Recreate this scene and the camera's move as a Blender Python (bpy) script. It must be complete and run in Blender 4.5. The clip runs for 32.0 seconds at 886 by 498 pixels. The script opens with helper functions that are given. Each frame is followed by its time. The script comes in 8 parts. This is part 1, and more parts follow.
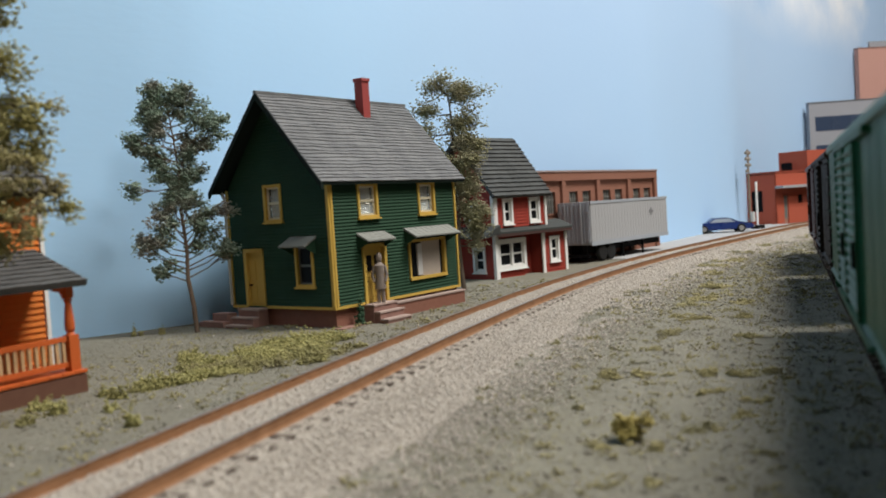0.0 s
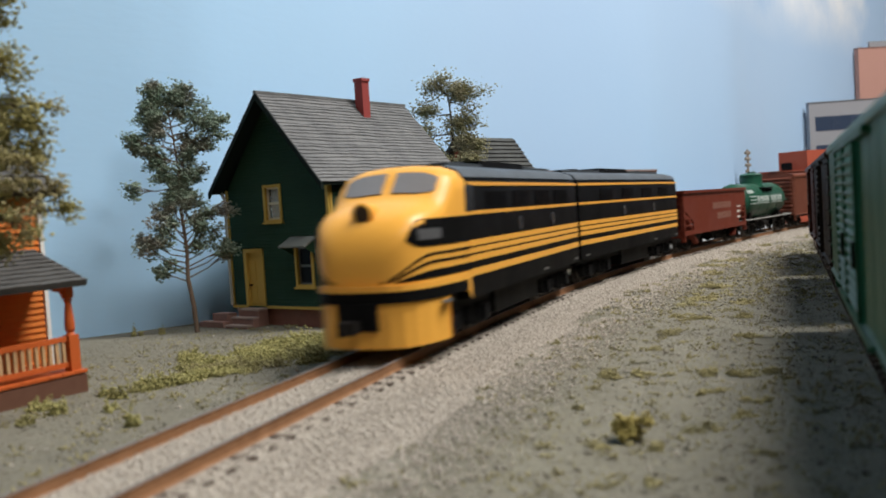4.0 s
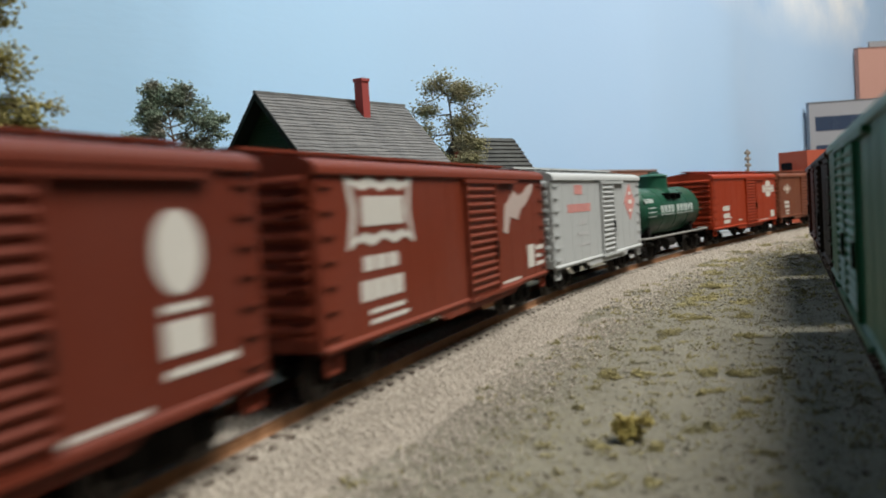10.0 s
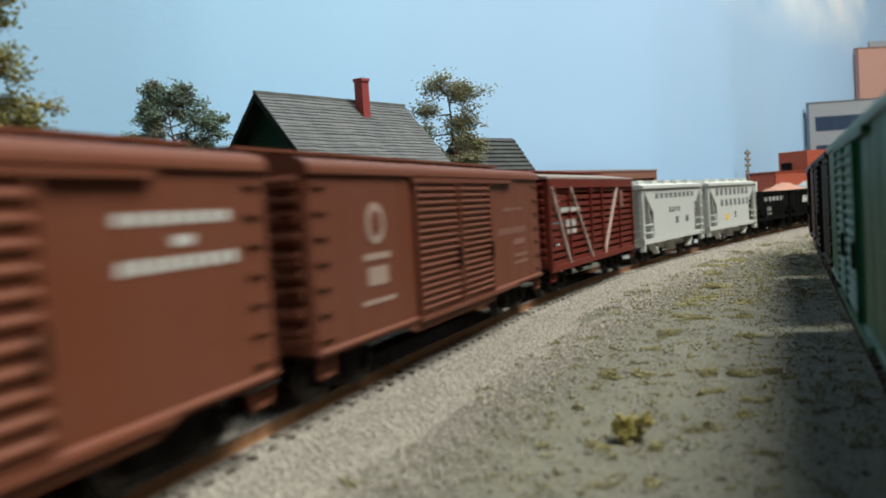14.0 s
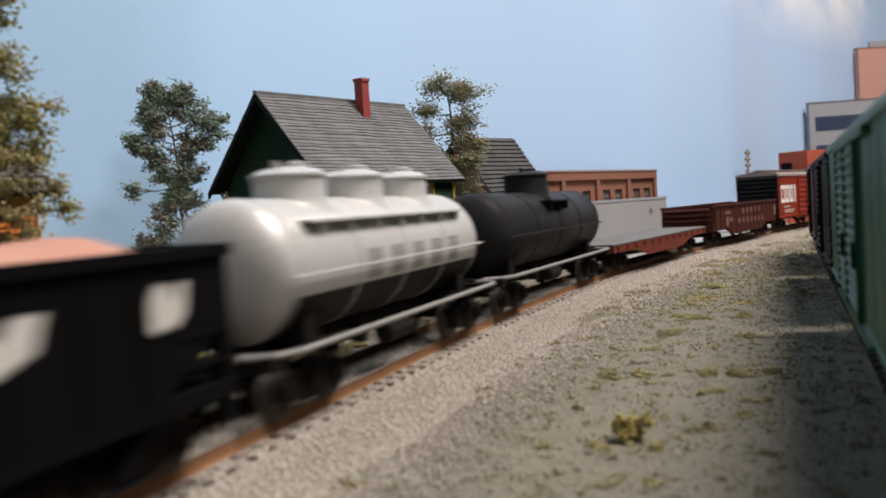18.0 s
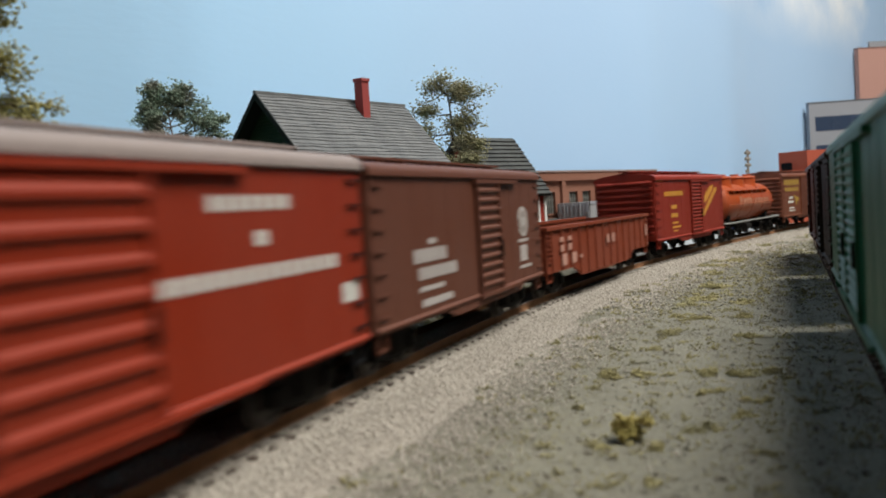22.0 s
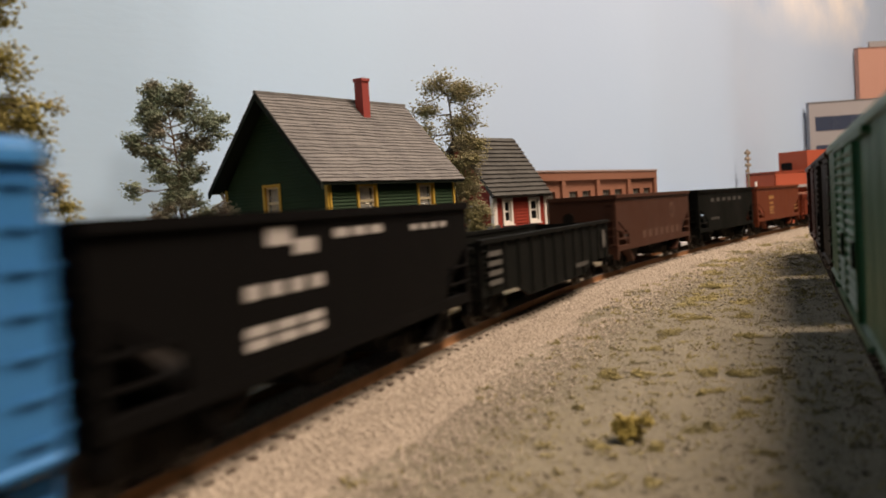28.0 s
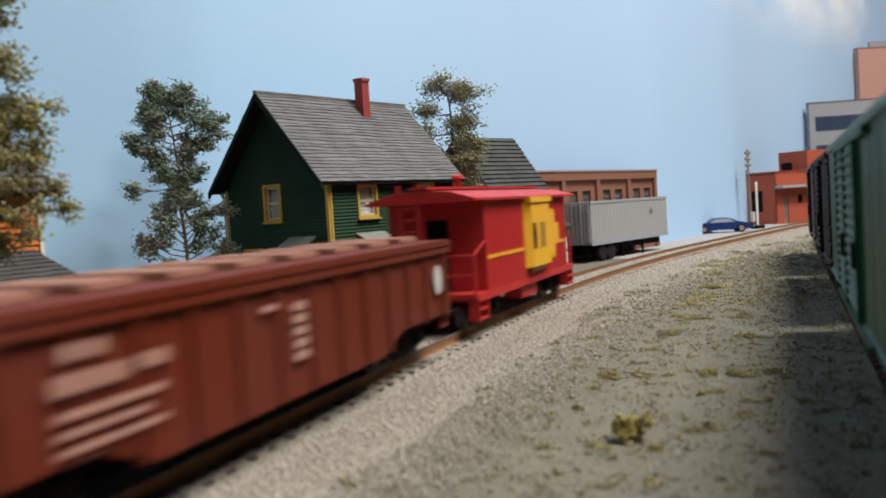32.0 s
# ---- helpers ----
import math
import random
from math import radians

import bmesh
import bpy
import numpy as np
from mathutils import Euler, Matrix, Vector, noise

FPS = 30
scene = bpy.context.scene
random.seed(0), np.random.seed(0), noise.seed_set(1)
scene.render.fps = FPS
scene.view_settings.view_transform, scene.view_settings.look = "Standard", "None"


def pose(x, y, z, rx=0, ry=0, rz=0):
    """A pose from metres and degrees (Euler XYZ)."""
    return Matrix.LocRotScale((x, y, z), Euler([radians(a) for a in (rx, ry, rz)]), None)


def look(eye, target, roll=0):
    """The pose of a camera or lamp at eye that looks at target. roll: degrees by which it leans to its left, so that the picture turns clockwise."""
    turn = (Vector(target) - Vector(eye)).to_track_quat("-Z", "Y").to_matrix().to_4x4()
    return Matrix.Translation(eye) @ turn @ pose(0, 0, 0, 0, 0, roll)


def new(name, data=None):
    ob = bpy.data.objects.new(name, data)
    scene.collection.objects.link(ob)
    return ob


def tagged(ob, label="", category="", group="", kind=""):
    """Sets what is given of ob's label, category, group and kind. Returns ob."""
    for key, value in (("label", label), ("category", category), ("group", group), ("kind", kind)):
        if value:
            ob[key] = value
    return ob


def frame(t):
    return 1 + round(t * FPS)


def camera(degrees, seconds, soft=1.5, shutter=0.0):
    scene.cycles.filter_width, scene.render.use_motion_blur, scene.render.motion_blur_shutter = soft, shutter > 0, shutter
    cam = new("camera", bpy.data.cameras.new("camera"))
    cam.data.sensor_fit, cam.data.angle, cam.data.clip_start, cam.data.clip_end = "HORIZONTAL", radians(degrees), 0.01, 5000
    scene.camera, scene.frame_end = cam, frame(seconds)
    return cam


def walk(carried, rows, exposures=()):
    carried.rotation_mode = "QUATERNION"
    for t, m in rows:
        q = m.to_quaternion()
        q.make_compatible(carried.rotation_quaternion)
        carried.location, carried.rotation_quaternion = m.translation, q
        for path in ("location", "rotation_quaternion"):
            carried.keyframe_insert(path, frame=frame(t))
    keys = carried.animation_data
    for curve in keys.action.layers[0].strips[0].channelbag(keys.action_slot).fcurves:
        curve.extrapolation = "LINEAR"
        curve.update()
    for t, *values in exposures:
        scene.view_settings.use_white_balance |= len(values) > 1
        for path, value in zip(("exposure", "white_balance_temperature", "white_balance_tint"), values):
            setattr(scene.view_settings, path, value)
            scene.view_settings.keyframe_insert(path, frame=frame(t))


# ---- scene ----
# ---- camera: it stands still beside a siding, 38 mm over the rail heads ----
MM = 0.001
EYE = (0.0, 0.0, 0.0378)
cam = camera(55.18, 32.0, soft=1.85, shutter=0.65)
cam.data.dof.use_dof = True
cam.data.dof.focus_distance = 0.46
cam.data.dof.aperture_fstop = 25.0
AIM = look(EYE, (0.0, math.cos(radians(2.75)), 0.0378 - math.sin(radians(2.75))), roll=-3.64)
walk(cam, [(0.0, AIM), (32.0, AIM)],
     exposures=[(0.0, 0.0, 6500, 9), (3.4, 0.0, 6500, 9), (6.0, 0.0, 6550, 11), (9.0, 0.0, 6700, 8), (12.0, 0.0, 6350, 4), (14.4, 0.0, 6300, 0), (16.6, 0.0, 6650, 14), (18.0, 0.0, 6800, 17), (20.0, 0.0, 6800, 16), (22.0, 0.0, 6500, 6), (24.0, 0.0, 6300, 1), (25.4, 0.0, 6500, 5), (27.6, 0.0, 8150, 22), (28.1, 0.0, 9400, 25), (28.6, 0.0, 9100, 23), (29.2, 0.0, 7100, 19), (30.2, 0.0, 6950, 16), (31.8, 0.0, 6600, 9), (32.0, 0.0, 6600, 9)])

# ---- light: unseen overhead lamps; the first casts the shadows, the rest are added fill ----
world = bpy.data.worlds.new("room_air")
scene.world = world
world.use_nodes = True
world.node_tree.nodes["Background"].inputs[0].default_value = (0.8, 0.9, 1.0, 1)
world.node_tree.nodes["Background"].inputs[1].default_value = 0.3


def unseen_lamp(x, y, z, watts, sx, sy, rz=0, colour=(1.0, 0.97, 0.93)):
    lamp = bpy.data.lights.new("unseen_lamp", "AREA")
    lamp.shape, lamp.size, lamp.size_y, lamp.energy, lamp.color = "RECTANGLE", sx, sy, watts, colour
    ob = new("unseen_lamp", lamp)
    ob.matrix_world = pose(x, y, z, 0, 0, rz)
    return ob


unseen_lamp(0.74, 0.22, 1.44, 42.5, 0.75, 0.32, 12)
unseen_lamp(1.20, 1.60, 1.44, 6.0, 0.5, 0.28, 12)
unseen_lamp(0.90, -0.50, 1.44, 11.0, 0.5, 0.28, 12)
unseen_lamp(0.25, -0.80, 1.44, 6.0, 0.5, 0.28, 12)

# ---- materials ----
MATS = {}


def node_mat(name):
    m = bpy.data.materials.new(name)
    m.use_nodes = True
    nt = m.node_tree
    return m, nt, nt.nodes["Principled BSDF"]


def mix_rgb(nt, fac, a, b, mode="MIX"):
    n = nt.nodes.new("ShaderNodeMix")
    n.data_type, n.blend_type = "RGBA", mode
    for sock, val in ((n.inputs[0], fac), (n.inputs[6], a), (n.inputs[7], b)):
        if hasattr(val, "links"):
            nt.links.new(val, sock)
        elif isinstance(val, (tuple, list)):
            sock.default_value = (*val[:3], 1)
        else:
            sock.default_value = val
    return n.outputs[2]


def noise_tex(nt, scale, detail=4.0, coords="Object", stretch=None, rough=0.55):
    tc = nt.nodes.new("ShaderNodeTexCoord")
    src = tc.outputs[coords]
    if stretch:
        mp = nt.nodes.new("ShaderNodeMapping")
        mp.inputs["Scale"].default_value = stretch
        nt.links.new(src, mp.inputs[0])
        src = mp.outputs[0]
    n = nt.nodes.new("ShaderNodeTexNoise")
    n.inputs["Scale"].default_value, n.inputs["Detail"].default_value, n.inputs["Roughness"].default_value = scale, detail, rough
    nt.links.new(src, n.inputs["Vector"])
    return n.outputs["Fac"]


def ramp(nt, fac, lo, hi, a=0.0, b=1.0):
    n = nt.nodes.new("ShaderNodeMapRange")
    for i, v in enumerate((lo, hi, a, b)):
        n.inputs[1 + i].default_value = v
    nt.links.new(fac, n.inputs[0])
    return n.outputs[0]


def bump(nt, bsdf, height, strength, dist):
    n = nt.nodes.new("ShaderNodeBump")
    n.inputs["Strength"].default_value, n.inputs["Distance"].default_value = strength, dist
    nt.links.new(height, n.inputs["Height"])
    nt.links.new(n.outputs[0], bsdf.inputs["Normal"])


def paint(name, rgb, rough=0.55, wear=0.25, grain=900.0, metal=0.0, vary=0.0):
    """Painted plastic or wood: fine grain, dusty stains, slight relief."""
    if name in MATS:
        return MATS[name]
    m, nt, b = node_mat(name)
    big = ramp(nt, noise_tex(nt, 35.0, 5), 0.35, 0.7)
    fine = ramp(nt, noise_tex(nt, grain, 3), 0.3, 0.7)
    lum = max(rgb)
    dust = tuple(0.88 * c + 0.12 * min(k, lum * 1.3) for c, k in zip(rgb, (0.33, 0.28, 0.22)))
    dark = tuple(c * 0.72 for c in rgb)
    c1 = mix_rgb(nt, big, rgb, dust)
    col = mix_rgb(nt, wear, rgb, c1)
    half = nt.nodes.new("ShaderNodeMath")
    half.operation = "MULTIPLY"
    half.inputs[1].default_value = wear
    nt.links.new(fine, half.inputs[0])
    col = mix_rgb(nt, half.outputs[0], col, dark)
    if vary:
        oi = nt.nodes.new("ShaderNodeObjectInfo")
        col = mix_rgb(nt, ramp(nt, oi.outputs["Random"], 0, 1, 0, vary), col, dark)
    nt.links.new(col, b.inputs["Base Color"])
    nt.links.new(ramp(nt, big, 0, 1, rough - 0.06, rough + 0.12), b.inputs["Roughness"])
    b.inputs["Metallic"].default_value = metal
    b.inputs["Specular IOR Level"].default_value = 0.25 if lum > 0.03 else 0.04
    bump(nt, b, fine, 0.15, 0.0001)
    MATS[name] = m
    return m


def ground_mat():
    m, nt, b = node_mat("dirt_and_scatter")
    big = noise_tex(nt, 9.0, 6)
    mid = noise_tex(nt, 60.0, 6)
    fine = noise_tex(nt, 700.0, 5, rough=0.7)
    c = mix_rgb(nt, ramp(nt, mid, 0.35, 0.65), (0.142, 0.131, 0.098), (0.187, 0.173, 0.131))
    c = mix_rgb(nt, ramp(nt, big, 0.42, 0.62, 0, 0.55), c, (0.16, 0.147, 0.103))
    c = mix_rgb(nt, ramp(nt, fine, 0.35, 0.7, 0, 0.75), c, (0.095, 0.088, 0.068))
    c = mix_rgb(nt, ramp(nt, noise_tex(nt, 1100.0, 2), 0.62, 0.75, 0, 0.5), c, (0.36, 0.33, 0.28))
    nt.links.new(c, b.inputs["Base Color"])
    b.inputs["Roughness"].default_value = 0.95
    bump(nt, b, fine, 0.9, 0.0006)
    return m


def stone_mat(name, a, bcol, dark):
    m, nt, b = node_mat(name)
    geo = nt.nodes.new("ShaderNodeNewGeometry")
    c = mix_rgb(nt, geo.outputs["Random Per Island"], a, bcol)
    c = mix_rgb(nt, ramp(nt, noise_tex(nt, 1500.0, 2), 0.4, 0.7, 0, 0.5), c, dark)
    nt.links.new(c, b.inputs["Base Color"])
    b.inputs["Roughness"].default_value = 0.92
    return m


def leaf_mat(name, a, bcol, ccol):
    m, nt, b = node_mat(name)
    geo = nt.nodes.new("ShaderNodeNewGeometry")
    r = geo.outputs["Random Per Island"]
    c = mix_rgb(nt, r, a, bcol)
    c = mix_rgb(nt, ramp(nt, noise_tex(nt, 45.0, 3), 0.5, 0.66), c, ccol)
    nt.links.new(c, b.inputs["Base Color"])
    b.inputs["Roughness"].default_value = 0.85
    return m


def sky_mat():
    """Painted backdrop: blue hand-painted board, paler low down, with a soft white patch high up."""
    m, nt, b = node_mat("painted_sky")
    tc = nt.nodes.new("ShaderNodeTexCoord")
    sep = nt.nodes.new("ShaderNodeSeparateXYZ")
    nt.links.new(tc.outputs["Object"], sep.inputs[0])
    up = ramp(nt, sep.outputs["Z"], 0.0, 0.30)
    c = mix_rgb(nt, up, (0.39, 0.59, 0.83), (0.40, 0.56, 0.79))
    c = mix_rgb(nt, ramp(nt, noise_tex(nt, 3.0, 4), 0.4, 0.7, 0, 0.3), c, (0.48, 0.62, 0.80))
    # brighter, more cyan near end: makes up in colour for the dimmer light there
    c = mix_rgb(nt, ramp(nt, sep.outputs["Y"], 0.30, 0.62), (0.40, 0.655, 0.91), c)
    top_white = nt.nodes.new("ShaderNodeMath")
    top_white.operation = "MULTIPLY"
    nt.links.new(ramp(nt, noise_tex(nt, 4.5, 6), 0.42, 0.62), top_white.inputs[0])
    nt.links.new(ramp(nt, sep.outputs["Z"], 0.235, 0.33), top_white.inputs[1])
    far = nt.nodes.new("ShaderNodeMath")
    far.operation = "MULTIPLY"
    nt.links.new(top_white.outputs[0], far.inputs[0])
    nt.links.new(ramp(nt, sep.outputs["Y"], 0.6, 1.0), far.inputs[1])
    c = mix_rgb(nt, far.outputs[0], c, (0.86, 0.87, 0.90))
    c = mix_rgb(nt, ramp(nt, noise_tex(nt, 260.0, 3), 0.35, 0.7, 0, 0.12), c, (0.42, 0.60, 0.80))
    nt.links.new(c, b.inputs["Base Color"])
    b.inputs["Roughness"].default_value = 0.75
    bump(nt, b, noise_tex(nt, 120.0, 3, stretch=(1, 1, 3.0)), 0.1, 0.0006)
    return m


def glass_mat():
    m, nt, b = node_mat("window_glass")
    b.inputs["Base Color"].default_value = (0.9, 0.95, 0.95, 1)
    b.inputs["Roughness"].default_value = 0.08
    b.inputs["Transmission Weight"].default_value = 0.85
    b.inputs["IOR"].default_value = 1.3
    return m


M_GROUND = ground_mat()
M_STONE = stone_mat("ballast_granules", (0.35, 0.31, 0.265), (0.44, 0.395, 0.34), (0.25, 0.22, 0.188))
M_DIRTBIT = stone_mat("dirt_granules", (0.125, 0.113, 0.087), (0.235, 0.213, 0.168), (0.08, 0.072, 0.054))
M_TURF = leaf_mat("turf_foam", (0.19, 0.18, 0.06), (0.37, 0.335, 0.125), (0.20, 0.175, 0.08))
M_TURF2 = leaf_mat("olive_foam", (0.19, 0.165, 0.07), (0.29, 0.25, 0.11), (0.15, 0.14, 0.085))
M_SKY = sky_mat()
M_GLASS = glass_mat()
M_TIE = paint("creosoted_tie", (0.078, 0.055, 0.041), 0.85, 0.5, 600, vary=0.5)
M_RAIL = paint("rusty_rail", (0.26, 0.125, 0.058), 0.7, 0.8, 260)
M_RAILHEAD = paint("worn_rail_head", (0.15, 0.14, 0.135), 0.5, 0.4, 500, 0.3)
M_BLACK = paint("black_plastic", (0.008, 0.008, 0.0085), 0.55, 0.3)
M_IRON = paint("grimy_iron", (0.014, 0.0125, 0.0115), 0.6, 0.4)
M_WHEEL = paint("wheel_steel", (0.075, 0.066, 0.06), 0.45, 0.4, 700, 0.6)
M_WHITE = paint("white_paint", (0.78, 0.77, 0.74), 0.55, 0.15)
M_LETTER = paint("white_lettering", (0.54, 0.52, 0.48), 0.6, 0.2)
M_FADED = paint("faded_lettering", (0.21, 0.10, 0.075), 0.6, 0.2)

# ---- mesh helpers; numbers in millimetres ----


def part(name, bm, mat, parent=None, label="", smooth=False, loc=(0, 0, 0), rot=None):
    bmesh.ops.recalc_face_normals(bm, faces=bm.faces)
    for v in bm.verts:
        v.co *= MM
    me = bpy.data.meshes.new(name)
    if smooth:
        for f in bm.faces:
            f.smooth = True
    bm.to_mesh(me)
    bm.free()
    if smooth:
        me.set_sharp_from_angle(angle=radians(38))
    me.materials.append(mat)
    return again(name, me, parent, label, loc, rot)


def again(name, me, parent=None, label="", loc=(0, 0, 0), rot=None):
    ob = new(name, me)
    ob.location = [c * MM for c in loc]
    if rot:
        ob.rotation_euler = [radians(a) for a in rot]
    if parent:
        ob.parent = parent
    if label:
        ob["label"] = label
    return ob


def cloud_mesh(name, verts, faces, mat):
    me = bpy.data.meshes.new(name)
    me.from_pydata(verts, [], faces)
    me.materials.append(mat)
    return me


def box(bm, x0, x1, y0, y1, z0, z1):
    vs = [bm.verts.new((x, y, z)) for z in (z0, z1) for y in (y0, y1) for x in (x0, x1)]
    for f in ((0, 2, 3, 1), (4, 5, 7, 6), (0, 1, 5, 4), (2, 6, 7, 3), (0, 4, 6, 2), (1, 3, 7, 5)):
        bm.faces.new([vs[i] for i in f])
    return vs


def boxes(*dims):
    bm = bmesh.new()
    for d in dims:
        box(bm, *d)
    return bm


def soft_box(w, *d):
    bm = bmesh.new()
    box(bm, *d)
    bmesh.ops.bevel(bm, geom=bm.edges[:], offset=w, segments=2, affect="EDGES")
    return bm


def prism(bm, pts, lo, hi, axis="y"):
    """A polygon (a, b) drawn along an axis: 'x' takes (y, z), 'y' takes (x, z), 'z' takes (x, y)."""
    def at(a, b, c):
        return {"x": (c, a, b), "y": (a, c, b), "z": (a, b, c)}[axis]
    lo_v = [bm.verts.new(at(a, b, lo)) for a, b in pts]
    hi_v = [bm.verts.new(at(a, b, hi)) for a, b in pts]
    bm.faces.new(lo_v)
    bm.faces.new(hi_v[::-1])
    n = len(pts)
    for i in range(n):
        bm.faces.new((lo_v[i], lo_v[(i + 1) % n], hi_v[(i + 1) % n], hi_v[i]))


def cyl(bm, p, q, r, n=12, r2=None):
    p, q = Vector(p), Vector(q)
    r2 = r if r2 is None else r2
    d = (q - p).normalized()
    a = d.orthogonal().normalized()
    b = d.cross(a)
    rings = []
    for c, rr in ((p, r), (q, r2)):
        rings.append([bm.verts.new(c + (a * math.cos(2 * math.pi * i / n) + b * math.sin(2 * math.pi * i / n)) * rr) for i in range(n)])
    bm.faces.new(rings[0][::-1])
    bm.faces.new(rings[1])
    for i in range(n):
        bm.faces.new((rings[0][i], rings[0][(i + 1) % n], rings[1][(i + 1) % n], rings[1][i]))


def turned(bm, profile, at, axis="z", n=24):
    """A turned form from (radius, along) pairs."""
    rings = []
    for r, h in profile:
        ring = []
        for i in range(n):
            c, s = r * math.cos(2 * math.pi * i / n), r * math.sin(2 * math.pi * i / n)
            v = {"z": (c, s, h), "x": (h, c, s), "y": (s, h, c)}[axis]
            ring.append(bm.verts.new(Vector(v) + Vector(at)))
        rings.append(ring)
    bm.faces.new(rings[0][::-1])
    bm.faces.new(rings[-1])
    for a, b in zip(rings, rings[1:]):
        for i in range(n):
            bm.faces.new((a[i], a[(i + 1) % n], b[(i + 1) % n], b[i]))


def loft(bm, sections):
    rings = [[bm.verts.new(v) for v in s] for s in sections]
    n = len(rings[0])
    bm.faces.new(rings[0][::-1])
    bm.faces.new(rings[-1])
    for a, b in zip(rings, rings[1:]):
        for i in range(n):
            bm.faces.new((a[i], a[(i + 1) % n], b[(i + 1) % n], b[i]))


def thing(name, x, y, z, rz=0.0, label="", category="", group=""):
    ob = new(name)
    ob.empty_display_size = 0.01
    ob.matrix_world = pose(x * MM, y * MM, z * MM, 0, 0, rz)
    return tagged(ob, label, category, group)


# ---- the track: a closed oval, its visible side measured, the rest plain arcs ----
BENDS = [(0, -0.2313), (263.75, -0.7834), (527.5, -0.1406), (650, -0.033), (720, -1.07), (900, -1.05), (1110, -1.05)]


def lay_track(step=5.0):
    """Points (x, y, heading) every step mm along the centre line, from s = -105.5 round the oval."""
    pts = []
    s_vis = np.arange(-105.5, 1110.0, step)
    kap = np.interp(s_vis, [b[0] for b in BENDS], [b[1] for b in BENDS]) * MM
    h = np.cumsum(kap * step)
    i0 = int(round(105.5 / step))
    h += 1.2079 - h[i0]
    x, y = np.cumsum(np.cos(h) * step), np.cumsum(np.sin(h) * step)
    x, y = x - x[i0] - 27.04, y - y[i0] + 203.9
    pts = [(a, b, c) for a, b, c in zip(x, y, h)]
    for length, curve in ((760 * radians(143.74), -1 / 760), (1272.63, 0.0), (760 * radians(173.739), -1 / 760), (633.19, 0.0)):
        n = int(round(length / step))
        ds = length / n
        for _ in range(n):
            px, py, ph = pts[-1]
            ph2 = ph + curve * ds
            mid = (ph + ph2) / 2
            pts.append((px + math.cos(mid) * ds, py + math.sin(mid) * ds, ph2))
    return np.array(pts)


OVAL = lay_track()
GAPS = np.hypot(*(np.diff(np.vstack([OVAL, OVAL[:1]])[:, :2], axis=0)).T)
OVAL_S = np.concatenate([[0], np.cumsum(GAPS)]) - 105.5
OVAL_LEN = float(OVAL_S[-1] + 105.5)
OVAL_X = np.append(OVAL[:, 0], OVAL[0, 0])
OVAL_Y = np.append(OVAL[:, 1], OVAL[0, 1])


def on_track(s):
    s = (s + 105.5) % OVAL_LEN - 105.5
    return np.interp(s, OVAL_S, OVAL_X), np.interp(s, OVAL_S, OVAL_Y)


def siding_line(step=5.0):
    """The siding beside the camera: straight, then bending like the main."""
    pts = [(-45.0, -191.0, radians(67.8))]
    for i in range(190):
        x, y, h = pts[-1]
        s = i * step
        k = 0.0 if s < 860 else -0.0012
        h2 = h + k * step
        pts.append((x + math.cos(h2) * step, y + math.sin(h2) * step, h2))
    return np.array(pts)


SIDING = siding_line()


def ribbon(name, line, profile, mat, label, closed=False):
    """A profile of (across, height) swept along a line of points."""
    verts, faces = [], []
    n, k = len(line), len(profile)
    for x, y, h in line:
        for a, z in profile:
            verts.append(((x - math.sin(h) * a) * MM, (y + math.cos(h) * a) * MM, z * MM))
    for i in range(n if closed else n - 1):
        j = (i + 1) % n
        for q in range(k):
            faces.append((i * k + q, i * k + (q + 1) % k, j * k + (q + 1) % k, j * k + q))
    if not closed:
        faces += [tuple(range(k))[::-1], tuple((n - 1) * k + q for q in range(k))]
    ob = new(name, cloud_mesh(name, verts, faces, mat))
    if label:
        ob["label"] = label
    return ob


def rail_profile(side):
    c = side * 8.65
    return [(c - 0.55, -2.7), (c + 0.55, -2.7), (c + 0.22, -2.2), (c + 0.22, -0.7), (c + 0.36, -0.5), (c + 0.36, -0.2), (c - 0.36, -0.2), (c - 0.36, -0.5), (c - 0.22, -0.7), (c - 0.22, -2.2)]


def head_profile(side):
    c = side * 8.65
    return [(c - 0.36, -0.2), (c + 0.36, -0.2), (c + 0.36, -0.1), (c + 0.26, 0), (c - 0.26, 0), (c - 0.36, -0.1)]


def build_track(name, line, closed, label):
    top = thing(name, 0, 0, 0, 0, label, "track")
    for side in (1, -1):
        r = ribbon("rail", line, rail_profile(side), M_RAIL, "rusty brown steel rail", closed)
        r.parent = top
        head = ribbon("rail_head", line, head_profile(side), M_RAILHEAD, "worn grey rail head", closed)
        head.parent = r
    return top


track = build_track("railway_track", OVAL, True, "railway track with rusty rails and dark wooden ties in pale ballast")
siding = build_track("siding_track", SIDING, False, "siding track with rusty rails under parked freight cars")


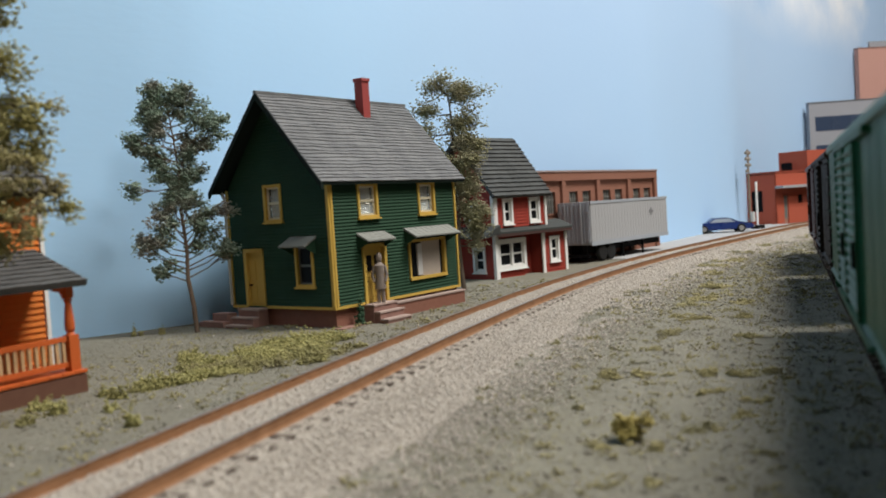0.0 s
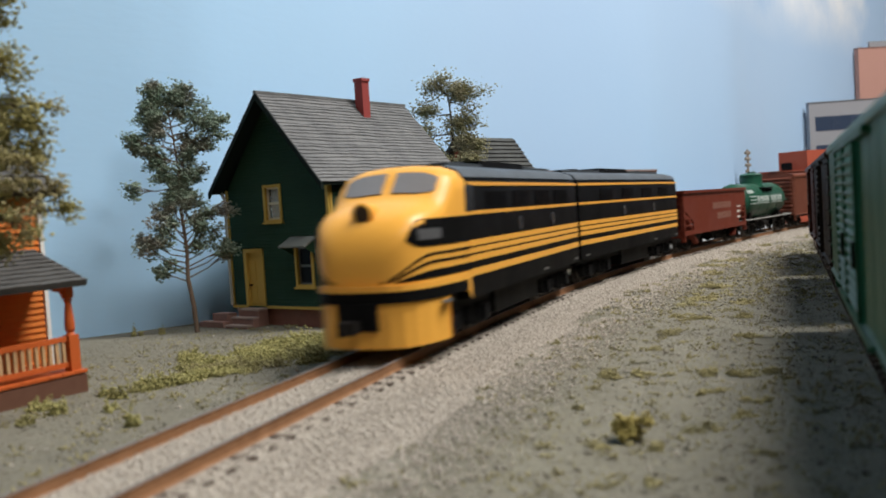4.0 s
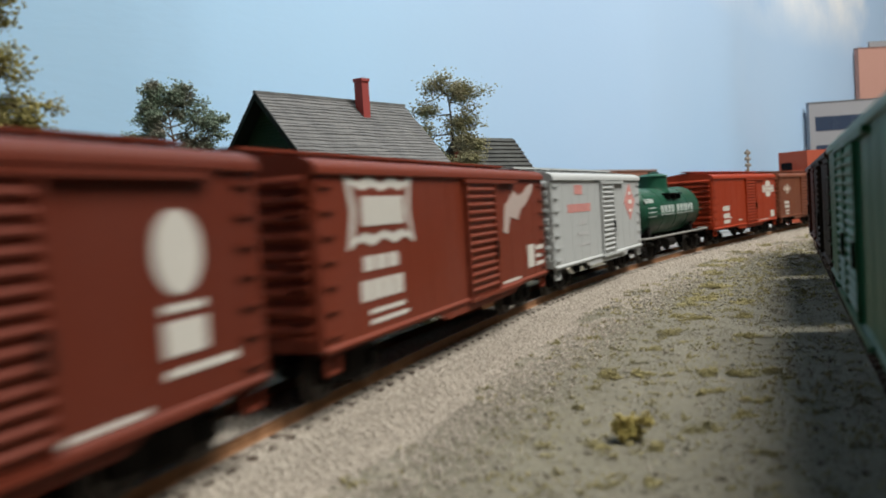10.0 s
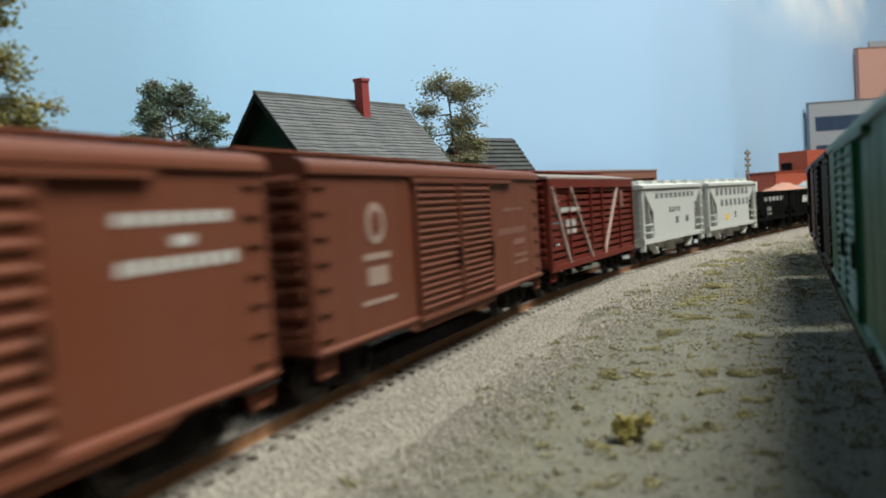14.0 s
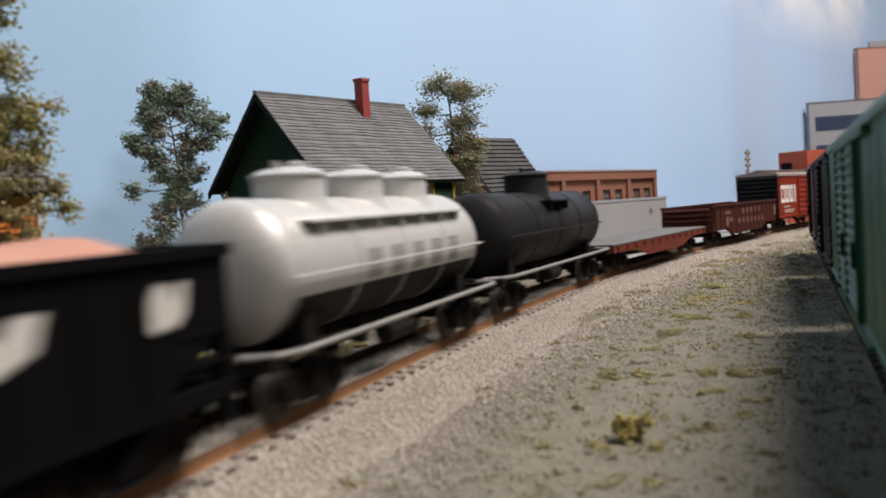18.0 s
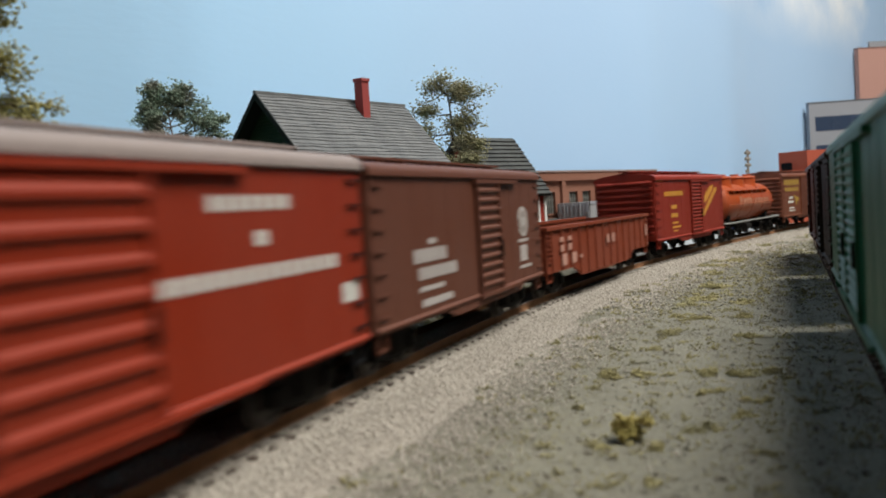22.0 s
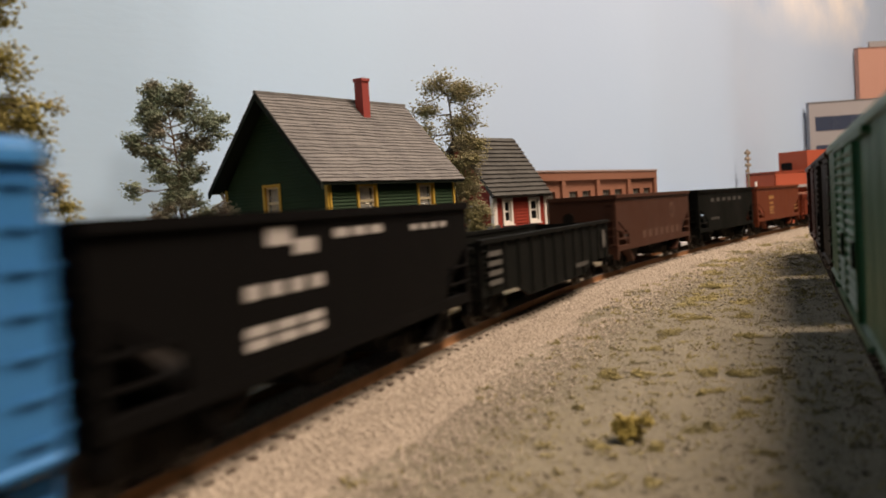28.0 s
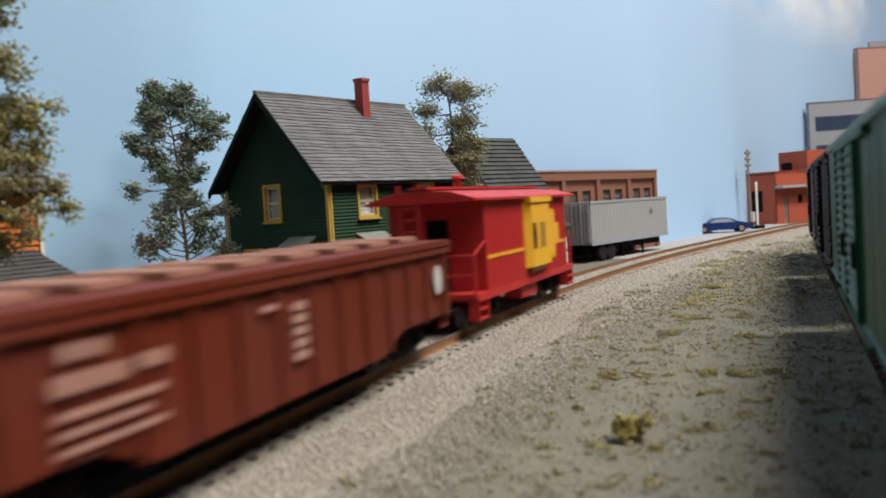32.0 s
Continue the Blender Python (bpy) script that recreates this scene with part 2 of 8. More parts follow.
def ties(line, parent, near, pitch=6.6):
    seg = np.hypot(*np.diff(line[:, :2], axis=0).T)
    s = np.concatenate([[0], np.cumsum(seg)])
    rng = random.Random(5)
    bm = soft_box(0.25, -1.35, 1.35, -13.9, 13.9, -4.8, -2.8)
    for v in bm.verts:
        v.co *= MM
    me = bpy.data.meshes.new("tie")
    bm.to_mesh(me)
    bm.free()
    me.materials.append(M_TIE)
    far_v, far_f = [], []
    for k in range(int(s[-1] / pitch)):
        d = k * pitch
        x, y = np.interp(d, s, line[:, 0]), np.interp(d, s, line[:, 1])
        h = np.interp(d, s, line[:, 2]) + rng.uniform(-0.03, 0.03)
        if near[0] <= d < near[1]:
            ob = again("tie", me, parent, "", (x, y, rng.uniform(-0.22, 0.02)))
            ob.rotation_euler = (0, 0, h)
        else:
            base = len(far_v)
            c, sn = math.cos(h), math.sin(h)
            for z in (-4.8, -2.75):
                for a, b in ((-1.35, -13.9), (1.35, -13.9), (1.35, 13.9), (-1.35, 13.9)):
                    far_v.append(((x + a * c - b * sn) * MM, (y + a * sn + b * c) * MM, z * MM))
            far_f += [tuple(base + i for i in f) for f in ((4, 5, 6, 7), (0, 1, 5, 4), (1, 2, 6, 5), (2, 3, 7, 6), (3, 0, 4, 7))]
    if far_v:
        rest = new("buried_tie", cloud_mesh("buried_tie", far_v, far_f, M_TIE))
        rest.parent = parent
        tagged(rest, "dark wooden ties", kind="stuff")


ties(OVAL, track, (0, 1300))
ties(SIDING, siding, (150, 420))

# ---- the room, the table and the backdrop ----
ROOM = (-1400, 3000, -1700, 3100, -1000, 1500)


def slab(name, dims, mat, label):
    ob = part(name, boxes(dims), mat)
    return tagged(ob, label, kind="structure")


# unseen room shell, dark grey to keep bounced light low
M_WALL = paint("grey_wall", (0.11, 0.11, 0.11), 0.8, 0.1, 300)
M_FLOOR = paint("grey_floor", (0.12, 0.12, 0.115), 0.6, 0.3, 200)
rx0, rx1, ry0, ry1, rz0, rz1 = ROOM
slab("floor", (rx0, rx1, ry0, ry1, rz0 - 40, rz0), M_FLOOR, "grey concrete floor of the layout room")
slab("ceiling", (rx0, rx1, ry0, ry1, rz1, rz1 + 40), M_WALL, "grey ceiling of the layout room")
slab("wall_west", (rx0 - 60, rx0, ry0, ry1, rz0, rz1), M_WALL, "plain grey wall of the layout room")
slab("wall_east", (rx1, rx1 + 60, ry0, ry1, rz0, rz1), M_WALL, "plain grey wall of the layout room")
slab("wall_south", (rx0 - 60, rx1 + 60, ry0 - 60, ry0, rz0, rz1), M_WALL, "plain grey wall of the layout room")
slab("wall_north", (rx0 - 60, rx1 + 60, ry1, ry1 + 60, rz0, rz1), M_WALL, "plain grey wall of the layout room")

# backdrop line: close behind the houses, then along the far side of the main
DROP = [(-1250, -520), (-700, -60), (-420, 165), (-260, 283), (-150, 350), (-116, 372), (-92, 394), (-52, 446), (-10, 516), (42, 588), (100, 654), (150, 710), (190, 752),
        (218, 792), (256, 852), (333, 964), (395, 1072), (470, 1175), (600, 1310), (760, 1480), (1000, 1720), (1350, 1930), (1800, 2000)]


def smooth_line(pts, n=8):
    out = []
    for i in range(len(pts) - 1):
        p0, p1, p2, p3 = pts[max(i - 1, 0)], pts[i], pts[i + 1], pts[min(i + 2, len(pts) - 1)]
        for k in range(n):
            t = k / n
            out.append(tuple(0.5 * (2 * b + (c - a) * t + (2 * a - 5 * b + 4 * c - d) * t * t + (3 * b - a - 3 * c + d) * t ** 3)
                             for a, b, c, d in zip(p0, p1, p2, p3)))
    return out + [pts[-1]]


def build_backdrop():
    line = smooth_line(DROP)
    bm = bmesh.new()
    cols = []
    for i, (x, y) in enumerate(line):
        a, b = line[max(i - 1, 0)], line[min(i + 1, len(line) - 1)]
        d = Vector((b[0] - a[0], b[1] - a[1], 0)).normalized()
        nrm = Vector((-d.y, d.x, 0)) * 8
        col = []
        for z in (-60, 60, 180, 300, 420, 540, 640):
            col.append(bm.verts.new((x, y, z)))
        for z in (640, -60):
            col.append(bm.verts.new((x + nrm.x, y + nrm.y, z)))
        cols.append(col)
    for a, b in zip(cols, cols[1:]):
        k = len(a)
        for j in range(k):
            bm.faces.new((a[j], a[(j + 1) % k], b[(j + 1) % k], b[j]))
    bm.faces.new(cols[0])
    bm.faces.new(cols[-1][::-1])
    ob = part("backdrop", bm, M_SKY)
    for f in ob.data.polygons:
        f.use_smooth = True
    ob.data.set_sharp_from_angle(angle=radians(40))
    return tagged(ob, "hand-painted pale blue sky backdrop board with a soft white patch", kind="structure")


build_backdrop()


def track_gap(x, y):
    """Distance from the main's centre line, positive towards the camera."""
    d = np.hypot(VIS_X - x, VIS_Y - y)
    i = int(np.argmin(d))
    s = (x - VIS_X[i]) * math.sin(VIS_H[i]) - (y - VIS_Y[i]) * math.cos(VIS_H[i])
    return s, i


VIS = OVAL[:245]
VIS_X, VIS_Y, VIS_H = VIS[:, 0], VIS[:, 1], VIS[:, 2]


def build_ground():
    """One sheet of plaster and dirt over the table, finer before the camera, with soft rises."""
    def axis(lo, a, b, hi, fine, coarse):
        return np.concatenate([np.arange(lo, a, coarse), np.arange(a, b, fine), np.arange(b, hi + 1, coarse)])
    xs = axis(-1390, -230, 460, 2990, 6, 80)
    ys = axis(-1690, 20, 1020, 3090, 6, 80)
    verts, faces = [], []
    for y in ys:
        for x in xs:
            z = -6.5
            if -230 <= x <= 460 and 20 <= y <= 1020:
                g, _ = track_gap(x, y)
                n = noise.noise((x * 0.02, y * 0.02, 3.0)) * 1.1 + noise.noise((x * 0.11, y * 0.11, 9.0)) * 0.6
                a = abs(g)
                if a < 30:
                    z = -6.2 + 0.2 * n
                elif g > 0:
                    z = -6.2 - 1.5 * min(1, (g - 30) / 30) + n
                else:
                    z = -6.4 + 0.5 * n
            verts.append((x * MM, y * MM, z * MM))
    w = len(xs)
    for j in range(len(ys) - 1):
        for i in range(w - 1):
            faces.append((j * w + i, j * w + i + 1, (j + 1) * w + i + 1, (j + 1) * w + i))
    me = cloud_mesh("ground", verts, faces, M_GROUND)
    me.polygons.foreach_set("use_smooth", [True] * len(me.polygons))
    ob = new("ground", me)
    return tagged(ob, "grey-brown dirt ground of the model layout with scattered turf", kind="structure")


build_ground()
slab("table", (rx0 + 5, rx1 - 5, ry0 + 5, ry1 - 5, -60, -22), paint("plywood", (0.42, 0.30, 0.18), 0.7, 0.3, 200), "plywood table under the model railway")

# ---- the train ----
# every car stands in its own space: +x the way it runs, +y towards the camera, z = 0 on the rail heads
CARS = []
HALF = 18.0


def aged(col):
    """Freight paint after years of layout dust and handling: deeper and warmer."""
    r, g, b = col
    if r > 1.5 * max(g, b):
        return (r * 0.66, g * 0.46, b * 0.38) if g > 0.3 * r else (r * 0.52, g * 0.42, b * 0.26)
    return (r * 0.74, g * 0.74, b * 0.74) if max(col) < 0.56 else (r * 0.92, g * 0.92, b * 0.92)


def truck_meshes():
    out = {}
    bm = bmesh.new()
    pts = [(-13.5, 6.6), (-12.5, 8.0), (-9, 8.4), (-5, 8.6), (-2.5, 10.2), (2.5, 10.2), (5, 8.6), (9, 8.4), (12.5, 8.0), (13.5, 6.6), (12.8, 3.4),
           (9.9, 2.6), (7, 3.4), (4.5, 2.0), (-4.5, 2.0), (-7, 3.4), (-9.9, 2.6), (-12.8, 3.4)]
    prism(bm, pts, 10.8, 12.4, "y")
    for x in (-9.9, 9.9):
        box(bm, x - 1.8, x + 1.8, 12.4, 13.6, 3.6, 6.8)
    box(bm, -2.2, 2.2, 12.4, 13.2, 3.4, 8.2)
    for k in (-1.2, 0, 1.2):
        cyl(bm, (k, 12.8, 3.5), (k, 12.8, 8), 0.55, 6)
    out["sideframe"] = bm
    bm = bmesh.new()
    turned(bm, [(0.6, -1.4), (4.0, -1.4), (4.2, -0.9), (5.4, -0.9), (5.4, -0.3), (4.8, 0.0), (4.7, 1.5), (3.6, 1.5), (3.2, 1.0), (1.4, 1.0), (1.2, 2.0), (0.6, 2.0)], (0, 0, 0), "y", 20)
    out["wheel"] = bm
    bm = bmesh.new()
    box(bm, -2.6, 2.6, -11, 11, 5.2, 8.8)
    cyl(bm, (0, 0, 8.5), (0, 0, 11), 3.5, 10)
    out["bolster"] = bm
    made = {}
    for name, bm in out.items():
        bmesh.ops.recalc_face_normals(bm, faces=bm.faces)
        for v in bm.verts:
            v.co *= MM
        me = bpy.data.meshes.new(name)
        bm.to_mesh(me)
        bm.free()
        me.materials.append(M_WHEEL if name == "wheel" else M_IRON)
        made[name] = me
    return made


TRUCK = truck_meshes()


def trucks(car, centres):
    for x in centres:
        t = again("truck", TRUCK["bolster"], car, "black cast truck", (x, 0, 0))
        for side in (0, 180):
            again("sideframe", TRUCK["sideframe"], t, "", (0, 0, 0), (0, 0, side))
        for ax in (-9.9, 9.9):
            for side in (0, 180):
                again("wheel", TRUCK["wheel"], t, "grey metal wheel", (ax, 9.6 * (1 if side == 0 else -1), 4.75), (0, 0, side))


def coupler(car, x, way):
    bm = bmesh.new()
    box(bm, min(x, x + way * 6), max(x, x + way * 6), -1.1, 1.1, 8.0, 10.2)
    prism(bm, [(x + way * 5, -2.2), (x + way * 8.6, -1.6), (x + way * 8.6, 0.3), (x + way * 7.2, 0.6), (x + way * 7.2, 2.2), (x + way * 5, 2.2)], 7.4, 10.8, "z")
    part("coupler", bm, M_IRON, car)


def new_car(name, front, rear, label, category="freight car", truck_in=20.0, set_trucks=True):
    car = new(name)
    car.empty_display_size = 0.01
    tagged(car, label, category, "cars of the passing train")
    length = rear - front
    CARS.append((car, (front + rear) / 2, max(40.0, length - 2 * truck_in)))
    if set_trucks:
        trucks(car, (length / 2 - truck_in, -length / 2 + truck_in))
    coupler(car, length / 2, 1)
    coupler(car, -length / 2, -1)
    return car, length


def marks(car, length, rects, mat=M_LETTER, y=18.0, label="", name="marking"):
    """Flat raised patches on the near side: (u0, u1, z0, z1), u from the front end to the rear."""
    for u0, u1, z0, z1 in rects:
        part(name, boxes((length * (0.5 - u1), length * (0.5 - u0), y - 0.02, y + 0.1, z0, z1)), mat, car, label)


def words(u0, u1, z0, z1, n, fill=0.72):
    """n letter-sized blocks in a row."""
    w = (u1 - u0) / n
    return [(u0 + i * w, u0 + (i + fill) * w, z0, z1) for i in range(n)]


def emblem(car, length, u, z, pts, mat=M_LETTER, y=18.0, label="", name="emblem"):
    bm = bmesh.new()
    cx = length * (0.5 - u)
    prism(bm, [(cx - a, z + b) for a, b in pts], y - 0.02, y + 0.14, "y")
    return part(name, bm, mat, car, label)


def ring_pts(rx, rz, n=20):
    return [(rx * math.cos(2 * math.pi * i / n), rz * math.sin(2 * math.pi * i / n)) for i in range(n)]


CROSS = [(-6.5, -2.4), (-2.6, -2.4), (-2.6, -4.6), (-1.2, -5.8), (1.2, -5.8), (2.6, -4.6), (2.6, -2.4), (6.5, -2.4), (6.5, 2.4), (2.6, 2.4), (2.6, 4.6),
         (1.2, 5.8), (-1.2, 5.8), (-2.6, 4.6), (-2.6, 2.4), (-6.5, 2.4)]


def corrugated_end(car, x, way, mat, z0=11.5, z1=47.0, n=9, name="end_wall", half=HALF):
    wall = part(name, boxes((min(x, x + way * 0.8), max(x, x + way * 0.8), -half + 0.3, half - 0.3, z0, z1)), mat, car)
    step = (z1 - z0 - 3) / n
    h = step * 0.36
    w = half - 1.6
    for i in range(n):
        zc = z0 + 2.5 + step * (i + 0.5)
        if i == 0:
            bm = bmesh.new()
            prism(bm, [(x + way * 0.7, -h), (x + way * 1.7, -h * 0.45), (x + way * 1.9, 0), (x + way * 1.7, h * 0.45), (x + way * 0.7, h)], -w, w, "y")
            rib = part("end_rib", bm, mat, wall, "", False, (0, 0, zc))
        else:
            again("end_rib", rib.data, wall, "", (0, 0, zc))


def end_gear(car, x, way, mat, top=46.0, half=HALF):
    """Ladder rungs, brake wheel and stirrups at an end."""
    xa, xb = sorted((x + way * 1.7, x + way * 2.5))
    rung = None
    for i in range(7):
        z = 14 + i * (top - 16) / 6.2
        for yy in (half - 6, -half + 1.2):
            if rung is None:
                rung = part("ladder_rung", boxes((xa, xb, 0, 4.8, 0, 0.55)), mat, car, "", False, (0, yy, z))
            else:
                again("ladder_rung", rung.data, car, "", (0, yy, z))
    for yside in (1, -1):
        bm = bmesh.new()
        for i in range(7):
            z = 14 + i * (top - 16) / 6.2
            x0 = x - way * 6.5
            box(bm, min(x0, x - way * 1.2), max(x0, x - way * 1.2), min(yside * (half + 0.25), yside * (half + 0.6)), max(yside * (half + 0.25), yside * (half + 0.6)), z, z + 0.4)
            for xx in (x0, x - way * 1.6):
                box(bm, min(xx, xx + way * 0.5), max(xx, xx + way * 0.5), min(yside * (half - 0.2), yside * (half + 0.5)), max(yside * (half - 0.2), yside * (half + 0.5)), z, z + 0.35)
        part("side_ladder", bm, mat, car)
        bm = bmesh.new()
        xs = sorted((x - way * 6.5, x - way * 1.2))
        ys = sorted((yside * (half - 1.2), yside * (half - 0.4)))
        box(bm, xs[0], xs[0] + 0.7, ys[0], ys[1], 6.6, 12)
        box(bm, xs[1] - 0.7, xs[1], ys[0], ys[1], 6.6, 12)
        box(bm, xs[0], xs[1], ys[0], ys[1], 6.4, 7.1)
        part("stirrup_step", bm, mat, car)


def brake_wheel(car, x, way, z=38.0):
    bm = bmesh.new()
    turned(bm, [(2.0, 0), (3.1, 0), (3.1, 0.6), (2.0, 0.6)], (x + way * 2.6, -6, z), "x", 18)
    box(bm, x + way * 2.6, x + way * 2.6 + 0.6, -8.5, -3.5, z - 0.35, z + 0.35)
    box(bm, x + way * 2.6, x + way * 2.6 + 0.6, -6.35, -5.65, z - 2.6, z + 2.6)
    part("brake_wheel", bm, M_IRON, car)


def underframe(car, length, mat=M_IRON, z=11.0):
    bm = bmesh.new()
    box(bm, -length / 2 + 1, length / 2 - 1, -3, 3, 7.6, z + 0.5)
    for x in (-length * 0.18, 0.0, length * 0.18):
        box(bm, x - 1, x + 1, -14, 14, 9, z + 0.5)
    cyl(bm, (4, -9, 8), (16, -9, 8), 2.4, 10)
    box(bm, -16, -8, 6, 10, 6.4, 10.5)
    part("underframe", bm, mat, car)


def corrugated_door(car, x0, x1, mat, z0=11.5, z1=45.0, n=14, y=HALF, panel=False):
    d = part("sliding_door", boxes((x0, x1, y - 0.2, y + 0.7, z0, z1)), mat, car)
    part("door_stile", boxes((x0, x0 + 0.9, y + 0.6, y + 1.25, z0, z1)), mat, d)
    part("door_stile", boxes((x1 - 0.9, x1, y + 0.6, y + 1.25, z0, z1)), mat, d)
    step = (z1 - z0 - 1.5) / n
    for i in range(n):
        zc = z0 + 0.8 + step * (i + 0.5)
        h = step * 0.34
        if i == 0:
            bm = bmesh.new()
            prism(bm, [(y + 0.6, -h), (y + 1.3, -h * 0.3), (y + 1.3, h * 0.3), (y + 0.6, h)], x0 + 1.0, x1 - 1.0, "x")
            rib = part("door_rib", bm, mat, d, "", False, (0, 0, zc))
        else:
            again("door_rib", rib.data, d, "", (0, 0, zc))
    bm2 = boxes((x0 + 1.2, x0 + 2.0, y + 1.2, y + 1.9, z0 + 10, z0 + 15))
    part("door_latch", bm2, M_IRON, d)


def boxcar(name, front, rear, label, col, rough=0.55, roof=None, ends=None, doors=((0.5, 0.63),), ribs=14, eave=47.5, wear=0.35, board=True, walk_dark=True):
    car, length = new_car(name, front, rear, label, "boxcar")
    mat = paint("paint_" + label.split(" boxcar")[0].replace(" ", "_").replace("-", "_"), aged(col), rough, wear)
    rmat = paint("roof_" + mat.name, roof, 0.65, 0.4) if roof else mat
    emat = paint("ends_" + mat.name, ends, 0.6, 0.3) if ends else mat
    h = length / 2
    bm = bmesh.new()
    box(bm, -h, h, -HALF, HALF, 11.2, eave)
    part("car_body", bm, mat, car)
    # side sill with the deeper stretch under the doors
    dm = sum(doors[0]) / 2 if len(doors) == 1 else (doors[0][0] + doors[-1][1]) / 2
    xm = length * (0.5 - dm)
    for s in (1, -1):
        bm = bmesh.new()
        prism(bm, [(h - 0.5, 11.6), (h - 0.5, 10.4), (xm + 36, 10.4), (xm + 30, 8.4), (xm - 30, 8.4), (xm - 36, 10.4), (-h + 0.5, 10.4), (-h + 0.5, 11.6)], s * (HALF - 0.9), s * (HALF + 0.15), "y")
        part("side_sill", bm, mat, car)
        bm = bmesh.new()
        prism(bm, [(s * (HALF - 0.1), 12.3), (s * (HALF + 0.6), 11.6), (s * (HALF + 0.6), 11.1), (s * (HALF - 0.1), 10.9)], -h, h, "x")
        part("sill_lip", bm, mat, car)
        n = 12
        seam = None
        for i in range(1, n):
            x = -h + length * i / n
            if seam is None:
                ya, yb = sorted((s * (HALF - 0.1), s * (HALF + 0.05)))
                seam = part("side_seam", boxes((-0.12, 0.12, ya, yb, 11.6, eave - 1.8)), mat, car, "", False, (x, 0, 0))
            else:
                again("side_seam", seam.data, car, "", (x, 0, 0))
    bm = bmesh.new()
    flank = [(HALF + 0.2, eave - 1.7), (HALF + 0.75, eave - 1.5), (HALF + 0.75, eave - 0.5), (HALF + 0.45, eave + 0.35), (HALF - 0.5, eave + 1.15), (HALF - 2.4, eave + 1.75)]
    prism(bm, flank + [(0, eave + 3.6)] + [(-y, z) for y, z in flank[::-1]], -h - 0.6, h + 0.6, "x")
    roof_ob = part("roof", bm, rmat, car, "", True)
    bm = bmesh.new()
    prism(bm, [(HALF - 2.2, eave + 1.5), (HALF - 2.2, eave + 2.0), (0, eave + 4.0), (-HALF + 2.2, eave + 2.0), (-HALF + 2.2, eave + 1.5), (0, eave + 3.3)], -0.45, 0.45, "x")
    seam = part("roof_seam", bm, rmat, roof_ob, "", False, (-h + 1, 0, 0))
    for i in range(1, 13):
        again("roof_seam", seam.data, roof_ob, "", (-h + 1 + (length - 2) * i / 12, 0, 0))
    if board:
        bm = bmesh.new()
        for k in (-1, 0, 1):
            box(bm, -h - 1.5, h + 1.5, k * 2.1 - 0.95, k * 2.1 + 0.95, eave + 4.2, eave + 4.9)
        for i in range(9):
            x = -h + length * (i + 0.5) / 9
            box(bm, x - 0.5, x + 0.5, -3, 3, eave + 3.3, eave + 4.3)
        part("running_board", bm, rmat, car)
    for x, way in ((h, 1), (-h, -1)):
        corrugated_end(car, x, way, emat, 11.5, eave - 0.5)
        end_gear(car, x, way, emat, eave - 1)
    brake_wheel(car, -h, -1)
    for s in (1, -1):
        for u0, u1 in doors:
            if s == 1:
                corrugated_door(car, length * (0.5 - u1), length * (0.5 - u0), mat, 11.8, eave - 3.2, ribs)
        # black strip puts the shade of the gap between two doors into colour
        if len(doors) == 2 and s == 1:
            part("door_gap_strip", boxes((length * (0.5 - doors[1][0]) + 0.05, length * (0.5 - doors[0][1]) - 0.05, HALF - 0.1, HALF + 0.3, 12.2, eave - 3.4)), M_BLACK, car, "black strip for the dark gap between the doors")
        x1 = length * (0.5 - doors[0][0])
        x0 = length * (0.5 - doors[-1][1])
        w = x1 - x0
        for out, za, zb in ((1.3, eave - 3.1, eave - 1.9), (1.4, 10.6, 11.6)):
            ya, yb = sorted((s * (HALF - 0.1), s * (HALF + out)))
            part("door_track", boxes((x0 - w * 0.9 if len(doors) == 1 else x0 - 24, x1 + 1, ya, yb, za, zb)), mat, car)
    underframe(car, length)
    return car, length, mat


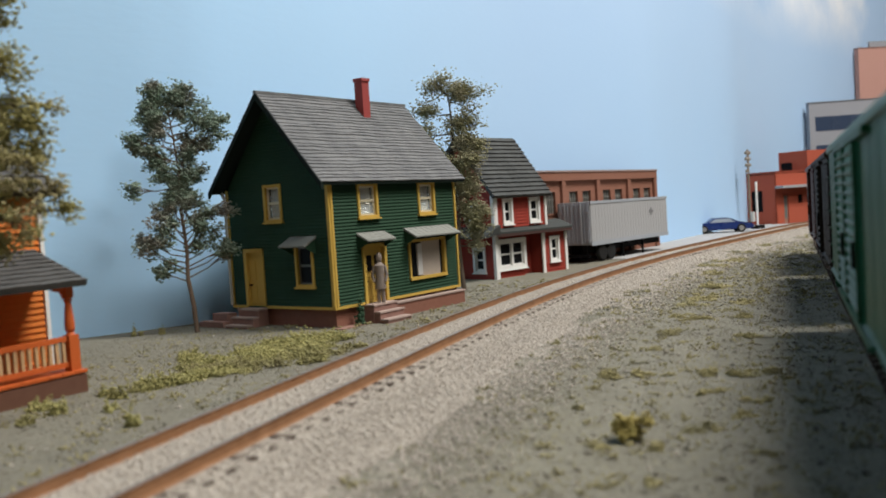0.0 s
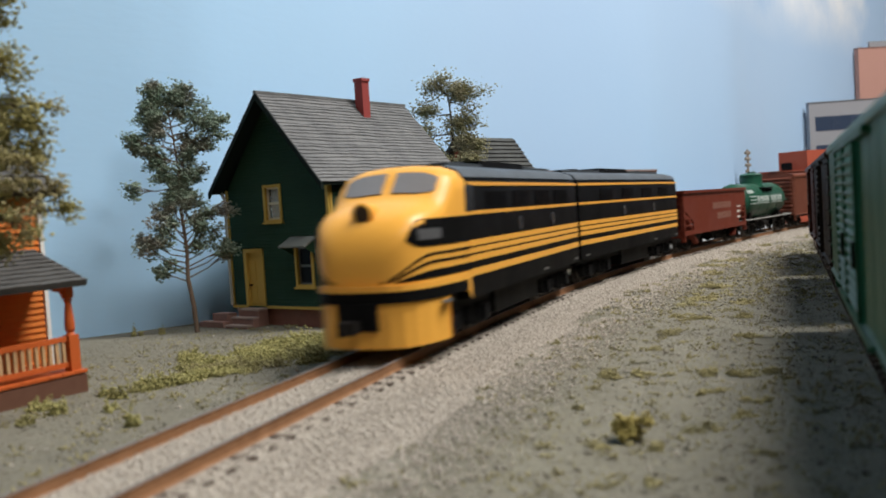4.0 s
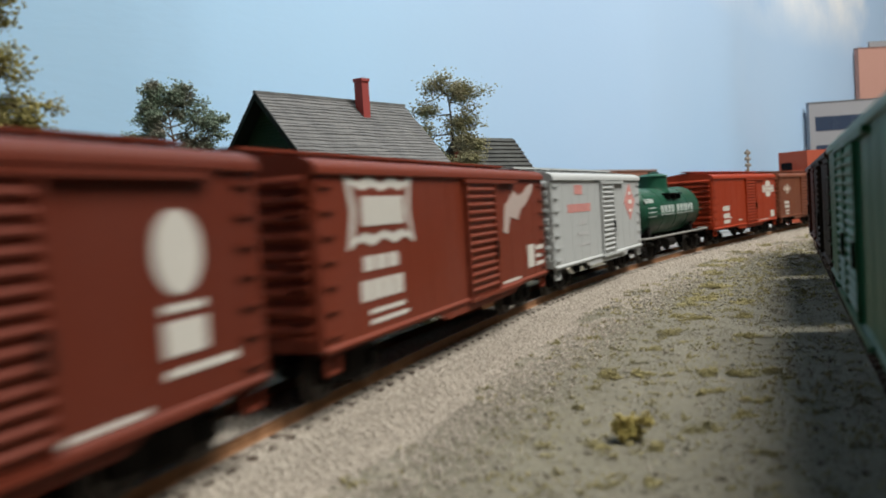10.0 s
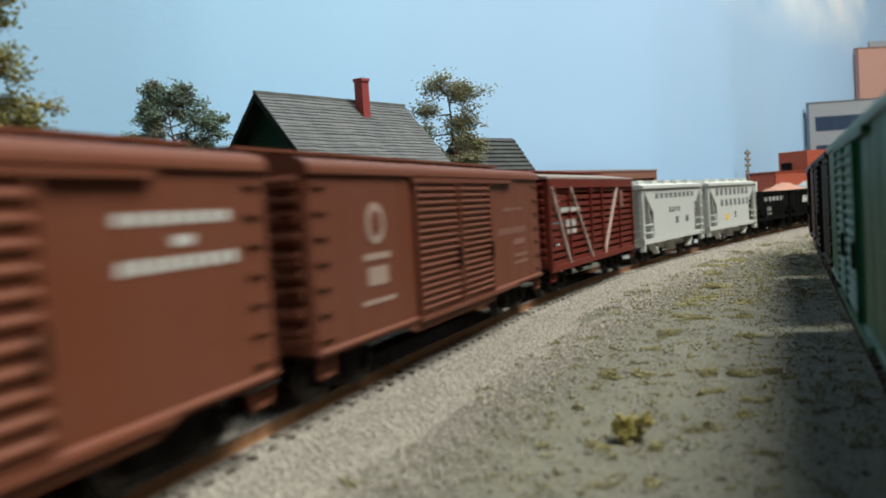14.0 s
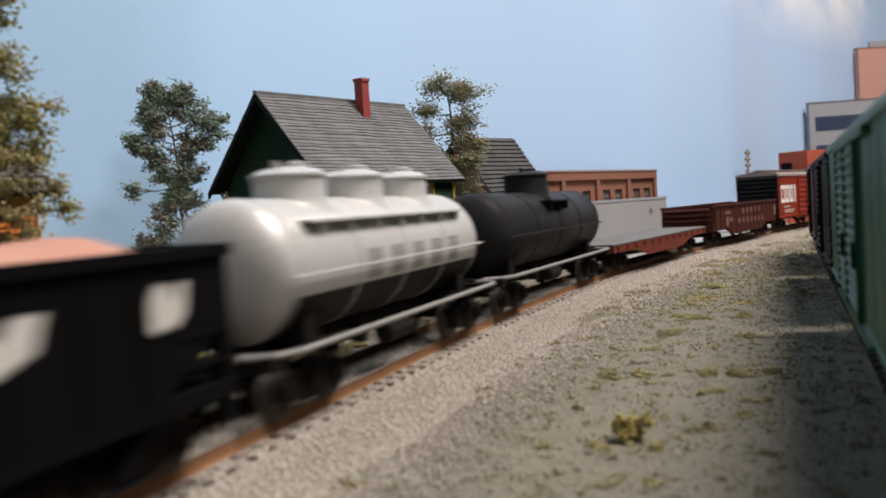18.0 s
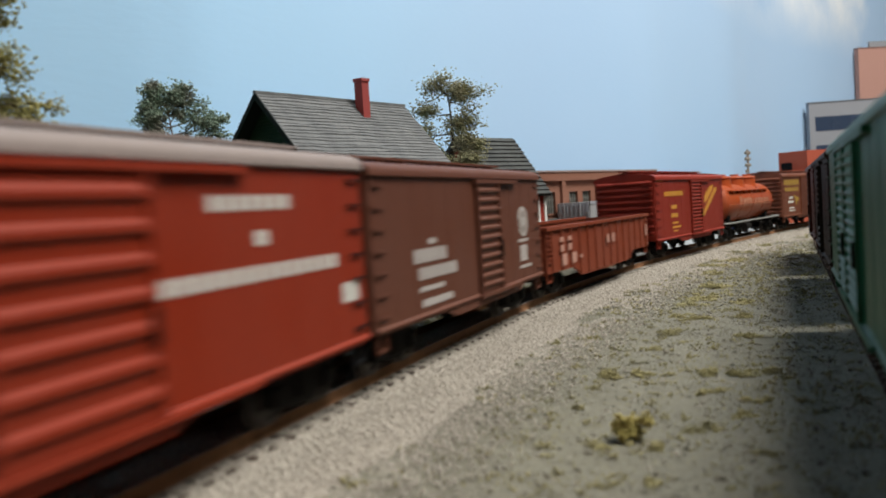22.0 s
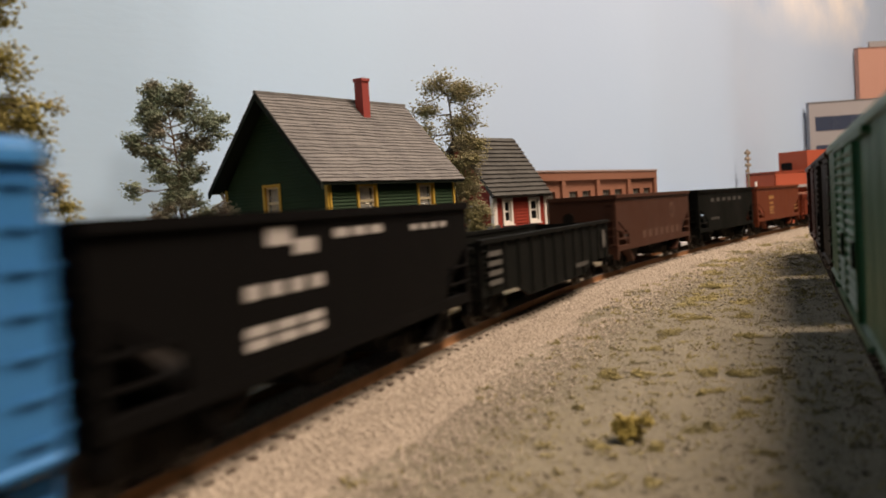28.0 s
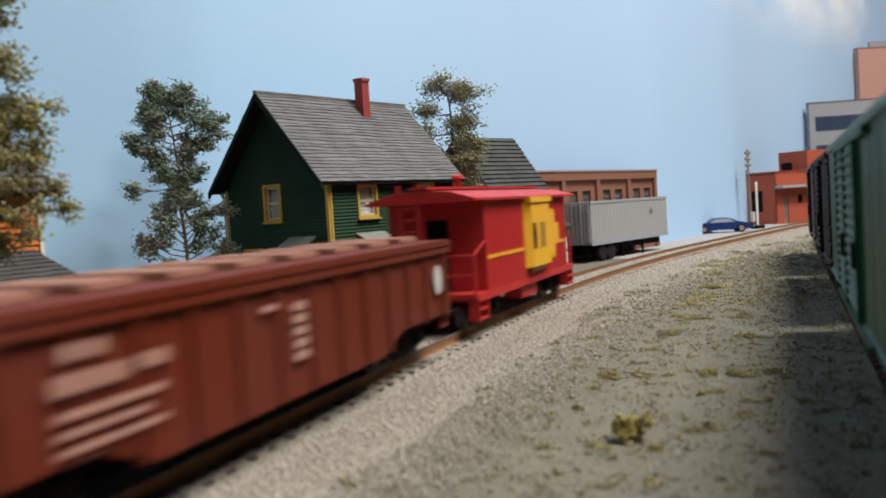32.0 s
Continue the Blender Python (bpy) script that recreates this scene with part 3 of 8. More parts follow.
def tank_car(name, front, rear, label, col, domes=1, lower=None, rad=14.6, zc=27.6, rough=0.4, inset=(12.0, 7.0), metal=0.0):
    car, length = new_car(name, front, rear, label, "tank car", truck_in=21)
    mat = paint("paint_" + label.replace(" ", "_").replace("-", "_")[:40], aged(col), rough, 0.35, metal=metal)
    tl = (length - inset[0] - inset[1]) / 2
    tx = (inset[1] - inset[0]) / 2
    bm = bmesh.new()
    prof = [(0.5, -tl)] + [(rad * math.sin(a), -tl + 6.5 * (1 - math.cos(a))) for a in np.linspace(0.25, math.pi / 2, 6)]
    prof += [(rad * math.sin(a), tl - 6.5 * (1 - math.cos(a))) for a in np.linspace(math.pi / 2, 0.25, 6)] + [(0.5, tl)]
    turned(bm, prof, (tx, 0, zc), "x", 36)
    part("tank", bm, mat, car, "", True)
    if lower:
        bm = bmesh.new()
        n = 14
        pts = [((rad + 0.12) * math.cos(a), zc + (rad + 0.12) * math.sin(a)) for a in np.linspace(math.pi + 0.36, 2 * math.pi - 0.36, n)]
        prism(bm, pts, tx - tl + 6.5, tx + tl - 6.5, "x")
        part("tank_belly", bm, paint("belly_" + mat.name, lower, 0.5, 0.4), car, "near-black lower half of the tank", True)
    for x in np.linspace(tx - tl + 8, tx + tl - 8, 5):
        bm = bmesh.new()
        turned(bm, [(rad + 0.05, -0.35), (rad + 0.22, -0.25), (rad + 0.22, 0.25), (rad + 0.05, 0.35)], (x, 0, zc), "x", 36)
        part("tank_seam", bm, mat, car)
    spots = [tx] if domes == 1 else [tx - tl * 0.5, tx, tx + tl * 0.5]
    for x in spots:
        r = 9.2 if domes == 1 else 8.0
        top = zc + rad + (8.0 if domes == 1 else 6.0)
        bm = bmesh.new()
        turned(bm, [(r + 1.6, zc + rad - 3.4), (r + 0.6, zc + rad - 1.6), (r, zc + rad), (r, top - 1.6), (r + 0.4, top - 1.5), (r + 0.4, top - 0.9), (r - 1.2, top), (r * 0.5, top + 0.7), (0.4, top + 0.9)], (x, 0, 0), "z", 24)
        d = part("dome", bm, mat, car, "", True)
        bm = bmesh.new()
        turned(bm, [(2.6, top), (2.6, top + 1.6), (1.0, top + 2.0)], (x - 1, 1.5, 0), "z", 12)
        cyl(bm, (x + 5, 0, top - 0.5), (x + 5, 0, top + 2.0), 0.8, 8)
        part("dome_valve", bm, mat, d)
    # dome platform
    bm = bmesh.new()
    if domes == 1:
        box(bm, -12, 12, 8.5, 15.5, zc + rad - 4.6, zc + rad - 3.9)
        for x in (-11, 0, 11):
            box(bm, x - 0.4, x + 0.4, 9, 15, zc + 7, zc + rad - 4.4)
    else:
        box(bm, -length * 0.32, length * 0.34, 9.5, 14.4, zc + rad - 5.6, zc + rad - 5.0)
        for x in np.linspace(-length * 0.3, length * 0.3, 7):
            box(bm, x - 0.3, x + 0.3, 9.5, 14, zc + 7, zc + rad - 5.3)
    part("dome_platform", bm, M_IRON if domes == 1 else mat, car)
    # frame, running boards, handrails and saddles
    bm = bmesh.new()
    box(bm, -length / 2, length / 2, -3.2, 3.2, 8.0, 12.5)
    for x in (length / 2 - 3, -length / 2 + 3, tl - 18, -tl + 18):
        box(bm, x - 1.6, x + 1.6, -16, 16, 10.5, 13.2)
    for x in (tl - 15, -tl + 15):
        prism(bm, [(-12, 12), (12, 12), (11.6, 19), (-11.6, 19)], x - 2.5, x + 2.5, "x")
    part("frame", bm, M_IRON, car)
    edge = paint("pale_side_rail", (0.24, 0.235, 0.225), 0.45, 0.3)
    for s in (1, -1):
        bm = bmesh.new()
        run = [(-length / 2 + 0.5, 9.5), (-length / 2 + 2.5, 15.0), (-length / 2 + 8.0, 17.6), (length / 2 - 8.0, 17.6), (length / 2 - 2.5, 15.0), (length / 2 - 0.5, 9.5)]
        for (xa, ya), (xb, yb) in zip(run, run[1:]):
            cyl(bm, (xa, s * ya, 13.4), (xb, s * yb, 13.4), 0.65, 8)
        part("side_rail", bm, edge, car, "pale grey bent side rail", True)
        for x in (tl - 18, -tl + 18):
            part("walkway", boxes((x - 12, x + 12, min(s * 11.5, s * 17.2), max(s * 11.5, s * 17.2), 12.3, 12.9)), M_IRON, car, "short black walkway over the truck")
        bm = bmesh.new()
        for x in np.linspace(-tl + 6, tl - 6, 6):
            cyl(bm, (x, s * (rad - 0.2), zc - 1), (x, s * (rad + 1.2), zc - 1), 0.25, 6)
        cyl(bm, (-tl + 4, s * (rad + 1.2), zc - 1), (tl - 4, s * (rad + 1.2), zc - 1), 0.3, 6)
        part("handrail", bm, mat, car)
    bm = bmesh.new()
    cyl(bm, (-9, 9, 8.2), (5, 9, 8.2), 2.6, 10)
    cyl(bm, (10, 5, 7), (10, 5, 14), 2.2, 10)
    part("brake_gear", bm, M_IRON, car)
    return car, length, mat


def tank_marks(car, length, rects, rad=14.6, zc=27.6, mat=M_LETTER, label=""):
    """Lettering patches bent round the tank: (u0, u1, angle0, angle1) in degrees over the level."""
    bm = bmesh.new()
    for u0, u1, a0, a1 in rects:
        n = 5
        x0, x1 = length * (0.5 - u1), length * (0.5 - u0)
        inner, outer = [], []
        for a in np.radians(np.linspace(a0, a1, n)):
            inner.append(((rad - 0.1) * math.cos(a), zc + (rad - 0.1) * math.sin(a)))
            outer.append(((rad + 0.13) * math.cos(a), zc + (rad + 0.13) * math.sin(a)))
        prism(bm, outer + inner[::-1], x0, x1, "x")
    part("marking", bm, mat, car, label)


def hopper(name, front, rear, label, col, top=38.5, ribs=8, load=None, bays=2, covered=False, rough=0.6, wear=0.4):
    car, length = new_car(name, front, rear, label, "hopper car", truck_in=17)
    mat = paint("paint_" + label.replace(" ", "_").replace("-", "_")[:44], aged(col), rough, wear)
    h = length / 2
    cut = 18.0 if covered else min(19.0, length * 0.16)
    # where the side is cut away over the trucks: the post's foot of the cut, and the slope's lower end
    za, zb = (top - 2.4, top - 15.0) if covered else (top - 12.5, top - 20.0)
    for s in (1, -1):
        bm = bmesh.new()
        prism(bm, [(h, top), (h, za), (h - 3.4, za), (h - cut, zb), (h - cut, 13), (-h + cut, 13), (-h + cut, zb), (-h + 3.4, za), (-h, za), (-h, top)], s * (HALF - 1.0), s * HALF, "y")
        part("side_wall", bm, mat, car)
        for i in range(ribs):
            x = -h + cut + (length - 2 * cut) * (i + 0.5) / ribs
            bm = bmesh.new()
            box(bm, x - 0.5, x + 0.5, min(s * (HALF - 0.2), s * (HALF + (0.45 if not covered else 0.2))), max(s * (HALF - 0.2), s * (HALF + (0.45 if not covered else 0.2))), 13, top - 1)
            part("side_rib", bm, mat, car)
        bm = bmesh.new()
        box(bm, -h - 0.6, h + 0.6, min(s * (HALF - 1.4), s * (HALF + 0.9)), max(s * (HALF - 1.4), s * (HALF + 0.9)), top - 1.2, top + 0.6)
        part("top_rail", bm, mat, car)
        bm = bmesh.new()
        box(bm, -h, h, min(s * (HALF - 2.2), s * HALF + s * 0.2), max(s * (HALF - 2.2), s * HALF + s * 0.2), 10.8, 13.4)
        part("side_sill", bm, mat, car)
        for x, way in ((h, 1), (-h, -1)):
            bm = bmesh.new()
            box(bm, min(x, x - way * 2.6), max(x, x - way * 2.6), min(s * (HALF - 2.4), s * HALF), max(s * (HALF - 2.4), s * HALF), 6.8, za + 0.5)
            part("corner_post", bm, mat, car)
            bm = bmesh.new()
            for z in (16.5, 21.0):
                box(bm, min(x - way * 0.4, x - way * (cut - 2)), max(x - way * 0.4, x - way * (cut - 2)), min(s * (HALF - 0.4), s * (HALF + 0.3)), max(s * (HALF - 0.4), s * (HALF + 0.3)), z, z + 0.7)
            part("grab_iron", bm, mat, car)
    deep = 9.0 if covered else 0.0
    for x, way in ((h, 1), (-h, -1)):
        bm = bmesh.new()
        prism(bm, [(x - way * deep, top), (x - way * deep, za), (x - way * cut, 13.0), (x - way * (cut + 9), 4.0), (x - way * (cut + 10), 5.0), (x - way * (cut + 1), 14.5), (x - way * (deep + 1.2), za + 0.5), (x - way * (deep + 1.2), top)], -HALF + 1, HALF - 1, "y")
        part("slope_sheet", bm, mat, car)
        bm = boxes((min(x, x - way * 3), max(x, x - way * 3), -HALF, HALF, 9.5, 13.4))
        for y in (-9, 9):
            box(bm, min(x, x - way * 1.6), max(x, x - way * 1.6), y - 0.8, y + 0.8, 13, top - 9)
        for i in range(6):
            box(bm, min(x + way * 0.1, x + way * 0.9), max(x + way * 0.1, x + way * 0.9), HALF - 6, HALF - 1, 14 + i * 4, 14.6 + i * 4)
        part("end_frame", bm, mat, car)
        bm = boxes((min(x + way * 0.1, x + way * 0.9), max(x + way * 0.1, x + way * 0.9), -HALF, HALF, top - 1.4, top + 0.6))
        part("end_rail", bm, mat, car)
        if covered and way < 0:
            bm = bmesh.new()
            xs = sorted((x - way * 0.2, x - way * 5.6))
            for k in range(8):
                box(bm, *xs, HALF + 0.3, HALF + 1.0, 8.0 + k * 4.0, 8.8 + k * 4.0)
            for xx in xs:
                box(bm, xx - 0.35, xx + 0.35, HALF - 0.2, HALF + 0.9, 7.0, top - 2)
            part("side_ladder", bm, mat, car)
    brake_wheel(car, h, 1, 28)
    inner = length - 2 * cut
    # open hoppers: bays narrowed and near-black, standing for the shade under the car
    bay_y = 13.0 if covered else 9.5
    for k in range(bays):
        xc = -inner / 2 + inner * (k + 0.5) / bays
        w = inner / bays * 0.46
        bm = bmesh.new()
        prism(bm, [(xc - w, 13.2), (xc + w, 13.2), (xc + w * 0.35, 3.6), (xc - w * 0.35, 3.6)], -bay_y, bay_y, "y")
        b = part("hopper_bay", bm, mat if covered else M_IRON, car, "" if covered else "discharge bay, coloured near-black for the shade under the car")
        part("bay_door", boxes((xc - w * 0.35, xc + w * 0.35, -bay_y - 0.6, -bay_y, 3.4, 6.5)), M_IRON, b)
        part("bay_door", boxes((xc - w * 0.35, xc + w * 0.35, bay_y, bay_y + 0.6, 3.4, 6.5)), M_IRON, b)
    bm = boxes((-h, h, -2.6, 2.6, 7.6, 11.5))
    part("centre_sill", bm, M_IRON, car)
    if covered:
        bm = bmesh.new()
        prism(bm, [(-HALF, top), (HALF, top), (HALF - 1.5, top + 1.2), (6, top + 2.4), (-6, top + 2.4), (-HALF + 1.5, top + 1.2)], -h, h, "x")
        part("roof", bm, mat, car)
        for i in range(5):
            x = -h + length * (i + 0.5) / 5
            for y in (-9.5, 9.5):
                bm = soft_box(0.3, x - 5.0, x + 5.0, y - 4.4, y + 4.4, top + 1.2, top + 3.6)
                part("roof_hatch", bm, mat, car)
        bm = boxes((-h - 1, h + 1, -3.2, 3.2, top + 3.0, top + 3.7))
        part("running_board", bm, mat, car)
    elif load:
        heap(car, h - 5, HALF - 1.6, top - 3.5, load)
    else:
        bm = boxes((-h + cut, h - cut, -HALF + 1, HALF - 1, 13.2, 14.0))
        part("floor", bm, M_IRON, car)
    return car, length, mat


def heap(car, hx, hy, base, spec):
    col, high, name = spec
    bm = bmesh.new()
    nx, ny = 36, 14
    grid = []
    for i in range(nx + 1):
        row = []
        for j in range(ny + 1):
            u, v = 2 * i / nx - 1, 2 * j / ny - 1
            z = base + high * (1 - u ** 4) * (1 - 0.75 * v * v) * (0.8 + 0.25 * math.cos(u * 7)) + noise.noise((u * 9, v * 5, 2.0)) * 0.9 * (1 - u * u)
            row.append(bm.verts.new((u * hx, v * hy, z)))
        grid.append(row)
    for i in range(nx):
        for j in range(ny):
            bm.faces.new((grid[i][j], grid[i + 1][j], grid[i + 1][j + 1], grid[i][j + 1]))
    part("load", bm, paint("heap_" + name, col, 0.9, 0.3, 1400), car, name, True)


def gondola(name, front, rear, label, col, top=27.0, ribs=14, wear=0.4, cover=None, belly=True):
    car, length = new_car(name, front, rear, label, "gondola car", truck_in=21)
    mat = paint("paint_" + label.replace(" ", "_").replace("-", "_")[:44], aged(col), 0.6, wear)
    h = length / 2
    for s in (1, -1):
        bm = bmesh.new()
        low = 5.8 if belly else 9.0
        prism(bm, [(h, top), (h, 10.0), (h - length * 0.2, 10.0), (h - length * 0.27, low), (-h + length * 0.27, low), (-h + length * 0.2, 10.0), (-h, 10.0), (-h, top)], s * (HALF - 0.9), s * HALF, "y")
        part("side_wall", bm, mat, car)
        for i in range(ribs):
            x = -h + length * (i + 0.5) / ribs
            lo = 10.2 if abs(x) > length * 0.25 else low + 0.6
            bm = bmesh.new()
            prism(bm, [(x - 0.9, s * (HALF - 0.1)), (x + 0.9, s * (HALF - 0.1)), (x + 0.5, s * (HALF + 0.75)), (x - 0.5, s * (HALF + 0.75))], lo, top - 0.8, "z")
            part("side_rib", bm, mat, car)
        bm = bmesh.new()
        box(bm, -h - 0.4, h + 0.4, min(s * (HALF - 1.3), s * (HALF + 1.0)), max(s * (HALF - 1.3), s * (HALF + 1.0)), top - 0.9, top + 0.5)
        part("top_rail", bm, mat, car)
    for x, way in ((h, 1), (-h, -1)):
        corrugated_end(car, x - way * 0.8, way, mat, 9.5, top - 0.3, 4)
        end_gear(car, x, way, mat, top - 1)
    part("floor", boxes((-h + 1, h - 1, -HALF + 0.8, HALF - 0.8, 10.5, 11.6)), M_IRON, car)
    underframe(car, length)
    if cover:
        bm = boxes((-h - 1, h + 1, -HALF - 1.2, HALF + 1.2, top + 0.4, top + 2.4))
        bmesh.ops.bevel(bm, geom=bm.edges[:], offset=0.5, segments=2, affect="EDGES")
        part("cover", bm, mat, car, "rusty red cover over the whole car")
        hatch = paint("dusty_hatch", (0.36, 0.18, 0.13), 0.7, 0.5)
        for i in range(9):
            x = -h + length * (i + 0.5) / 9
            bm = soft_box(0.4, x - 5.6, x + 5.6, -11, 11, top + 2.2, top + 3.8)
            part("cover_panel", bm, hatch, car, "dusty pink-brown lid panel")
    return car, length, mat


def flatcar(name, front, rear, label, col, deck, top=14.6):
    car, length = new_car(name, front, rear, label, "flatcar", truck_in=22)
    mat = paint("paint_" + label.replace(" ", "_").replace("-", "_")[:44], aged(col), 0.6, 0.4)
    h = length / 2
    for s in (1, -1):
        bm = bmesh.new()
        prism(bm, [(h, top - 0.6), (h, top - 4.2), (h - length * 0.2, top - 4.6), (h - length * 0.32, 5.6), (-h + length * 0.32, 5.6), (-h + length * 0.2, top - 4.6), (-h, top - 4.2), (-h, top - 0.6)], s * (HALF - 1), s * HALF, "y")
        part("side_sill", bm, mat, car)
        for i in range(13):
            x = -h + length * (i + 0.5) / 13
            bm = bmesh.new()
            box(bm, x - 0.8, x + 0.8, min(s * (HALF - 0.1), s * (HALF + 0.8)), max(s * (HALF - 0.1), s * (HALF + 0.8)), top - 3.6, top - 1.2)
            part("stake_pocket", bm, mat, car)
    dm = paint("deck_" + mat.name, deck, 0.85, 0.5, 500)
    n = 52
    for i in range(n):
        x = -h + length * i / n
        bm = bmesh.new()
        box(bm, x + 0.04, x + length / n - 0.04, -HALF - 0.3, HALF + 0.3, top - 0.7, top + 0.02 * (i % 2))
        part("deck_plank", bm, dm, car)
    for x, way in ((h, 1), (-h, -1)):
        part("end_sill", boxes((min(x, x - way * 1.4), max(x, x - way * 1.4), -HALF, HALF, top - 4.4, top - 0.7)), mat, car)
    underframe(car, length, M_IRON, top - 2)
    bm = bmesh.new()
    turned(bm, [(2.0, 0), (3.0, 0), (3.0, 0.6), (2.0, 0.6)], (h + 1.2, -7, top + 2), "x", 16)
    cyl(bm, (h + 1, -7, top - 3), (h + 1, -7, top + 2), 0.4, 6)
    part("brake_wheel", bm, M_IRON, car)
    return car, length, mat, h


def stock_car(name, front, rear, label, col):
    car, length = new_car(name, front, rear, label, "stock car", truck_in=19)
    mat = paint("paint_" + label.replace(" ", "_")[:40], aged(col), 0.6, 0.35)
    h, eave = length / 2, 46.5
    part("inner_floor", boxes((-h, h, -HALF + 1, HALF - 1, 10.5, 12.0)), M_IRON, car)
    for s in (1, -1):
        ys = sorted((s * (HALF - 1.2), s * (HALF - 0.4)))
        for i in range(11):
            z = 12.5 + i * 2.85
            for x0, x1 in ((-h + 1, -9), (-8.5, 8.5), (9, h - 1)):
                part("slat", boxes((x0, x1, *ys, z, z + 1.75)), mat, car)
        yo = sorted((s * (HALF - 0.5), s * (HALF + 0.5)))
        bm = bmesh.new()
        for x in (-h + 1, -h * 0.6, -9, 9, h * 0.6, h - 1):
            box(bm, x - 0.8, x + 0.8, *yo, 11.5, eave - 1)
        box(bm, -h, h, *yo, 10.2, 12.6)
        box(bm, -h, h, *yo, eave - 3.6, eave)
        part("side_frame", bm, mat, car)
        bm = bmesh.new()
        brace = [(h * 0.62, 12), (h * 0.62 + 1.6, 12), (h - 4, eave - 3), (h - 5.6, eave - 3)]
        for pts in ([(9.5, 12), (11, 12), (h * 0.58, eave - 3), (h * 0.58 - 1.5, eave - 3)], brace, [(-9.5, 12), (-11, 12), (-h * 0.58, eave - 3), (-h * 0.58 + 1.5, eave - 3)]):
            prism(bm, pts, yo[0], yo[1] + 0.01, "y")
        part("brace", bm, paint("pale_brace", (0.45, 0.34, 0.30), 0.6, 0.3), car, "pale weathered diagonal braces")
    for x, way in ((h, 1), (-h, -1)):
        corrugated_end(car, x - way * 0.8, way, mat, 11.5, eave, 10)
        end_gear(car, x, way, mat, eave - 2)
    bm = bmesh.new()
    prism(bm, [(-HALF - 0.6, eave), (HALF + 0.6, eave), (HALF + 0.6, eave + 0.8), (0, eave + 3.6), (-HALF - 0.6, eave + 0.8)], -h - 0.8, h + 0.8, "x")
    part("roof", bm, paint("grey_roof_boards", (0.30, 0.24, 0.21), 0.7, 0.4), car)
    part("running_board", boxes((-h - 1.5, h + 1.5, -3, 3, eave + 4.0, eave + 4.7)), mat, car)
    underframe(car, length)
    marks(car, length, words(0.115, 0.313, 33, 35, 6) + words(0.16, 0.26, 27, 30, 4) + words(0.17, 0.26, 24, 26, 4))
    marks(car, length, [(0.8, 0.86, 33, 41)], M_FADED)
    return car


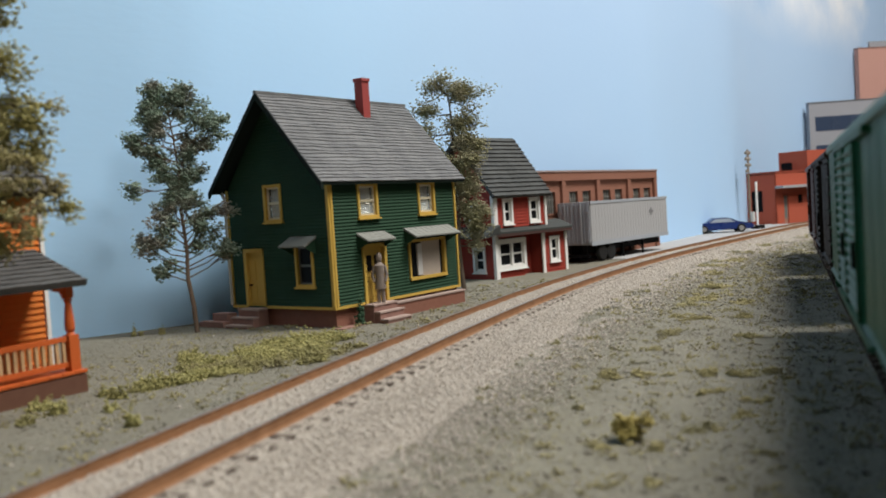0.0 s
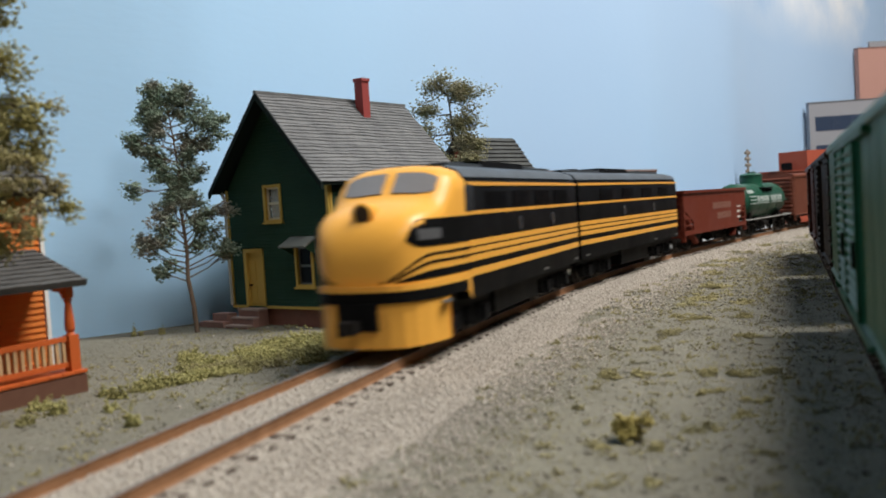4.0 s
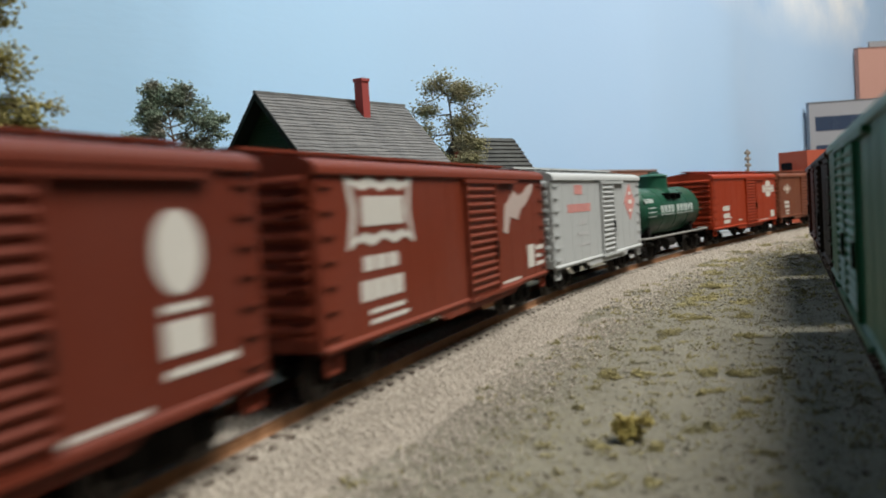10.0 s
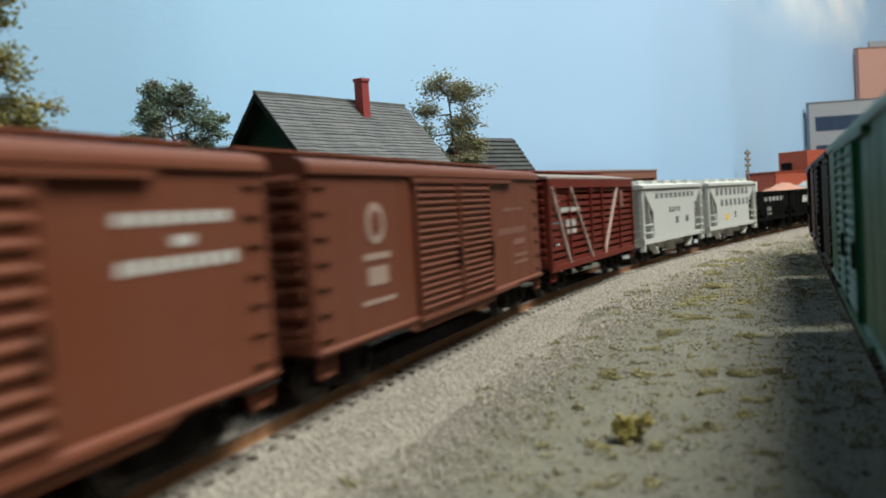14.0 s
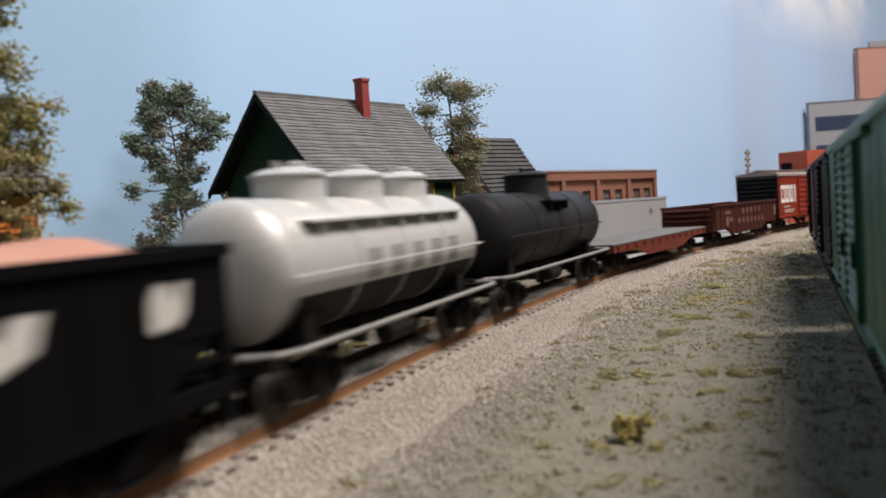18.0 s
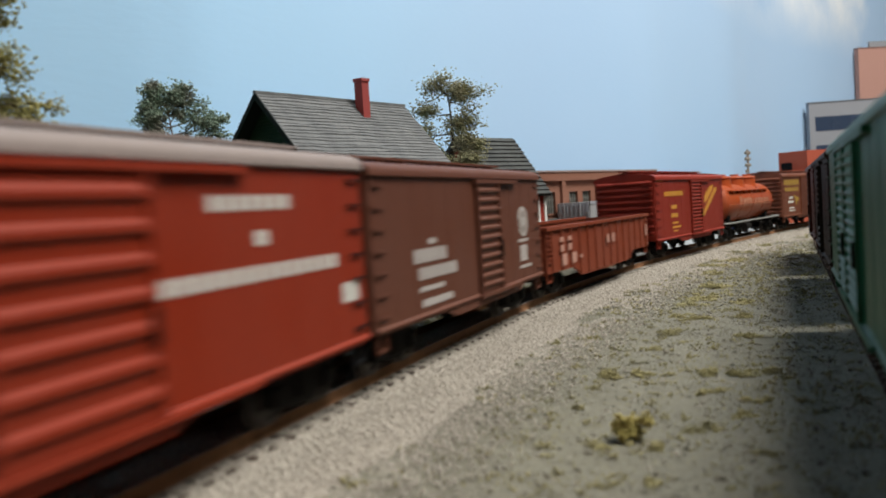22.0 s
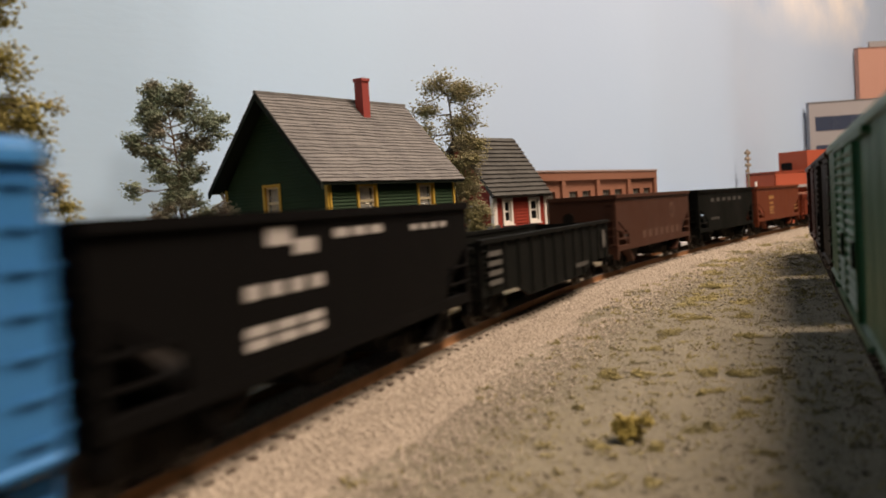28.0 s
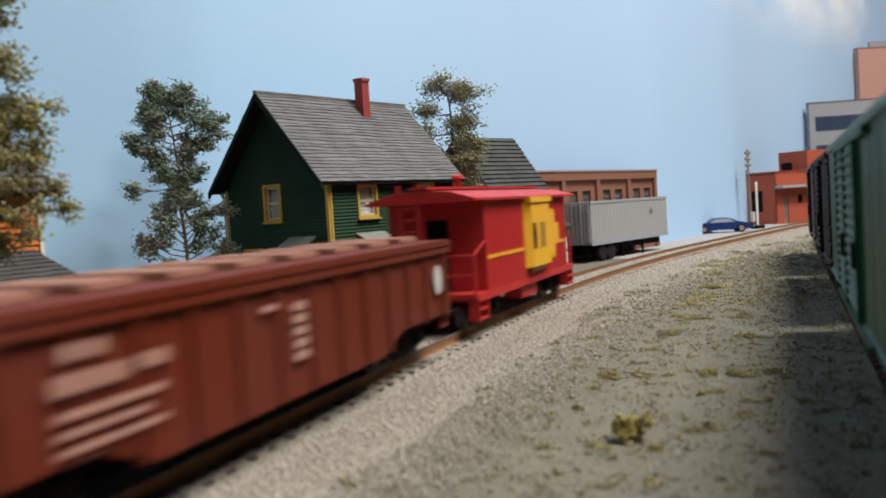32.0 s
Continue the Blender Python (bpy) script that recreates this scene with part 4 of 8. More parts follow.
def caboose(name, front, rear, label):
    car, length = new_car(name, front, rear, label, "caboose", truck_in=16)
    red = paint("caboose_red", (0.46, 0.025, 0.025), 0.45, 0.2)
    yel = paint("caboose_yellow", (0.80, 0.42, 0.03), 0.45, 0.15)
    h, eave = length / 2, 39.5
    hb = h - 10.5
    part("car_body", boxes((-hb, hb, -16.5, 16.5, 11.0, eave)), red, car)
    for i in range(24):
        x = -hb + 2 * hb * i / 24
        part("batten", boxes((x - 0.12, x + 0.12, 16.4, 16.75, 11.5, eave - 0.3)), red, car)
    bm = bmesh.new()
    prism(bm, [(-18.2, eave), (18.2, eave), (18.2, eave + 0.8), (10, eave + 3.2), (0, eave + 4.0), (-10, eave + 3.2), (-18.2, eave + 0.8)], -h - 1.5, h + 1.5, "x")
    part("roof", bm, red, car)
    part("running_board", boxes((-h - 2, h + 2, -3, 3, eave + 4.3, eave + 5.0)), red, car)
    # bay window
    for s in (1, -1):
        bm = bmesh.new()
        xb = length * (0.5 - 0.55)
        prism(bm, [(xb - 14, s * 16.3), (xb - 11, s * 19.0), (xb + 11, s * 19.0), (xb + 14, s * 16.3)], 15.0, eave - 0.2, "z")
        bay = part("bay_window", bm, yel, car, "yellow bay with a dark window")
        ys = sorted((s * 18.9, s * 19.12))
        part("pane", boxes((xb + 6.6, xb + 10.4, *ys, 21.5, 30.5)), M_BLACK, bay)
        part("pane", boxes((xb - 4.5, xb + 1.8, *ys, 21.5, 30.5)), paint("amber_pane", (0.38, 0.20, 0.025), 0.3, 0.3), bay, "amber-tinted window pane")
        part("bay_head", boxes((xb - 13, xb + 13, min(s * 16.4, s * 19.5), max(s * 16.4, s * 19.5), eave - 1.6, eave + 0.4)), yel, bay)
    marks(car, length, [(0.1, 0.42, 21.2, 22.4), (0.67, 0.9, 21.2, 22.4)], yel, 16.6, "", "stripe")
    emblem(car, length, 0.745, 25.5, [(a * 1.36, b * 1.64) for a, b in CROSS], yel, 16.6, "yellow cross emblem")
    marks(car, length, words(0.5, 0.66, 12.8, 14.6, 5), M_LETTER, 16.6)
    for x, way in ((h, 1), (-h, -1)):
        part("platform", boxes((min(x, x - way * 10.6), max(x, x - way * 10.6), -16.5, 16.5, 10.0, 11.4)), red, car)
        bm = bmesh.new()
        for s in (1, -1):
            cyl(bm, (x - way * 1, s * 15.8, 11), (x - way * 1, s * 15.8, 23), 0.5, 6)
            cyl(bm, (x - way * 1, s * 6, 11), (x - way * 1, s * 6, 23), 0.4, 6)
            for z in (17, 23):
                cyl(bm, (x - way * 1, s * 15.8, z), (x - way * 1, s * 6, z), 0.4, 6)
            cyl(bm, (x - way * 1, s * 15.8, 23), (x - way * 10, s * 16.2, 27), 0.35, 6)
        cyl(bm, (x - way * 1, 0, 11), (x - way * 1, 0, eave + 1), 0.4, 6)
        part("railing", bm, red, car)
        bm = bmesh.new()
        for s in (-1, 1):
            cyl(bm, (x + way * 0.8, s * 3.2 - 4, 11), (x + way * 0.8, s * 3.2 - 4, eave + 6), 0.45, 6)
        for i in range(9):
            z = 13 + i * 3.6
            cyl(bm, (x + way * 0.8, -7.2, z), (x + way * 0.8, -0.8, z), 0.35, 6)
        part("end_ladder", bm, red, car)
        for s in (1, -1):
            bm = bmesh.new()
            for i in range(3):
                box(bm, min(x - way * 1.5, x - way * 9.5), max(x - way * 1.5, x - way * 9.5), min(s * 13, s * 16.5), max(s * 13, s * 16.5), 3.2 + i * 3, 3.8 + i * 3)
            box(bm, min(x - way * 1.5, x - way * 2), max(x - way * 1.5, x - way * 2), min(s * 13, s * 16.6), max(s * 13, s * 16.6), 3, 11)
            box(bm, min(x - way * 9.2, x - way * 9.7), max(x - way * 9.2, x - way * 9.7), min(s * 13, s * 16.6), max(s * 13, s * 16.6), 3, 11)
            part("steps", bm, red, car)
        part("end_door", boxes((min(hb * way, hb * way + way * 0.4), max(hb * way, hb * way + way * 0.4), -4, 4, 11.5, 34)), M_BLACK, car)
    bm = bmesh.new()
    cyl(bm, (length * 0.12, -5, eave + 3), (length * 0.12, -5, eave + 8.5), 1.2, 10)
    turned(bm, [(1.2, 8.2), (2.4, 8.6), (2.2, 9.2), (0.3, 10)], (length * 0.12, -5, eave), "z", 12)
    part("smokejack", bm, red, car)
    part("side_sill", boxes((-h + 2, h - 2, -16.6, 16.6, 9.0, 11.2)), red, car)
    part("battery_box", boxes((-9, 9, 8, 15, 4.5, 9.2)), red, car)
    underframe(car, length)
    return car

GOLD = paint("loco_gold", (0.78, 0.38, 0.06), 0.35, 0.12)
LOCO_BLACK = paint("loco_black", (0.006, 0.006, 0.0062), 0.45, 0.15)
LOCO_ROOF = paint("loco_roof_grey", (0.055, 0.065, 0.075), 0.5, 0.25)


def hull_section(x, w, top, low):
    """A hooded cross-section: straight sides, rounded roof."""
    k = top - low
    r = min(8.0, k * 0.25)
    pts = [(w, low), (w, low + k * 0.35), (w, top - r), (w * 0.965, top - r * 0.62), (w * 0.86, top - r * 0.3), (w * 0.6, top - r * 0.08), (w * 0.25, top)]
    return [(x, y, z) for y, z in pts] + [(x, -y, z) for y, z in pts[::-1]]


def hull(w0, w1, sections, z0=None):
    bm = bmesh.new()
    loft(bm, [hull_section(*s) for s in sections])
    return bm


def loco_side(car, xa, xb, s):
    """Stripes, grilles and portholes on one flank, from xa (rear) to xb (front)."""
    y = s * 18.5
    for zc, half in ((44.4, 0.55), (36.0, 0.55), (27.3, 0.85), (25.15, 0.75), (22.9, 0.9), (18.85, 1.05)):
        part("stripe", boxes((xa, xb, min(y, y + s * 0.12), max(y, y + s * 0.12), zc - half, zc + half)), GOLD, car, "golden yellow stripe")
    bm = bmesh.new()
    for i in range(4):
        x0 = xa + (xb - xa) * (0.12 + 0.2 * i)
        for k in range(9):
            prism(bm, [(x0, 37.0 + k * 0.6), (x0 + 20, 37.0 + k * 0.6), (x0 + 20, 37.3 + k * 0.6), (x0, 37.3 + k * 0.6)], y, y + s * 0.35, "y")
    part("air_grille", bm, LOCO_BLACK, car)
    for u in (0.3, 0.62):
        x = xa + (xb - xa) * u
        bm = bmesh.new()
        turned(bm, [(0.3, 0), (2.4, 0), (2.4, 0.25 * s), (1.9, 0.3 * s), (0.3, 0.1 * s)], (x, y, 31.3), "y", 18)
        part("porthole", bm, paint("porthole_grey", (0.03, 0.032, 0.035), 0.2, 0.1), car)


def loco_gear(car, xa, xb):
    bm = boxes((xa + 2, xb - 2, -15, 15, 9.0, 13.0))
    for x0, x1 in ((-26, 22),):
        box(bm, x0, x1, -16, 16, 4.0, 11.5)
    part("fuel_tank", bm, LOCO_BLACK, car)
    for s in (1, -1):
        for x in (xa + 6, xb - 8, xa + 52):
            part("step_plate", boxes((x - 2.2, x + 2.2, min(s * 17.6, s * 18.9), max(s * 17.6, s * 18.9), 12.8, 13.5)), paint("worn_step_plate", (0.13, 0.127, 0.122), 0.5, 0.3), car, "worn pale step plate")
    for x in (xa + 28, xb - 30):
        t = again("truck", TRUCK["bolster"], car, "black locomotive truck", (x, 0, 0))
        for side in (0, 180):
            bm = bmesh.new()
            prism(bm, [(-20, 9), (20, 9), (21, 6.5), (17, 3), (8, 2.4), (4, 4.6), (-4, 4.6), (-8, 2.4), (-17, 3), (-21, 6.5)], 12.2, 15.0, "y")
            for xx in (-13.5, 13.5):
                box(bm, xx - 2.4, xx + 2.4, 15, 16.6, 3.5, 8)
            for xx in (-8, 0, 8):
                cyl(bm, (xx, 15.2, 3.6), (xx, 15.2, 9), 1.0, 8)
            part("sideframe", bm, M_BLACK, t, "", False, (0, 0, 0), (0, 0, side))
        for ax in (-13.5, 13.5):
            for side in (0, 180):
                again("wheel", TRUCK["wheel"], t, "", (ax, 9.6 * (1 if side == 0 else -1), 5.2), (0, 0, side))


def loco_roof(car, xa, xb):
    for u in (0.2, 0.38, 0.62, 0.8):
        x = xa + (xb - xa) * u
        bm = bmesh.new()
        turned(bm, [(6.4, 50.0), (6.4, 52.0), (5.6, 52.4), (0.4, 52.4)], (x, 0, 0), "z", 20)
        part("roof_fan", bm, LOCO_BLACK, car)
    xm = xa + (xb - xa) * 0.52
    part("fan_housing", soft_box(0.7, xm - 24, xm + 24, -8.5, 8.5, 50.0, 52.8), LOCO_BLACK, car, "low black fan housing")
    for x in (-8, 8):
        part("exhaust_stack", boxes((x - 2, x + 2, -2.4, 2.4, 50, 53)), LOCO_BLACK, car)
    bm = boxes((xa + 4, xa + (xb - xa) * 0.95, 7, 8.4, 50.0, 51.6), (xa + 4, xa + (xb - xa) * 0.95, -8.4, -7, 50.0, 51.6))
    part("roof_rail", bm, LOCO_ROOF, car)


def diesel_b():
    front, rear = 961.3 * 1.055, 1127.1 * 1.055
    car, length = new_car("diesel_booster", front, rear, "black streamlined diesel booster unit with golden stripes", "locomotive", 30, False)
    h = length / 2
    body = hull(0, 0, [(-h, 18.5, 50.4, 11.5), (h, 18.5, 50.4, 11.5)])
    part("car_body", body, LOCO_BLACK, car, "", True)
    bm = bmesh.new()
    prism(bm, [(-17.9, 46.4), (-16.0, 48.6), (-11.1, 50.2), (-4.6, 50.75), (4.6, 50.75), (11.1, 50.2), (16.0, 48.6), (17.9, 46.4), (0, 45)], -h - 0.1, h + 0.1, "x")
    part("roof", bm, LOCO_ROOF, car, "grey roof", True)
    for s in (1, -1):
        loco_side(car, -h, h, s)
    for x, way in ((h, 1), (-h, -1)):
        bm = boxes((min(x, x + way * 1.6), max(x, x + way * 1.6), -8, 8, 12, 46))
        part("diaphragm", bm, LOCO_BLACK, car)
    loco_gear(car, -h, h)
    loco_roof(car, -h, h)


NOSE = [(-1.0, 18.52, 50.45, 11.4), (3, 18.5, 50.4, 16.5), (5.5, 18.45, 49.9, 17.0), (7.5, 18.35, 48.6, 17.0), (10, 18.2, 45.9, 17.0), (13, 18.0, 42.6, 17.0), (15, 17.85, 41.1, 17.0), (19, 17.3, 40.0, 17.0),
        (23, 16.4, 38.8, 17.0), (26.5, 15.0, 37.0, 17.0), (29, 13.4, 34.8, 17.0), (30.6, 11.9, 32.6, 17.0), (31.8, 10.2, 30.0, 17.0), (32.6, 8.4, 27.4, 17.0), (33.2, 6.0, 24.4, 17.2)]


def nose_skin(x, z):
    """Half width of the nose at x past the cab's start and height z."""
    cols = list(zip(*NOSE))
    w, top, low = (float(np.interp(x, cols[0], cols[i])) for i in (1, 2, 3))
    pts = hull_section(0, w, top, low)[:7]
    return float(np.interp(z, [p[2] for p in pts], [p[1] for p in pts]))


def nose_patch(bm, outline, n0, s, thick=0.5, proud=0.16):
    """A strip on the nose's skin from columns (x, z low, z high)."""
    cols = []
    for x, za, zb in outline:
        for_z = [za + (zb - za) * k / 4 for k in range(5)]
        out = [bm.verts.new((n0 + x, s * (nose_skin(x, z) + proud), z)) for z in for_z]
        inn = [bm.verts.new((n0 + x, s * (nose_skin(x, z) - thick), z)) for z in for_z]
        cols.append(out + inn[::-1])
    for a, b in zip(cols, cols[1:]):
        for j in range(10):
            bm.faces.new((a[j], a[(j + 1) % 10], b[(j + 1) % 10], b[j]))
    bm.faces.new(cols[0])
    bm.faces.new(cols[-1][::-1])


def diesel_a():
    front, rear = 842.0, 954.0 * 1.055
    car, length = new_car("diesel_locomotive", front, rear, "black streamlined diesel locomotive with golden rounded nose and stripes", "locomotive", 30, False)
    h = length / 2
    n0 = h - 33.6
    body = hull(0, 0, [(-h, 18.5, 50.4, 11.5), (n0 + 1, 18.5, 50.4, 11.5)])
    part("car_body", body, LOCO_BLACK, car, "", True)
    bm = bmesh.new()
    prism(bm, [(-17.9, 46.4), (-16.0, 48.6), (-11.1, 50.2), (-4.6, 50.75), (4.6, 50.75), (11.1, 50.2), (16.0, 48.6), (17.9, 46.4), (0, 45)], -h - 0.1, n0 - 0.5, "x")
    part("roof", bm, LOCO_ROOF, car, "grey roof", True)
    bm = hull(0, 0, [(n0 + q[0], *q[1:]) for q in NOSE])
    part("nose", bm, GOLD, car, "golden yellow rounded nose and cab", True)
    # pale grey puts the windscreen's reflection into its colour
    glass = paint("cab_glass", (0.20, 0.195, 0.20), 0.2, 0.5, 1500)
    for s in (1, -1):
        bm = bmesh.new()
        lo, hi = [], []
        for y, zt, zl in ((1.6, 48.2, 42.6), (5.0, 48.2, 42.5), (9.0, 47.9, 42.2), (12.0, 47.2, 42.2), (14.0, 46.2, 42.6)):
            for z, row in ((zt, hi), (zl, lo)):
                f = y / 18.2
                top = z + 8.0 * float(np.interp(f, [0.25, 0.6, 0.86, 0.965], [0.0, 0.08, 0.3, 0.62]))
                x = float(np.interp(-top, [-49.9, -48.6, -45.9, -42.6, -41.1], [5.5, 7.5, 10, 13, 15]))
                row.append((Vector((n0 + x + 0.3, s * y, z + 0.3)), Vector((n0 + x - 0.8, s * y, z - 0.8))))
        quads = [[bm.verts.new(p) for p in (hi[i][0], lo[i][0], lo[i][1], hi[i][1])] for i in range(5)]
        for a, b in zip(quads, quads[1:]):
            for j in range(4):
                bm.faces.new((a[j], a[(j + 1) % 4], b[(j + 1) % 4], b[j]))
        bm.faces.new(quads[0])
        bm.faces.new(quads[-1][::-1])
        part("windscreen", bm, glass, car, "grey windscreen with its reflection put into the colour", True)
        bm = bmesh.new()
        prism(bm, [(n0 - 6, 36.5), (n0 + 0.6, 36.5), (n0 + 0.6, 42.8), (n0 - 0.6, 44), (n0 - 6, 44)], s * 18.3, s * 18.68, "y")
        part("cab_window", bm, paint("dark_cab_glass", (0.03, 0.032, 0.035), 0.2, 0.1), car)
        # black flank running forward into the number board
        bm = bmesh.new()
        cols = [(x, 28.2 + 1.7 * max(0, (x - 24.0) / 5.6) ** 3, 35.4 - 5.0 * max(0, (x - 24.0) / 5.6) ** 2) for x in np.linspace(-1.0, 29.5, 30)]
        nose_patch(bm, cols, n0, s)
        part("flank_band", bm, LOCO_BLACK, car, "black band with a rounded front end")
        bm = bmesh.new()
        nose_patch(bm, [(x, 30.0, 32.8) for x in np.linspace(17.6, 26.6, 9)], n0, s, 0.3, 0.35)
        part("number_board", bm, paint("dark_number_board", (0.10, 0.10, 0.105), 0.4, 0.2), car)
        # bands that sweep down the nose
        for za, zb, xe in ((25.85, 26.5, 33.1), (23.75, 24.45, 32.7), (19.95, 22.0, 31.6)):
            bm = bmesh.new()
            cols = []
            for x in np.concatenate([np.linspace(-1.0, xe - 13, 5), np.linspace(xe - 12, xe, 16)]):
                t = max(0.0, (x - xe + 13) / 13) ** 2.4
                cols.append((x, za + (19.4 - za) * t, zb + (19.9 - zb) * t))
            nose_patch(bm, cols, n0, s)
            part("nose_band", bm, LOCO_BLACK, car, "black band sweeping down the nose")
    bm = bmesh.new()
    turned(bm, [(0.5, 0), (3.0, 0), (3.2, 4.6), (2.6, 5.0), (2.3, 4.2), (0.5, 4.0)], (n0 + 23.5, 0, 37.4), "x", 20)
    lamp = part("headlight", bm, GOLD, car, "round headlight in a golden rim", True)
    bm = bmesh.new()
    turned(bm, [(0.4, 0), (2.35, 0), (2.2, 0.4), (0.4, 0.7)], (n0 + 27.9, 0, 37.4), "x", 18)
    part("lens", bm, paint("headlight_lens", (0.05, 0.035, 0.025), 0.15, 0.1), lamp, "dark glass lens", True)

    def plan(grow):
        side = [(2, 18.45), (12, 18.0), (19, 17.2), (24, 16.0), (28, 14.2), (31, 11.8), (33, 8.6), (34.0, 4.4), (34.2, 0)]
        pts = [(n0 + x + (grow if x > 25 else 0), y + grow) for x, y in side]
        return pts + [(x, -y) for x, y in pts[::-1] if y > 0.5]
    bm = bmesh.new()
    prism(bm, plan(0.25), 14.4, 17.4, "z")
    part("buffer_band", bm, LOCO_BLACK, car, "black band above the pilot")
    bm = bmesh.new()
    prism(bm, plan(0.3), 17.4, 18.9, "z")
    part("nose_lip", bm, GOLD, car)
    bm = bmesh.new()
    prism(bm, [(max(x, n0 + 15), y) for x, y in plan(-0.2)], 2.8, 14.4, "z")
    pilot = part("pilot", bm, GOLD, car, "golden pilot with a dark coupler opening")
    # no hole is cut: a black block stands for the shaded opening
    part("coupler_opening", soft_box(1.6, n0 + 30.4, n0 + 34.7, -7.2, 7.2, 5.8, 16.2), M_BLACK, pilot)
    for s in (1, -1):
        loco_side(car, -h, n0 - 1, s)
    part("diaphragm", boxes((-h - 1.6, -h, -8, 8, 12, 46)), LOCO_BLACK, car)
    loco_gear(car, -h, h - 8)
    loco_roof(car, -h, n0 - 6)


K = 1.055


def consist():
    diesel_a()
    diesel_b()
    c, n, m = hopper("open_hopper", 1140 * K, 1276.9 * K, "red-brown open hopper car with faded white lettering", (0.26, 0.05, 0.032), ribs=0)
    marks(c, n, words(0.43, 0.74, 25.5, 30, 8) + words(0.5, 0.73, 18.5, 23.0, 7), M_FADED)
    marks(c, n, [(0.84, 0.90, 25, 26), (0.84, 0.90, 21, 22.5), (0.84, 0.90, 17, 18.5)])
    green = (0.017, 0.092, 0.054)
    c, n, m = tank_car("green_tank_car", 1358.0, 1494.0, "green single-dome tank car with white lettering", green)
    worn_white = paint("worn_white_lettering", (0.42, 0.47, 0.45), 0.6, 0.45)
    tank_marks(c, n, words(0.27, 0.53, -10, 15, 5, 0.66) + words(0.57, 0.83, -10, 15, 5, 0.66), mat=worn_white)
    tank_marks(c, n, words(0.12, 0.24, 26, 38, 4) + [(0.12, 0.25, 13, 16), (0.12, 0.25, 2, 5), (0.12, 0.25, -9, -6)], mat=worn_white)
    c, n, m = boxcar("double_door_boxcar", 1426.9 * K, 1585.3 * K, "weathered brown boxcar with double ribbed doors", (0.205, 0.083, 0.054), doors=((0.292, 0.459), (0.492, 0.655)), ribs=20)
    marks(c, n, words(0.74, 0.95, 36, 40, 8) + words(0.78, 0.94, 30, 33, 7), M_FADED)
    c, n, m = boxcar("boxcar", 1601.3 * K, 1733.5 * K, "rust-red boxcar with a white cross emblem", (0.29, 0.060, 0.028), doors=((0.534, 0.698),))
    emblem(c, n, 0.895, 34.5, [(a * 1.75, b * 0.66) for a, b in CROSS])
    marks(c, n, words(0.144, 0.25, 23, 26, 4, 0.9) + words(0.144, 0.25, 19.2, 22, 5, 0.9) + [(0.144, 0.24, 15.8, 17.8), (0.144, 0.23, 13.4, 14.6)])
    marks(c, n, [(0.90, 0.955, 13.2, 19.0)], paint("worn_pink_lettering", (0.42, 0.34, 0.31), 0.6, 0.3))
    c, n, m = boxcar("boxcar", 1744.7 * K, 1904.0 * K, "dark maroon boxcar with white lettering and round emblem", (0.215, 0.043, 0.028), doors=((0.50, 0.72),))
    marks(c, n, words(0.09, 0.37, 25.0, 27.8, 13, 0.8) + [(0.19, 0.33, 21.4, 23.4), (0.2, 0.34, 18.0, 20.2), (0.2, 0.33, 15.4, 16.8), (0.2, 0.38, 12.8, 13.8)])
    emblem(c, n, 0.872, 34.0, ring_pts(5.6, 6.2))
    marks(c, n, [(0.845, 0.905, 25.4, 26.6), (0.845, 0.905, 19.2, 24.2), (0.845, 0.95, 16.2, 17.4), (0.72, 0.82, 12.4, 13.2)])
    c, n, m = boxcar("boxcar", 1924.9 * K, 2084.1 * K, "maroon boxcar with large white framed emblem", (0.29, 0.060, 0.038), doors=((0.489, 0.645),))
    wave = [(-9, -7), (-6, -5.4), (-3, -6.6), (0, -5.2), (3, -6.6), (6, -5.4), (9, -7), (7.8, 0), (9, 7), (6, 5.4), (3, 6.6), (0, 5.2), (-3, 6.6), (-6, 5.4), (-9, 7), (-7.8, 0)]
    emblem(c, n, 0.173, 38.2, [(a * 1.9, b * 1.15) for a, b in wave])
    emblem(c, n, 0.173, 38.2, [(a * 1.6, b * 0.8) for a, b in wave], m, 18.1)
    marks(c, n, words(0.11, 0.24, 35.0, 41.4, 5, 0.94), M_LETTER, 18.28)
    marks(c, n, words(0.11, 0.22, 25.4, 28.6, 3, 0.85) + words(0.10, 0.23, 19.0, 23.4, 4, 0.9) + [(0.12, 0.23, 16.0, 17.0), (0.12, 0.24, 13.8, 14.8)])
    emblem(c, n, 0.82, 36.5, [(1.8 * a, 0.95 * b) for a, b in [(-11, -8), (-8.5, -8.8), (-6.5, -3), (-2, -4.5), (0.5, -1), (4, 1), (9, 5.5), (10, 8.6), (6.5, 8), (3, 5.2), (-1, 4.2), (-3.5, 6), (-7, 2.4), (-9.5, 1)]], paint("worn_pink_lettering", (0.42, 0.34, 0.31), 0.6, 0.3))
    marks(c, n, [(0.86, 0.91, 15, 23), (0.925, 0.985, 20.6, 22.2), (0.925, 0.985, 17.8, 19.2), (0.925, 0.985, 15, 16.4), (0.68, 0.80, 12.4, 13.2)])
    c, n, m = boxcar("white_boxcar", 2099.0 * K, 2232.9 * K, "clean white boxcar with red lettering and diamond emblem", (0.53, 0.55, 0.55), doors=((0.469, 0.616),), wear=0.12)
    red = paint("red_lettering", (0.55, 0.24, 0.22), 0.6, 0.2)
    marks(c, n, words(0.20, 0.28, 40, 44, 3, 0.9) + words(0.13, 0.36, 32.5, 36, 9, 0.88), red)
